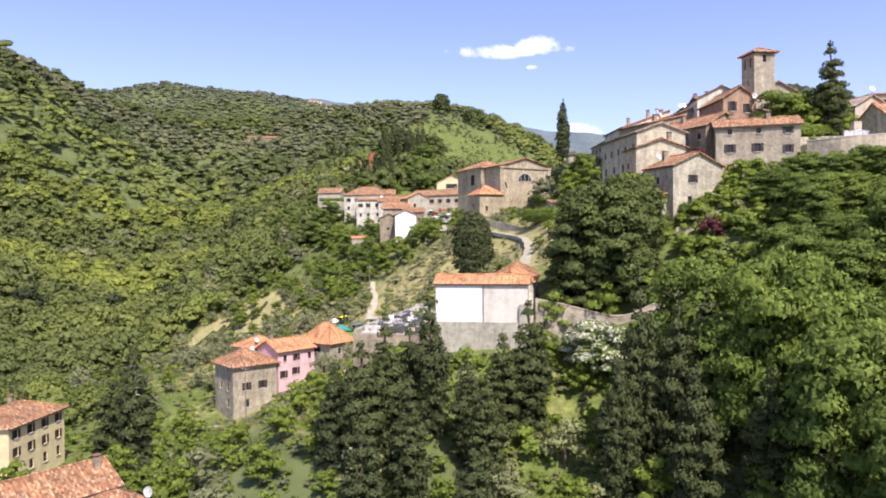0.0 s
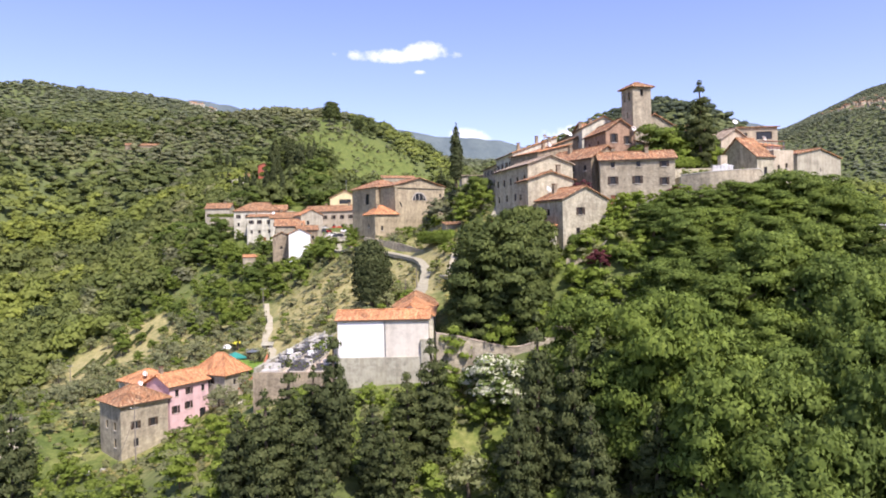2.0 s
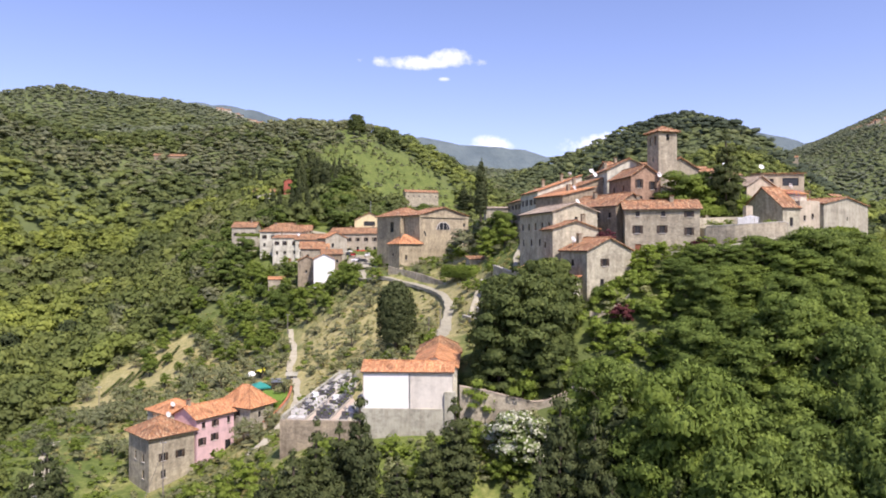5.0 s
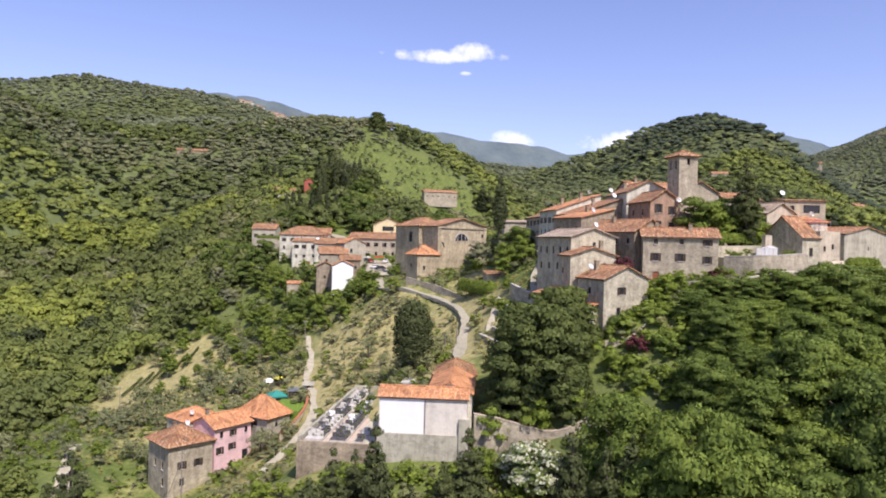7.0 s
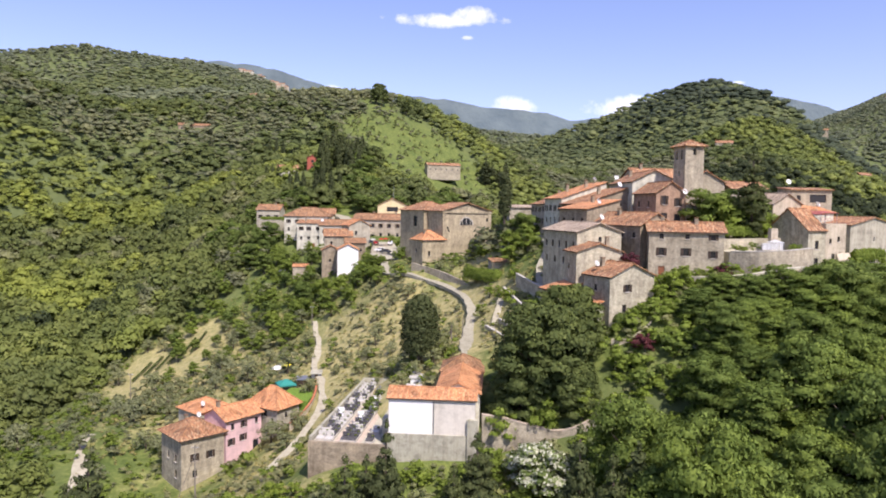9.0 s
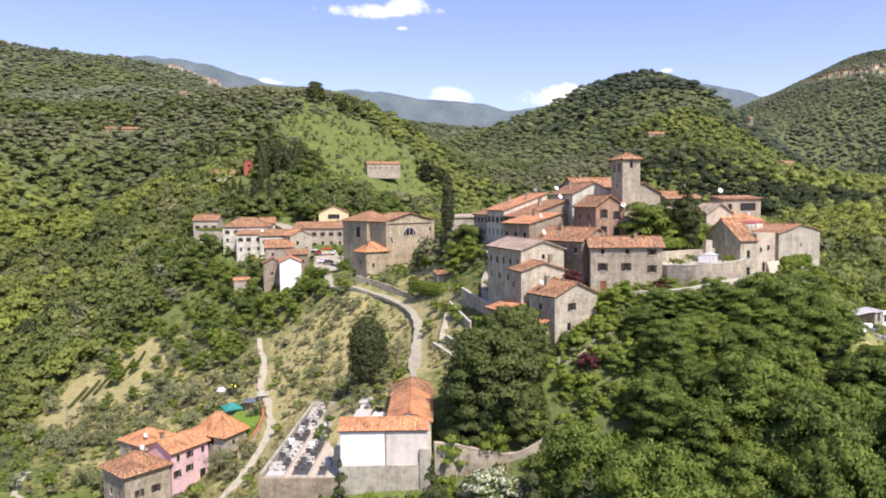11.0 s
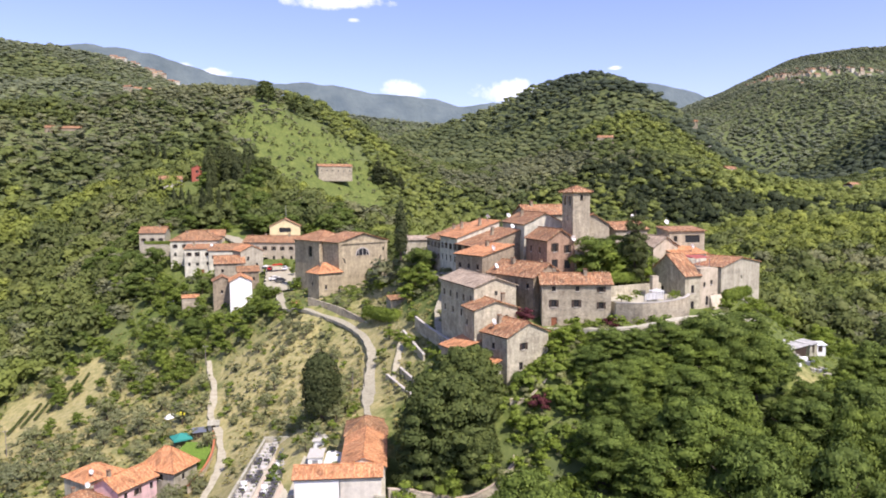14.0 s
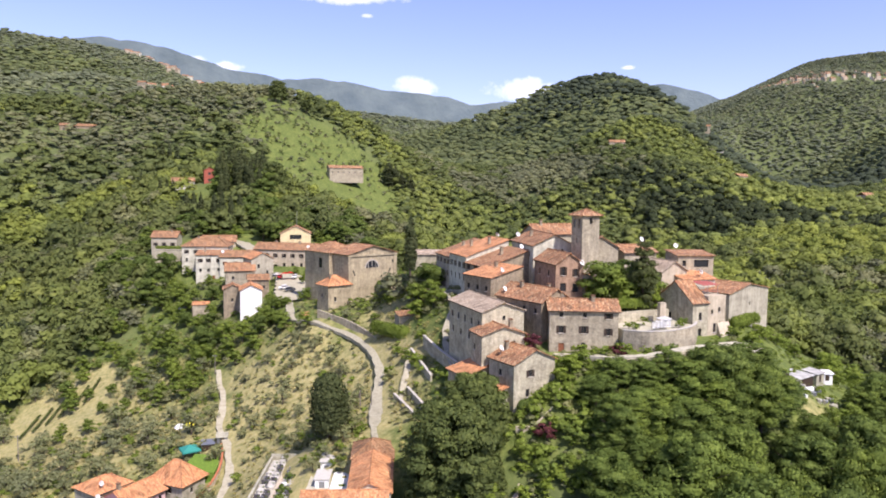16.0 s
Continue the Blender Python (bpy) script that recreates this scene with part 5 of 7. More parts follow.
def crown(lobes, per_area, size, core=0.74, jitter=0.55):
    """Leaf sprays over lobes (x, y, z, rx, ry, rz), round hearts that close the gaps. Returns vertices, triangles, normals."""
    V, T, N, n = [], [], [], 0
    mid = np.mean([q[:3] for q in lobes], axis=0)
    iv, it = ICO1
    for lx, ly, lz, rx, ry, rz in lobes:
        c, r = np.array((lx, ly, lz)), np.array((rx, ry, rz))
        k = int(per_area * 1.7 * (rx * ry + ry * rz + rx * rz))
        d = unit(k)
        d[:, 2] = np.where(d[:, 2] < -0.3, -d[:, 2], d[:, 2])
        rad = rng.uniform(0.78, 1.06, k)[:, None]
        at = c + d * r * rad
        whole = (at - mid) / np.maximum(np.linalg.norm(at - mid, axis=1), 1e-6)[:, None]
        v, t, nn = cards(at, d + whole * 0.2 + np.array((0, 0, 0.2)), size, jitter)
        V += [v, c + DOME * r * core * rng.uniform(0.8, 1.1, (len(iv), 1))]
        T += [t + n, it + n + len(v)]
        N += [nn, iv]
        n += len(v) + len(iv)
    return np.concatenate(V), np.concatenate(T), np.concatenate(N)


def trunk_mesh(height_, radius, limbs=5, spread=0.35, top=0.75):
    bm = bmesh.new()
    p, r = Vector((0, 0, -1.0)), radius * 1.3
    for k in range(4):
        q = Vector((rng.uniform(-1, 1) * radius, rng.uniform(-1, 1) * radius, height_ * top * (k + 1) / 4))
        rod(bm, p, q, r, r * 0.78, 7)
        p, r = q, r * 0.78
    for k in range(limbs):
        a = k * math.tau / limbs + rng.uniform(-0.4, 0.4)
        z = height_ * rng.uniform(0.3, 0.6)
        rod(bm, (0, 0, z), (math.cos(a) * height_ * spread, math.sin(a) * height_ * spread, z + height_ * 0.22), radius * 0.4, radius * 0.12, 5)
    return mesh_of("trunk", bm, BARK)


def broad_lobes(h, r, n=16, small=0.30):
    """A rounded, uneven broadleaf crown: tiers of flattened boughs round an open middle."""
    out = [(0, 0, h * 0.56, r * 0.5, r * 0.5, h * 0.26)]
    for k in range(n):
        f = (k + rng.uniform(0.2, 0.8)) / n
        a = k * 2.39996 + rng.uniform(-0.5, 0.5)
        z = 0.26 + 0.7 * f
        wide = math.sqrt(max(0.05, 1.0 - ((z - 0.48) / 0.52) ** 2))
        reach = r * wide * rng.uniform(0.5, 0.86)
        s = r * small * rng.uniform(0.65, 1.25)
        out.append((math.cos(a) * reach, math.sin(a) * reach, h * z, s * 1.2, s * 1.2, s * rng.uniform(0.5, 0.8)))
    return out


def cone_lobes(h, r, n=14, ragged=0.6):
    """A conifer: uneven drooping boughs that narrow to a ragged tip."""
    out = []
    for k in range(n):
        f = (k + 0.5) / n
        rr = r * (1.0 - f ** 3.0) * rng.uniform(0.7, 1.08) * (0.75 + 0.5 * min(f, 0.5)) + 0.4
        m = 5 if f < 0.5 else 4 if f < 0.8 else 1
        a0 = rng.uniform(0, math.tau)
        for j in range(m):
            a = a0 + j * math.tau / m + rng.uniform(-0.4, 0.4)
            off = rr * (rng.uniform(0.45, 0.7) if m > 1 else 0.1)
            s = rr * rng.uniform(0.32, 0.5) if m > 1 else rr * 0.8
            out.append((math.cos(a) * off, math.sin(a) * off, h * (0.05 + 0.9 * f) + rng.uniform(-1, 1) * ragged, s, s, h / n * rng.uniform(0.6, 1.1)))
    return out


def column_lobes(h, r, n=14):
    """A slender cypress."""
    return [(rng.uniform(-0.15, 0.15) * r, rng.uniform(-0.15, 0.15) * r, h * (0.05 + 0.9 * (k + 0.5) / n),
             *(2 * (r * (math.sin(math.pi * min(1.0, 0.25 + 0.78 * (k + 0.5) / n)) ** 0.7 * 0.95 + 0.08),)), h / n * 0.95) for k in range(n)]


def tree_kind(name, lobes, density, size, material, h, radius, label, category="tree", jitter=0.55, limbs=5, core=0.74, top=0.75):
    """One tree with its trunk and crown, kept out of sight below the land's edge until it is placed."""
    thing = root(name, pose(0, 0, 0), label, category)
    v, tris, nn = crown(lobes, density, size, core, jitter)
    part("crown", raw_mesh("crown", v, tris, material, nn), None, thing)
    part("trunk", trunk_mesh(h, radius, limbs, top=top), None, thing)
    return thing


USED = set()


def plant(kind, x, y, scale=1.0, turn=None, z=None, tall=1.0, label="", group=""):
    """Places a tree: the first time the made one itself, then copies that share its meshes."""
    turn = rng.uniform(0, 360) if turn is None else turn
    z = ground_z(x, y) - 0.2 if z is None else z
    m = pose(x, y, z, 0, 0, turn) @ Matrix.Diagonal((scale, scale, scale * tall, 1))
    if kind.name not in USED:
        USED.add(kind.name)
        kind.matrix_basis = m
        ob = kind
    else:
        ob = copy_thing(kind, pose(0, 0, 0))
        ob.matrix_basis = m
    return tagged(ob, label, group=group)


BROAD = [tree_kind("broadleaf_tree", broad_lobes(15, 6.4, 42, 0.28), 12, 0.23, LEAF_BROAD, 15, 0.38, "tall broadleaf tree with dense mid-green foliage") for k in range(4)]
BROAD_LITE = [tree_kind("garden_tree", broad_lobes(15, 6.2, 15, 0.42), 5, 0.46, LEAF_BROAD, 15, 0.38, "dark green garden tree with a dense crown") for k in range(3)]
FRESH = [tree_kind("young_tree", broad_lobes(8, 3.6, 12, 0.38), 7, 0.33, LEAF_FRESH, 8, 0.2, "bushy young tree with fresh green leaves", limbs=3) for k in range(3)]
OLIVE = [tree_kind("olive_tree", broad_lobes(4.6, 2.5, 9, 0.38), 10, 0.23, LEAF_OLIVE, 4.6, 0.2, "small silver-green olive tree", core=0.5, limbs=3) for k in range(3)]
CONIFER = [tree_kind("conifer", cone_lobes(15, 3.5, 19), 20, 0.19, LEAF_DARK, 15, 0.3, "dark grey-green conifer with ragged branches", jitter=0.7, limbs=0, top=0.92) for k in range(3)]
CYPRESS = [tree_kind("cypress", column_lobes(14, 1.5, 14), 30, 0.24, LEAF_DARK, 14, 0.22, "slender dark green cypress on the hill", jitter=0.6, limbs=0, top=0.9) for k in range(2)]
BUSH = [tree_kind("bush", broad_lobes(2.6, 1.9, 8), 14, 0.24, LEAF_BROAD, 2.4, 0.08, "rounded dark green bush on the grass", "bush", limbs=3) for k in range(2)]
BUSH_FRESH = [tree_kind("bush", broad_lobes(2.4, 1.8, 8), 14, 0.24, LEAF_FRESH, 2.4, 0.08, "bright green bush with small leaves", "bush", limbs=3) for k in range(2)]
OAK = tree_kind("holm_oak", broad_lobes(18, 8.8, 100, 0.2), 11, 0.32, LEAF_OAK, 14, 0.6, "huge dark round-crowned tree beside the chapel")
PINE = tree_kind("umbrella_pine", broad_lobes(18, 8.0, 26, 0.32), 5, 0.5, LEAF_OAK, 16, 0.5, "old dark pine with a broad crown")
BLOSSOM = tree_kind("elder_tree", broad_lobes(7.5, 4.4, 26, 0.3), 14, 0.26, LEAF_WHITE, 7, 0.25, "elder covered in white blossom")
BROAD_TOP = tree_kind("clipped_cypress", [(rng.uniform(-0.4, 0.4), rng.uniform(-0.4, 0.4), 1.5 + k * 0.85, q, q, 1.1) for k, q in enumerate((3.0, 3.5, 3.8, 4.0, 4.1, 4.1, 4.1, 4.0, 4.0, 3.9, 3.7, 3.4, 2.9, 2.0))], 18, 0.26, LEAF_DARK, 12, 0.4, "broad dense dark cypress beside the road", jitter=0.6, limbs=0)
PURPLE = tree_kind("plum_tree", broad_lobes(4.5, 2.6, 10), 14, 0.28, LEAF_PURPLE, 4, 0.15, "small purple-leaved plum tree")

# single trees that stand out
plant(OAK, 24.6, 109.3, 1.0, 0, z=38.6, tall=1.08)
plant(OAK, 30.5, 116.0, 0.86, 80, z=43.5, tall=1.1, label="dark round-crowned tree behind the great oak")
plant(OAK, 28.6, 107.0, 0.62, 150, z=37.6, label="lower round-crowned oak leaning over the path wall")
plant(OAK, 20.6, 108.2, 0.6, 210, z=36.8, label="lower round-crowned oak leaning over the path wall")
plant(BLOSSOM, 21.2, 97.0, 1.25, 0, z=ground_z(20.8, 97) - 0.9, tall=0.9)
plant(BROAD_TOP, 6.0, 141.0, 1.0, 0, z=42.0)
plant(CYPRESS[0], 32.8, 190.5, 1.25, 0, z=71.0, tall=0.98)
plant(CONIFER[0], 74.3, 134.0, 1.0, 0, z=66.5, tall=1.42, label="tall dark fir in the garden below the tower")
for x, y, s, top in ((-1.7, 90.4, 0.9, 43.0), (-7.2, 86.5, 1.15, 39.5), (-10.0, 84.0, 1.1, 37.0), (3.0, 86.5, 0.9, 34.5), (11.2, 92.0, 1.1, 41.0), (7.6, 90.0, 0.9, 37.0), (-13.5, 86.0, 0.9, 34.0), (-4.5, 92.5, 0.8, 38.0),
                     (23.1, 82.3, 1.1, 44.6), (27.0, 80.0, 1.0, 42.0), (19.5, 78.5, 0.9, 37.0), (34.5, 79.0, 1.0, 40.5), (40.5, 76.0, 1.0, 38.0), (-4.0, 80.0, 0.9, 33.0), (5.0, 82.0, 0.9, 32.5),
                     (26.0, 72.0, 1.0, 36.0), (33.0, 70.0, 1.0, 36.0), (-49.0, 110.0, 1.15, 33.0), (-53.5, 112.0, 1.1, 27.0), (-9.0, 75.0, 0.9, 29.0), (3.0, 73.0, 0.9, 27.0), (42.0, 68.0, 1.0, 34.0)):
    z = ground_z(x, y) - 0.4
    plant(CONIFER[int(rng.integers(3))], x, y, s * 0.86, None, z, (top + 1.4 - z) / (15 * s * 0.86) if top - z > 6 else 0.7)
plant(CYPRESS[1], 30.6, 81.4, 1.7, 0, tall=(44.7 - ground_z(30.6, 81.4)) / 24, label="tall columnar dark cypress in the woods")
for x, y in ((-3, 764), (3, 767)):
    plant(PINE, x, y, 0.85, None, None, 1.5, label="old dark pine on the hilltop")
plant(PINE, 29, 764, 0.72, None, None, 1.1, label="smaller dark pine on the hilltop")
for x, y, s in ((105, 681, 2.0), (112, 684, 1.6), (118, 680, 1.4), (126, 676, 1.5)):
    plant(CONIFER[1], x, y, s)
for k in range(22):
    plant(CYPRESS[k % 2], -21 + rng.uniform(-12, 11), 378 + rng.uniform(0, 58), rng.uniform(1.2, 1.7), tall=1.15)
for k in range(9):
    plant((BROAD_LITE + [PINE])[k % 4], -22 + rng.uniform(-12, 16), 372 + rng.uniform(-10, 60), rng.uniform(0.9, 1.2))
for x, y, s in ((-34, 404, 2.0), (-31, 398, 1.9), (-28, 406, 2.2), (-25, 400, 2.0), (-22, 394, 1.8), (-33, 414, 2.1), (-27, 416, 2.2), (-19, 400, 1.7), (-30, 390, 1.7), (-23, 410, 2.0)):
    plant(CYPRESS[int(rng.integers(2))], x, y, s, tall=1.0)
for x, y, k in ((-49, 377, 1.21), (-44, 363, 1.29), (-40, 357, 1.21), (-33, 349, 1.29), (-29, 343, 1.36), (-25, 340, 1.29), (-21, 344, 1.21), (-38, 436, 1.43), (-36, 439, 1.57), (-31, 439, 1.71), (-27, 457, 1.57), (-26, 560, 1.29), (-77, 567, 1.43), (-83, 573, 1.43), (-90, 584, 1.29), (-95, 580, 1.14), (-91, 496, 1.21)):
    plant(CYPRESS[int(rng.integers(2))], x, y, k, tall=1.0, label="tall dark cypress above the village")
for x, y in ((-62, 428), (-66, 432), (-71, 440)):
    plant(CYPRESS[0], x, y, 1.1)

# ---- scattered trees ----


def clear_of_houses(x, y, gap):
    for hx, hy, yaw, w, d in FOOTPRINTS:
        a = radians(yaw)
        px, py = (x - hx) * math.cos(a) + (y - hy) * math.sin(a), -(x - hx) * math.sin(a) + (y - hy) * math.cos(a)
        if -gap < px < w + gap and -gap < py < d + gap:
            return False
    return True


ROAD_POINTS = [(16, 128), (16.5, 142), (19, 156), (21.5, 168), (21.5, 180), (19, 193), (14, 203), (7, 212), (1, 222), (-1, 234), (-24, 132), (-20, 142), (-16.5, 154), (-15.5, 166), (-17, 178), (-19.5, 190), (-19.3, 204), (-21, 214), (-22, 224)]


def clear_of_roads(x, y, gap):
    for (ax, ay), (bx, by) in zip(ROAD_POINTS, ROAD_POINTS[1:]):
        if abs(ax - bx) > 20:
            continue
        t = max(0, min(1, ((x - ax) * (bx - ax) + (y - ay) * (by - ay)) / ((bx - ax) ** 2 + (by - ay) ** 2)))
        if math.hypot(x - ax - t * (bx - ax), y - ay - t * (by - ay)) < gap:
            return False
    return True


def scatter(x0, x1, y0, y1, step, accept):
    """Jittered grid points that are accepted."""
    out = []
    for gx in np.arange(x0, x1, step):
        for gy in np.arange(y0, y1, step):
            x, y = gx + rng.uniform(-0.45, 0.45) * step, gy + rng.uniform(-0.45, 0.45) * step
            if accept(x, y):
                out.append((x, y))
    return out


def in_view(x, y, lo=-39, hi=48):
    return lo < math.degrees(math.atan2(x, y + 12)) < hi


# the wooded bank below the houses on the right, nearest trees first
def bank_top(x, y):
    """How high the crowns reach on the bank: lower in front of the grey house."""
    return (50.0 + (y - 86) * 0.20) if y > 90 and x > 0.875 * (y + 5) - 13 else (54.0 + (y - 86) * 0.30) if x > 53 else (49.0 + (y - 86) * 0.18) if x < 46 else (51.0 + (y - 86) * 0.24)


bank = scatter(36, 150, 58, 126, 7.7, lambda x, y: in_view(x, y) and clear_of_houses(x, y, 4) and math.hypot(x - 26, y - 112) > 11
               and not (x < 46 and y > 90) and not (90 < x < 112 and 103 < y) and not (y > 112 and x < 92) and not (x > 105 and y > 112))
for x, y in bank:
    z = ground_z(x, y) - 0.3
    h = min(max(bank_top(x, y) + rng.uniform(-9.0, 2.5) - z, 8.0), 24.0)
    wide = min(rng.uniform(0.9, 1.15), h / 15 * 1.0 + 0.1)
    plant(BROAD[int(rng.integers(4))], x, y, wide, None, z, h / 15 / wide, label="broadleaf tree on the wooded bank", group="trees on the wooded bank")
for x, y, top in ((52.5, 111.0, 58.0), (57.5, 113.0, 60.5), (58, 104, 60.5), (64, 107, 62.0), (70, 107, 65.0), (76, 108, 67.5), (82, 110, 67.0), (85.0, 111, 66.5), (52, 103, 56.0), (80, 103, 65), (84, 105, 65), (73, 103, 64),
                  (62, 111.5, 63.0), (68, 111, 65), (74, 111.5, 66.5), (66, 101, 59.5), (73, 101, 60), (60, 98, 57.5)):
    z = ground_z(x, y) - 0.3
    h = max(top + rng.uniform(-4.5, -0.5) - z, 6.0)
    wide = min(0.9, h / 15 * 1.15 + 0.1)
    plant(BROAD[int(rng.integers(4))], x, y, wide, None, z, h / 15 / wide, label="broadleaf tree below the terrace wall", group="trees on the wooded bank")
# the slope under the chapel and the left foot of the hill
for x, y, s in ((8, 97, 0.55), (-3, 97, 0.5), (14, 96, 0.35), (-16, 96, 0.6), (-22, 104, 0.7), (-30, 100, 0.8), (-50, 134, 0.8), 
                (-58, 140, 0.7), (-24, 90, 0.8), (-34, 88, 0.9), (-14, 82, 0.7), (-60, 126, 0.9), (-20, 78, 0.8), (10, 78, 0.6), (16, 72, 0.7), (8, 68, 0.7), (-2, 66, 0.8), (-12, 66, 0.8), (22, 66, 0.8), (44, 62, 1.0), (34, 62, 0.9), (-28, 70, 0.9), (-30, 62, 0.7)):
    plant(FRESH[int(rng.integers(3))], x, y, s * rng.uniform(0.6, 0.95), group="young trees below the chapel")
for x, y, s in ((-12, 103, 1.0), (-16, 106, 0.9), (-8, 101, 0.9), (4, 100.5, 0.9), (17, 101, 1.0), (20, 101.5, 0.9), (15, 100, 0.8), (29, 100, 1.0), (-19, 110, 0.8), (-18, 116, 0.9), (0.5, 101, 0.8), (11, 84, 0.7), (14.5, 92, 0.6), (19, 88, 0.8), (22, 90, 0.7), (17, 79, 0.9), (12, 74, 0.8), (25, 94, 0.9), (28, 98, 0.8), (8, 88, 0.6)):
    plant(BUSH_FRESH[int(rng.integers(2))], x, y, s, group="bushes below the chapel")
for x in np.arange(-13, 13, 1.7):
    plant(BUSH_FRESH[int(rng.integers(2))], x + rng.uniform(-0.5, 0.5), 102.0 + rng.uniform(-1.8, 0.8) - x * 0.17, rng.uniform(0.6, 0.95), group="bushes below the chapel")
for k in range(26):
    x = 14.5 + k * 0.78
    plant(BUSH_FRESH[int(rng.integers(2))], x, 99.6 + rng.uniform(-2.6, 0.6), rng.uniform(0.35, 0.65), group="bushes below the path wall")
# trees and bushes among the houses
GARDEN = []
GARDEN += [
    ("b", -28.1, 239.3, 0.62), ("f", -44.8, 255.2, 0.7), ("f", -15.4, 230.9, 0.9), ("f", -2.7, 219.8, 0.75), ("f", 4.0, 211.6, 0.6), ("u", -8.2, 238.1, 1.2), ("u", -12.8, 239.0, 1.2),
    ("f", -21.2, 238.2, 0.9), ("f", -11.5, 219.9, 0.7), ("f", -20, 229, 0.8), ("f", -5, 228, 0.6), ("f", -37.9, 273.9, 0.9), ("b", -48, 284, 0.6), ("b", -56, 292, 0.65),
    ("f", -53.2, 294.7, 1.0), ("f", -62.4, 300, 1.0), ("b", -66, 285, 0.6), ("f", -44, 288, 0.9), ("b", 30.0, 226.0, 0.42), ("f", 34.3, 186.7, 0.95), ("b", 38.5, 190.9, 0.62),
    ("b", 40, 200, 0.6), ("f", 37, 178, 1.0), ("b", 35.5, 196, 0.6), ("f", 32.5, 180.5, 0.7), ("b", 42, 208, 0.65), ("f", 28.5, 206, 0.5), ("b", 38.5, 213, 0.6),
]
GARDEN += [
    ("b", 44, 222, 0.6), ("u", 22.7, 164.1, 1.0), ("f", 26.8, 163.3, 0.45), ("u", 25.6, 170, 1.2), ("f", 28, 158, 0.4), ("u", 29.7, 190.4, 1.1), ("u", 26, 187, 1.0),
    ("f", 31, 166, 0.4), ("u", 24, 200, 0.9), ("f", 70.0, 137.0, 1.15), ("b", 66.8, 138.2, 0.72), ("b", 71.5, 139.5, 0.72), ("f", 77.5, 137, 0.9), ("b", 79, 142, 0.65),
    ("u", 59, 134, 1.3), ("u", 55, 134.5, 1.1), ("u", 50.8, 137, 1.0), ("f", 62, 132.5, 0.45), ("u", 39.6, 114.6, 0.9), ("u", 42.0, 114.6, 1.0), ("u", 44.3, 115.6, 0.9),
    ("u", 48.5, 118, 1.3), ("f", 50.5, 118.5, 0.55), ("f", 53.5, 119.5, 0.5), ("u", 46.2, 113.7, 1.0), ("u", 44, 110, 1.0), ("f", 37, 108, 0.5), ("u", 48.8, 122.5, 1.1),
]
GARDEN += [
    ("u", 93, 127, 1.2), ("u", 96, 125, 1.3), ("f", 100, 128, 0.5), ("u", 104, 131, 1.3), ("u", 108, 132, 1.2), ("u", 91, 117, 1.0), ("f", 112, 112, 0.6),
    ("f", 104, 106, 0.8), ("f", 118, 106, 0.5), ("f", 124, 116, 0.5), ("f", 118, 128, 0.7), ("f", 112, 150, 0.6), ("b", 104, 154, 0.5), ("f", 122, 148, 0.6),
    ("b", 98, 160, 0.7), ("b", 86, 166, 0.65), ("b", 74, 172, 0.6), ("b", 80, 184, 0.7), ("b", 66, 196, 0.7), ("b", 58, 206, 0.75), ("b", 50, 214, 0.7),
    ("f", 130, 138, 0.6), ("f", 128, 124, 0.5), ("b", -10, 325, 0.7), ("f", 8, 322, 0.9), ("f", 14, 300, 0.8), ("b", 22, 290, 0.7), ("f", 18, 312, 0.9),
]
GARDEN += [
    ("b", 30, 262, 0.6), ("f", -22, 330, 0.8), ("f", 2, 332, 1.0), ("u", -5, 262, 0.9), ("u", 44.6, 127.2, 1.0),
]
for sort, x, y, s in GARDEN:
    pick = {"b": BROAD_LITE, "f": FRESH, "u": BUSH_FRESH}[sort]
    plant(pick[int(rng.integers(len(pick)))], x, y, s * rng.uniform(0.92, 1.1), group="garden trees among the houses")
for x, y in scatter(35, 52, 84, 111, 3.0, lambda x, y: clear_of_houses(x, y, 1.5) and math.hypot(x - 26, y - 110) > 11):
    k = rng.random()
    plant((FRESH if k < 0.4 else BUSH_FRESH if k < 0.8 else BUSH)[int(rng.integers(2))], x, y, rng.uniform(0.32, 0.6) if k < 0.4 else rng.uniform(0.7, 1.3), group="brush below the grey house")
plant(PURPLE, 42.0, 108.5, 0.8, 0)
plant(PURPLE, 61.5, 119.5, 0.7, 40)
plant(PURPLE, 45.4, 125.0, 0.85, 90, z=62.0)


def slope_ok(x, y):
    return openness(x, y) > 0.5 and clear_of_houses(x, y, 2.2) and clear_of_roads(x, y, 3.0) and not (-16 < x < 2 and 106 < y < 146)


for x, y in scatter(-22, 18, 148, 214, 6.0, slope_ok):
    if rng.random() < 0.58:
        plant(OLIVE[int(rng.integers(3))], x, y, rng.uniform(0.55, 1.05), group="olive trees on the dry slope")
for x, y in scatter(-96, -22, 150, 268, 7.4, slope_ok):
    k = rng.random()
    if -88 < x < -60 and 230 < y < 254:
        continue
    dry_here = float(dryness(np.array(x), np.array(y)))
    if k < 0.16 + 0.4 * dry_here:
        plant(OLIVE[int(rng.integers(3))], x, y, rng.uniform(0.8, 1.45), group="olive trees on the terraces")
    elif k < 0.5:
        plant(FRESH[int(rng.integers(3))], x, y, rng.uniform(0.35, 0.75), group="young trees on the terraces")
for x, y in scatter(2, 15, 131, 160, 3.4, lambda x, y: clear_of_houses(x, y, 1.5) and clear_of_roads(x, y, 2.6)):
    plant((OLIVE + BUSH_FRESH)[int(rng.integers(5))], x, y, rng.uniform(0.4, 0.9), group="scrub beside the cemetery")
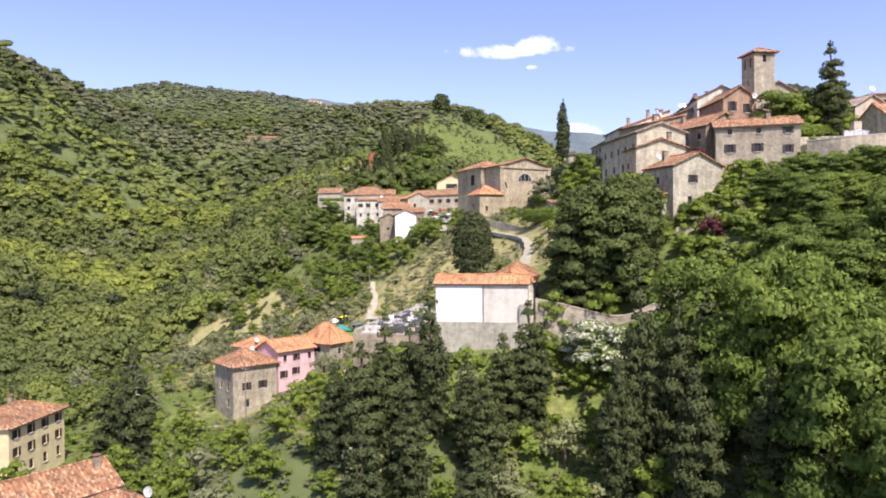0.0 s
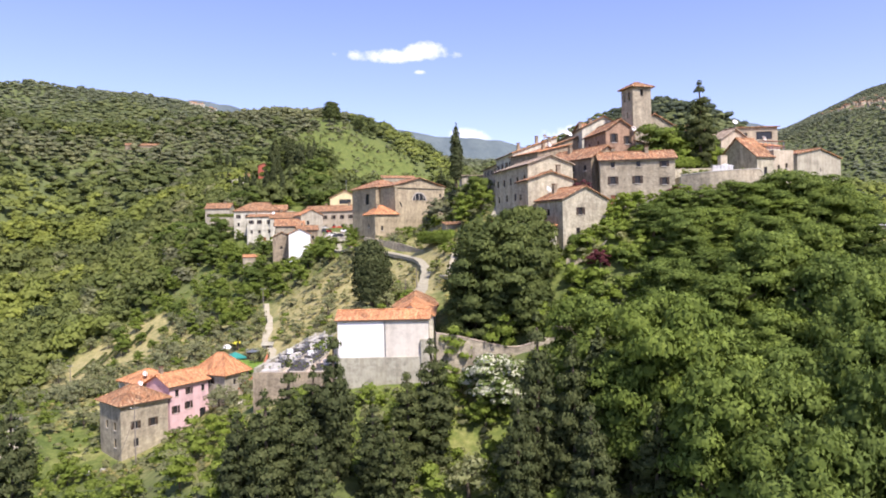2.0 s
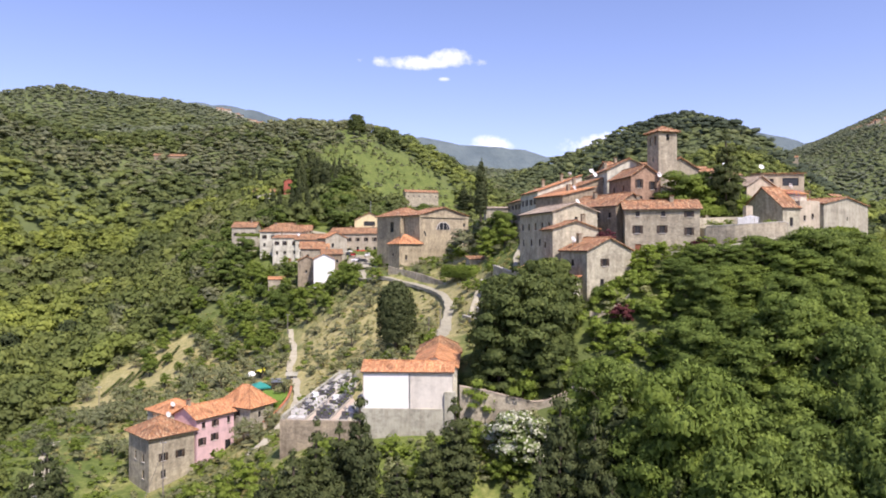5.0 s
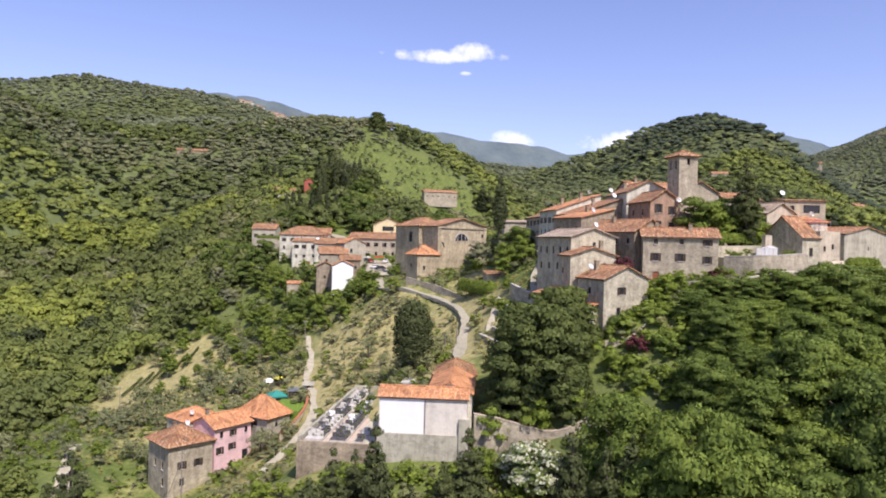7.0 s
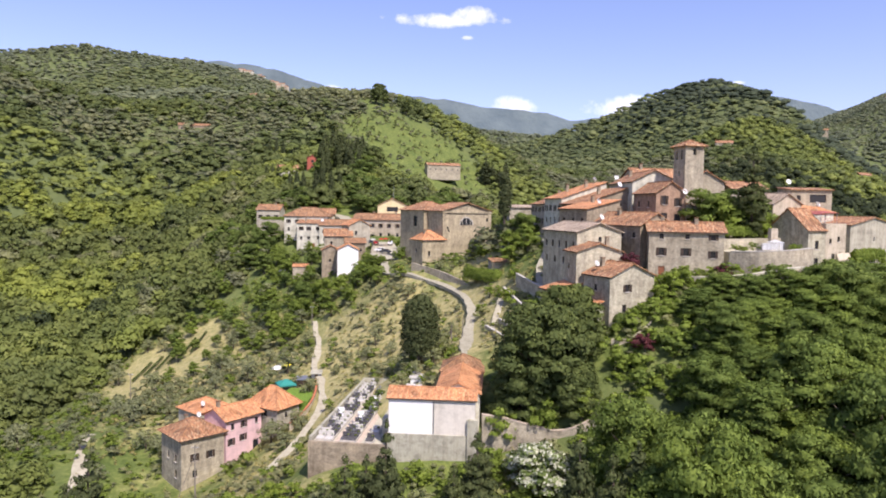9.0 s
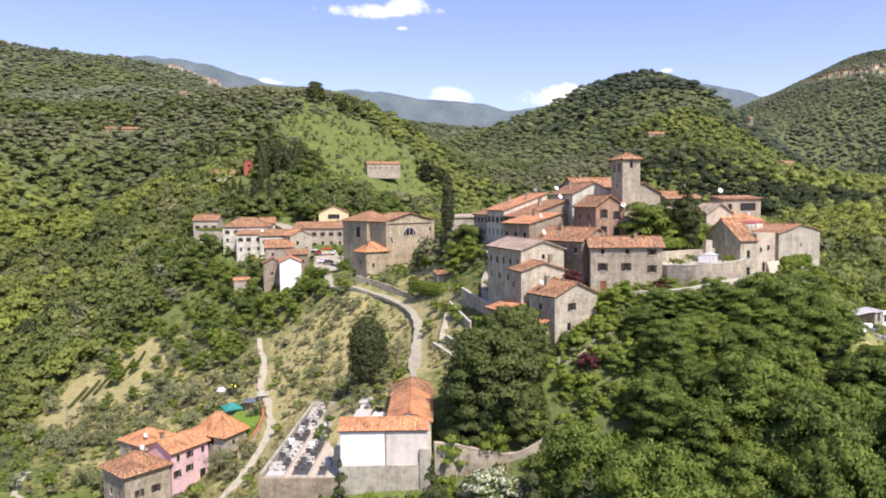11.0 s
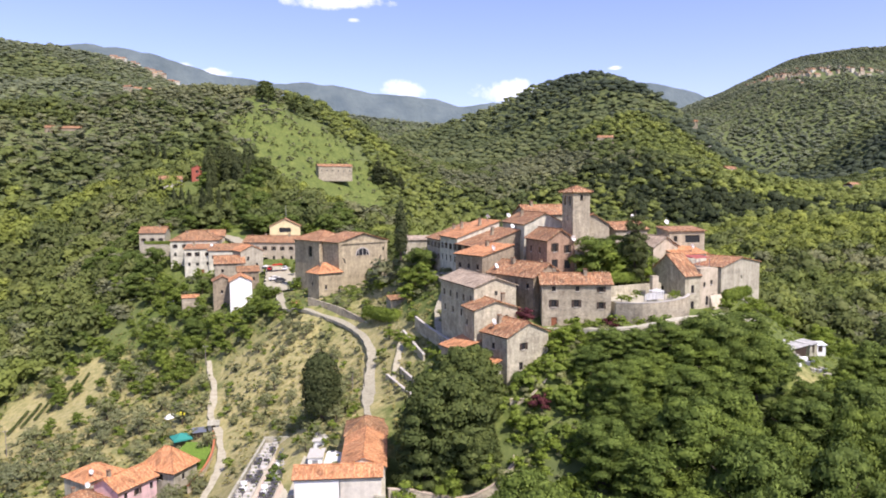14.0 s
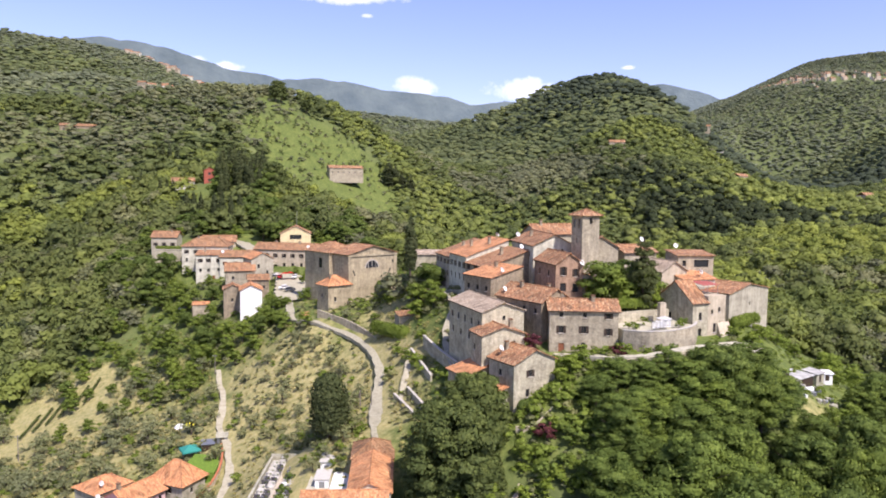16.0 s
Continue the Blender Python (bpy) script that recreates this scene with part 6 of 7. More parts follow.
for x, y, s in ((-9, 236, 0.7), (-6.5, 231, 0.65), (-9.5, 231, 0.7), (-4.0, 226.5, 0.6), (-28, 232, 0.95), (-31, 228, 0.8)):
    plant(FRESH[int(rng.integers(3))], x, y, s, group="garden trees below the village")
# trees that crowd the foot and the back of the village
for x, y in scatter(-72, -8, 222, 300, 6.2, lambda x, y: clear_of_houses(x, y, 2.4) and clear_of_roads(x, y, 3.0) and not (-24 < x < -7 and 232 < y < 262)):
    k = rng.random()
    if k < 0.5:
        plant(FRESH[int(rng.integers(3))], x, y, rng.uniform(0.45, 0.8), group="garden trees below the village")
    elif k < 0.62:
        plant(BROAD_LITE[int(rng.integers(3))], x, y, rng.uniform(0.36, 0.5), group="garden trees below the village")
for x, y in scatter(-80, 40, 300, 362, 8.0, lambda x, y: clear_of_houses(x, y, 3.0) and math.hypot(x + 14 + (y - 312) * 0.4, 0) > 6):
    plant((FRESH + BROAD_LITE)[int(rng.integers(6))], x, y, rng.uniform(0.5, 0.75), group="trees behind the village")
# young growth on the slope in front of the chapel
for x, y in scatter(-82, 40, 58, 104, 5.6, lambda x, y: in_view(x, y) and clear_of_houses(x, y, 2.5) and not (-14 < x < 14 and y > 100) and not (-62 < x < -53)):
    k = rng.random()
    if k < 0.8:
        plant((FRESH if k < 0.45 else OLIVE if k < 0.6 else BUSH_FRESH)[int(rng.integers(2))], x, y, rng.uniform(0.45, 0.85) if k < 0.45 else rng.uniform(0.8, 1.3), group="young growth below the chapel")
for x, y in ((59.5, 121), (61.5, 119.5), (63, 118.5), (57.5, 122), (65.5, 116.5), (55.5, 123.2), (68.5, 116)):
    plant(BUSH_FRESH[int(rng.integers(2))], x, y, rng.uniform(0.7, 1.0), z=62.3 if x > 60 else 61.2, group="bushes along the terrace path")
# gardens on the east slope
for x, y in scatter(92, 150, 100, 150, 7.5, lambda x, y: clear_of_houses(x, y, 2.0) and not (94 < x < 116 and 110 < y < 126)):
    k = rng.random()
    plant((FRESH if k < 0.6 else OLIVE)[int(rng.integers(3))], x, y, rng.uniform(0.3, 0.55) if x < 126 else rng.uniform(0.5, 0.8), group="trees on the east slope")


def soft_tree(sort):
    """Vertices, triangles and normals of one simpler tree for the joined woods, about 1 m wide and 1 m high: boughs of leaf sprays round uneven hearts."""
    lobes, k, size, heart, up = {"close": (13, 720, 0.042, 0.64, 0.35), "near": (11, 420, 0.050, 0.66, 0.4), "mid_near": (9, 230, 0.060, 0.72, 0.45), "mid": (5, 74, 0.070, 0.9, 0.5),
                                   "far": (3, 18, 0.085, 1.0, 0.8), "farther": (2, 8, 0.10, 1.15, 1.0), "shrub": (3, 84, 0.095, 0.70, 0.3)}[sort]
    V, T, N, n = [], [], [], 0
    spin = rng.uniform(0, math.tau)
    centres, reach = [np.array((0, 0, 0.62))], [0.26]
    for j in range(lobes - 1):
        f = j / max(lobes - 2, 1)
        a, out = spin + j * 2.4, (0.36 - 0.24 * f) * rng.uniform(0.8, 1.15)
        centres.append(np.array((math.cos(a) * out, math.sin(a) * out, 0.16 + 0.5 * f + rng.uniform(-0.05, 0.05))))
        reach.append(rng.uniform(0.17, 0.25) if lobes > 3 else rng.uniform(0.26, 0.36))
    iv, it = ICO1
    for c, r in zip(centres, reach):
        V.append(c + DOME * np.array((1, 1, 0.85)) * r * heart * rng.uniform(0.75, 1.15, (len(iv), 1)))
        T.append(it + n)
        N.append(iv + np.array((0, 0, up)))
        n += len(iv)
    pick = rng.integers(lobes, size=k)
    d = unit(k)
    d[:, 2] = np.abs(d[:, 2]) * 1.1 - 0.12
    at = np.array(centres)[pick] + d * (np.array(reach)[pick] * rng.uniform(0.92, 1.06, k))[:, None] * np.array((1, 1, 0.85))
    cv, ct, cn = cards(at, d + (at - np.array((0, 0, 0.5))) * 0.8 + np.array((0, 0, up)), size, 0.55, 0.65)
    return np.concatenate(V + [cv]), np.concatenate(T + [ct + n]), np.concatenate(N + [cn])


def woods(name, points, sizes, tall, sort, material, label, variants=8, category="woods"):
    """Many trees joined into one object."""
    kinds = [soft_tree(sort) for _ in range(variants)]
    V, T, N, n = [], [], [], 0
    zs = height(np.array([p[0] for p in points]), np.array([p[1] for p in points]))
    for (x, y), s, h, z in zip(points, sizes, tall, zs):
        v, t, nn = kinds[int(rng.integers(variants))]
        a = rng.uniform(0, math.tau)
        R = np.array(((math.cos(a), -math.sin(a), 0), (math.sin(a), math.cos(a), 0), (0, 0, 1)))
        V.append((v * np.array((s, s, h))) @ R.T + np.array((x, y, z - 0.1 * h)))
        N.append(nn @ R.T)
        T.append(t + n)
        n += len(v)
    return solid(name, raw_mesh(name, np.concatenate(V), np.concatenate(T), material, np.concatenate(N)), None, label, category, kind="stuff")


def belt(x0, x1, y0, y1, step, far0, far1, gap=3.0):
    return scatter(x0, x1, y0, y1, step, lambda x, y: far0 <= math.hypot(x, y) < far1 and in_view(x, y) and rng.random() > openness(x, y) * 1.0 and clear_of_houses(x, y, gap) and clear_of_roads(x, y, 4))


def sorts(points, scale, seed):
    """Splits points into patches of mixed wood, fresh wood, dark pine and pale groves."""
    out = {"mixed": [], "fresh": [], "pine": [], "pale": []}
    for x, y in points:
        v = noise.noise((x * scale, y * scale, seed)) + rng.uniform(-0.22, 0.22)
        w = noise.noise((x * scale * 0.6, y * scale * 0.6, seed + 9)) + rng.uniform(-0.15, 0.15)
        far_out = math.hypot(x, y)
        if math.hypot((x - 672) / 60, (y - 1285) / 54) < 1:
            v, w = -1.0, -1.0                                   # the pale green cap of the hill
        elif math.hypot((x - 745) / 310, (y - 1340) / 320) < 1:
            w += 0.42                                           # its dark pinewood
        elif x < 20 and far_out > 640:
            v, w = v + 0.36, w - 0.1                            # olive groves on the upper slopes
        elif x < -100 and y < 330:
            v, w = abs(v) * 0.3, w + 0.5                        # deep shade of the gully, put in as dark pine foliage
        elif x < -60 and y < 600:
            v -= 0.12                                           # young leaves in the gully
        elif 90 < x < 420 and y < 460:
            v, w = v + rng.uniform(-0.4, 0.35), w - 0.4     # willows and scrub below the east slope
        out["pine" if w > 0.34 else "pale" if v > 0.24 else "fresh" if v < -0.12 else "mixed"].append((x, y))
    return out


NAMES = {"mixed": (LEAF_WOODS, "mixed green broadleaf trees"), "fresh": (LEAF_SPRING, "fresh yellow-green trees"), "pine": (LEAF_PINE, "dark pines and oaks"), "pale": (LEAF_GROVE, "pale olive groves and willows")}
def vines_here(x, y):
    return -90 < x < -58 and 226 < y < 262


close_pts = [p for p in belt(-160, 34, 96, 235, 7.4, 90, 225) if not (p[0] > -72 and p[1] < 152) and not vines_here(*p)]
near_pts = [p for p in belt(-230, 260, 118, 345, 7.2, 225, 340) if not vines_here(*p)] + [p for p in belt(34, 260, 128, 235, 7.8, 60, 225)]
mid_near_pts = belt(-420, 560, 200, 560, 8.2, 340, 540)
mid_pts = belt(-620, 900, 300, 1000, 9.6, 540, 1000)
far_pts = belt(-1500, 2500, 500, 2700, 16.0, 1000, 2100)
FAR_VILLAGES = [(2150, 2640, 34, 46, 60), (2230, 2480, 30, 60, 50), (2400, 2380, 20, 90, 40), (-262, 2080, 26, 60, 36)]


def in_far_village(x, y):
    return any(math.hypot((x - cx) / (rx * 1.2), (y - cy + ry * 0.6) / (ry * 1.6)) < 1 for cx, cy, n, rx, ry in FAR_VILLAGES)


farther = scatter(1300, 3700, 1200, 3500, 17.5, lambda x, y: math.hypot(x, y) >= 2100 and in_view(x, y, -39, 54) and not in_far_village(x, y)) + scatter(-1900, 1300, 1500, 3000, 21.0, lambda x, y: math.hypot(x, y) >= 2100 and in_view(x, y) and not in_far_village(x, y))
for pts, sort, lo, hi, scale, where in ((close_pts, "close", 8.5, 15, 0.016, "in the gully"), (near_pts, "near", 10, 17, 0.016, "on the slopes of the gully"), (mid_near_pts, "mid_near", 9.5, 18, 0.011, "above the gully"), (mid_pts, "mid", 10.5, 19, 0.008, "on the hillsides"), (far_pts, "far", 15, 27, 0.0035, "on the distant ridges"), (farther, "farther", 19, 32, 0.002, "on the farthest slopes")):
    for key, group in sorts(pts, scale, 3.7).items():
        if not group:
            continue
        s = lo + (hi - lo) * rng.beta(1.3, 1.8, len(group)) * 1.25 * (0.8 if key == "pale" else 1.0)
        # beyond 1 km the haze-tinted leaf materials take over
        woods("woods_" + key, group, s, s * rng.uniform(0.72, 1.05, len(group)) * (0.8 if key == "pale" else 1.2 if key == "pine" else 1.0) * (0.5 if sort == "farther" else 0.72 if sort == "far" else 0.95 if sort == "mid" else 1.0), sort, LEAF_HAZE_FAR if sort == "farther" or (sort == "far" and key == "pale") else (LEAF_HAZE_PINE if key == "pine" else LEAF_HAZE_WOODS) if sort == "far" else NAMES[key][0], NAMES[key][1] + " " + where)
grove = scatter(-34, 130, 390, 800, 7.4, lambda x, y: openness(x, y) > 0.5 and clear_of_houses(x, y, 3) and noise.noise((x * 0.03, y * 0.03, 5)) + rng.uniform(-0.5, 0.5) > -0.12)
s = 2.6 + 6.5 * rng.beta(1.1, 2.2, len(grove))
woods("olive_grove", grove[::2], s[::2], s[::2] * 0.8, "mid", LEAF_GROVE, "olive trees dotted over the open hill")
woods("hill_scrub", grove[1::2], s[1::2], s[1::2] * 0.85, "mid", LEAF_WOODS, "green bushes and small trees over the open hill")

# undergrowth on the open slopes
under = scatter(-100, 62, 58, 300, 2.15, lambda x, y: openness(x, y) > 0.4 and in_view(x, y) and clear_of_houses(x, y, 1.0) and clear_of_roads(x, y, 2.2) and not (-16 < x < 4 and 104 < y < 146) and not (-14 < x < 12 and 236 < y < 300) and not vines_here(x, y))
fresh, grey, straw = [], [], []
for x, y in under:
    d = float(dryness(np.array(x), np.array(y))) + noise.noise((x * 0.05, y * 0.05, 2)) * 0.5
    k = rng.random()
    if d > 0.45:
        (straw if k < 0.62 else grey if k < 0.84 else fresh).append((x, y)) if k < 0.97 else None
    elif k < (0.62 if x < -36 else 0.8):
        (fresh if k < 0.34 else grey if k < 0.48 or x > -36 else straw).append((x, y))
for name, pts, mat, lo, hi, label in (("undergrowth_green", fresh, LEAF_FRESH, 1.2, 5.2, "fresh green scrub and brambles"), ("undergrowth_grey", grey, LEAF_GROVE, 1.2, 4.8, "grey-green scrub and young olives"), ("undergrowth_straw", straw, STRAW, 0.7, 2.2, "dry straw-coloured grass tufts")):
    s = lo + (hi - lo) * rng.beta(1.0, 2.6, len(pts))
    woods(name, pts, s, s * rng.uniform(0.6, 1.0, len(pts)), "shrub", mat, label, category="undergrowth")
brush = scatter(36, 104, 58, 117, 2.9, lambda x, y: clear_of_houses(x, y, 1.5) and math.hypot(x - 26, y - 110) > 12 and not (93 < x and 108 < y))
s = rng.uniform(2.2, 5.0, len(brush))
low, high = [p for p in brush if p[0] < 60 and p[1] > 88], [p for p in brush if not (p[0] < 60 and p[1] > 88)]
woods("undergrowth_bank", high, s[:len(high)], s[:len(high)] * 0.8, "shrub", LEAF_BROAD, "shady brambles and saplings under the bank trees", category="undergrowth")
woods("undergrowth_garden", low, s[:len(low)], s[:len(low)] * 0.8, "shrub", LEAF_FRESH, "bright green scrub below the grey house", category="undergrowth")
front = scatter(-72, 46, 58, 105, 2.5, lambda x, y: in_view(x, y) and clear_of_houses(x, y, 1.2) and not (-61 < x < -55) and not (-14 < x < 13 and y > 102.5))
s = 0.8 + 2.4 * rng.beta(1.0, 2.2, len(front))
woods("undergrowth_front", front[::2], s[::2], s[::2] * 0.8, "shrub", LEAF_FRESH, "fresh green brambles on the slope below the chapel", category="undergrowth")
woods("undergrowth_front_grey", front[1::2], s[1::2], s[1::2] * 0.7, "shrub", LEAF_GROVE, "grey-green scrub on the slope below the chapel", category="undergrowth")
weeds = scatter(86, 150, 100, 160, 2.4, lambda x, y: clear_of_houses(x, y, 1.0))
s = rng.uniform(0.8, 2.2, len(weeds))
woods("undergrowth_east", weeds, s, s * 0.6, "shrub", LEAF_FRESH, "long grass and brambles on the east slope", category="undergrowth")


# far ridge, blue because distance haze is painted into its base colour
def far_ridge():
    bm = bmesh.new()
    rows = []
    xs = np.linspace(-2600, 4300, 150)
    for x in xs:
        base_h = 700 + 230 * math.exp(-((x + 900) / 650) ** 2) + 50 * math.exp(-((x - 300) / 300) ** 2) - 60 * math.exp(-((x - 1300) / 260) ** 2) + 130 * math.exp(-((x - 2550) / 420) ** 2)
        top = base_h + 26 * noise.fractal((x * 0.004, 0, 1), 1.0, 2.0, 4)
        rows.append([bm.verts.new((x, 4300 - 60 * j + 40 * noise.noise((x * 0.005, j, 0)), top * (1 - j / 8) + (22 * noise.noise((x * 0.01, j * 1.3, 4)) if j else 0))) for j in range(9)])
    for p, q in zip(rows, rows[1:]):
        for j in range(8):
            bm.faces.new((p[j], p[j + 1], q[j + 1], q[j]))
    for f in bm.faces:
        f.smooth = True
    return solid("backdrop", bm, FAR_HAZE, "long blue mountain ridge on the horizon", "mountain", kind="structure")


far_ridge()

# ---- walls, cemetery, lanes and loose things ----


def wall_run(name, line, thick, deep, material, label, cap=None):
    """A free-standing or retaining wall along x, y, top-z points, deep metres down, with an optional coping."""
    thing = root(name, pose(line[0][0], line[0][1], line[0][2]), label, "wall", kind="structure")
    o = Vector(line[0])
    for sort, out, z0, z1, mat in (("wall_body", 0.0, -deep, 0.0, material), ("coping", 0.07, 0.004, 0.14, cap)):
        if mat is None:
            continue
        bm = bmesh.new()
        rows = []
        for k, p in enumerate(line):
            a, b = Vector(line[max(k - 1, 0)]), Vector(line[min(k + 1, len(line) - 1)])
            d = (b - a)
            n = Vector((-d.y, d.x, 0)).normalized() * (thick / 2 + out)
            q = Vector(p) - o
            rows.append([bm.verts.new(q + n + Vector((0, 0, z0))), bm.verts.new(q + n + Vector((0, 0, z1))), bm.verts.new(q - n + Vector((0, 0, z1))), bm.verts.new(q - n + Vector((0, 0, z0)))])
        for p, q in zip(rows, rows[1:]):
            for k in range(4):
                bm.faces.new((p[k], p[(k + 1) % 4], q[(k + 1) % 4], q[k]))
        bm.faces.new(rows[0][::-1])
        bm.faces.new(rows[-1])
        bmesh.ops.recalc_face_normals(bm, faces=bm.faces[:])
        part(sort, bm, mat, thing)
    return thing


def smooth_line(pts, n=4):
    """A rounder version of a line of x, y, z points."""
    pts = [Vector(p) for p in pts]
    out = []
    for k in range(len(pts) - 1):
        p0, p1, p2, p3 = pts[max(k - 1, 0)], pts[k], pts[k + 1], pts[min(k + 2, len(pts) - 1)]
        for j in range(n):
            t = j / n
            out.append(tuple(0.5 * ((2 * p1) + (p2 - p0) * t + (2 * p0 - 5 * p1 + 4 * p2 - p3) * t * t + (3 * p1 - p0 - 3 * p2 + p3) * t ** 3)))
    out.append(tuple(pts[-1]))
    return out


# the terrace of graves beside the chapel, in its own axes
CEM = pose(-13.6, 109.6, 35.0, 0, 0, -12)


def cemetery_terrace():
    bm = bmesh.new()
    box(bm, 0, 0, -6.5, 12.4, 39.0, 0.0)
    part_of = root("cemetery_terrace", CEM, "walled terrace of pale gravel holding the graves", "terrace", kind="structure")
    part("terrace", bm, PAVING, part_of)
    for x0, y0, x1, y1, z0, z1, mat in ((-0.5, -0.55, 12.4, -0.004, -7.0, 0.35, STONE_DARK), (-0.5, -0.004, -0.004, 39.0, -6.5, 1.0, CONCRETE), (-0.5, 39.004, 10.6, 39.5, -4.0, 1.3, CONCRETE)):
        bm = bmesh.new()
        box(bm, x0, y0, z0, x1, y1, z1)
        part("boundary_wall", bm, mat, part_of, "weathered boundary wall")
    for x0, x1 in ((3.5, 4.3), (7.2, 8.0)):
        bm = bmesh.new()
        box(bm, x0, 0.4, 0.004, x1, 32.0, 0.07)
        part("path", bm, PATH_STONE, part_of, "pinkish stone path")
    return part_of


PAVING = plain("pale_gravel", (0.47, 0.435, 0.33), 0.95, 0.0, 0.25, 1.2)
PATH_STONE = plain("pinkish_stone", (0.52, 0.42, 0.33), 0.9, 0.0, 0.2, 1.5)
cemetery_terrace()


def tomb(label, stone, head, cross):
    thing = root("tomb", pose(0, 0, 0), label, "tomb", "graves on the terrace")
    bm = bmesh.new()
    box(bm, -0.62, -1.1, -0.1, 0.62, 1.1, 0.32)
    part("plinth", bm, TRIM, thing)
    bm = bmesh.new()
    box(bm, -0.55, -1.02, 0.324, 0.55, 1.0, 0.5)
    bmesh.ops.bevel(bm, geom=bm.edges[:], offset=0.04, segments=1, affect="EDGES")
    part("slab", bm, stone, thing)
    bm = bmesh.new()
    box(bm, -0.5, 0.78, 0.504, 0.5, 0.98, 0.5 + head)
    bmesh.ops.bevel(bm, geom=bm.edges[:], offset=0.06, segments=1, affect="EDGES")
    part("headstone", bm, stone, thing)
    if cross:
        bm = bmesh.new()
        box(bm, -0.06, 0.82, 0.5 + head - 0.004, 0.06, 0.94, 1.3 + head)
        box(bm, -0.3, 0.825, 0.9 + head, 0.3, 0.935, 1.02 + head)
        part("cross", bm, METAL if stone is GRANITE else MARBLE, thing)
    bm = bmesh.new()
    rod(bm, (0.32, 0.55, 0.504), (0.32, 0.55, 0.68), 0.09, 0.12)
    vase = part("vase", bm, METAL, thing)
    v, tris, nn = crown([(0.32, 0.55, 0.8, 0.16, 0.16, 0.14)], 500, 0.06)
    part("bouquet", raw_mesh("bouquet", v, tris, random.choice((LEAF_WHITE, LEAF_FRESH, LEAF_BROAD)), nn), None, vase)
    return thing


TOMBS = [tomb("pale marble tomb with a low headstone", MARBLE, 0.6, False), tomb("dark granite tomb with a cross", GRANITE, 0.7, True), tomb("pale marble tomb with a cross", MARBLE, 0.8, True), tomb("white marble family tomb", WHITE, 1.1, False)]
made = set()
for row_x, count, y0, step in ((1.0, 17, 1.8, 2.1), (2.5, 17, 1.6, 2.1), (5.1, 15, 1.9, 2.15), (6.4, 15, 1.9, 2.15), (9.3, 3, 1.8, 2.3)):
    for k in range(count):
        if rng.random() < 0.08:
            continue
        i = int(rng.choice(4, p=(0.34, 0.42, 0.2, 0.04)))
        m = CEM @ pose(row_x, y0 + k * step, 0.02, 0, 0, rng.uniform(-2, 2)) @ Matrix.Diagonal((1.2, 0.92, rng.uniform(0.8, 1.1), 1))
        if i in made:
            copy_thing(TOMBS[i], pose(0, 0, 0)).matrix_basis = m
        else:
            made.add(i)
            TOMBS[i].matrix_basis = m


def family_chapel(x, y, w, d, h, label, z=2.9):
    thing = root("family_tomb", CEM @ pose(x, y, z), label, "tomb")
    bm = bmesh.new()
    box(bm, 0, 0, 0, w, d, h)
    part("wall", bm, WHITE, thing)
    bm = bmesh.new()
    box(bm, -0.2, -0.2, h + 0.004, w + 0.2, d + 0.2, h + 0.22)
    part("roof_slab", bm, MARBLE, thing)
    bm = bmesh.new()
    box(bm, w * 0.3, -0.06, 0.05, w * 0.7, -0.004, h * 0.75)
    part("door", bm, METAL, thing)


MARBLE_WHITE = plain("white_marble", (0.74, 0.72, 0.67), 0.5, 0.0, 0.12, 1.2)
family_chapel(12.2, 18.0, 2.6, 4.4, 1.6, "white marble family tomb behind the chapel")
family_chapel(12.3, 24.5, 2.5, 5.0, 2.4, "small white marble tomb behind the chapel")
family_chapel(8.0, 35.4, 3.0, 2.4, 2.4, "pale stone tomb at the end of the graves", 0.0)
bm = bmesh.new()
box(bm, 10.6, 5.6, -6.0, 15.4, 37.5, 2.9)
part("upper_terrace", bm, PAVING, next(o for o in bpy.data.objects if o.name == "cemetery_terrace"))
bm = bmesh.new()
box(bm, 15.404, 8.5, -6.0, 19.8, 38.0, 4.5)
part("marble_terrace", bm, MARBLE_WHITE, next(o for o in bpy.data.objects if o.name == "cemetery_terrace"), "white marble walk along the nave")
plant(BUSH[0], -4.2, 125.4, 0.8, 70, z=35.0, label="clipped green bush among the graves")
plant(BUSH[0], -3.5, 128.8, 0.85, 0, z=35.0, label="clipped green bush among the graves")
plant(BUSH[1], -2.2, 134.6, 0.8, 30, z=35.0, label="clipped green bush among the graves")
bm = bmesh.new()
box(bm, -0.35, -0.35, 0, 0.35, 0.35, 4.2)
box(bm, -0.45, -0.45, 4.204, 0.45, 0.45, 4.5)
solid("gate_pillar", bm, STONE_DARK, "brick gate pillar behind the chapel", "pillar", at=pose(9.4, 141.5, 39.6))

# walls and lanes
wall_run("path_wall", smooth_line([(13.6, 103.8, 41.0), (17.5, 104.2, 40.2), (21.5, 103.6, 39.2), (26, 103.2, 38.4), (29.5, 102.4, 39.6), (32.5, 102.4, 41.4), (35.5, 104.5, 43.2), (37.0, 108.0, 45.6)]), 0.6, 6.0, STONE, "curving rough retaining wall below the great oak", PATH_STONE)
wall_run("road_wall", smooth_line([(24.0, 168, 49.6), (24.2, 180, 51.4), (21.8, 192, 53.0), (17.2, 202, 54.8), (11.5, 210, 56.0), (8.0, 214, 56.8)]), 0.5, 4.0, STONE, "rough stone wall along the upper side of the road")
wall_run("bank_wall", [(21.6, 151, 47.4), (22.6, 141, 47.6), (23.4, 132.5, 47.8)], 0.5, 4.0, STONE_GREY, "stone terrace wall beside the steps", TRIM)
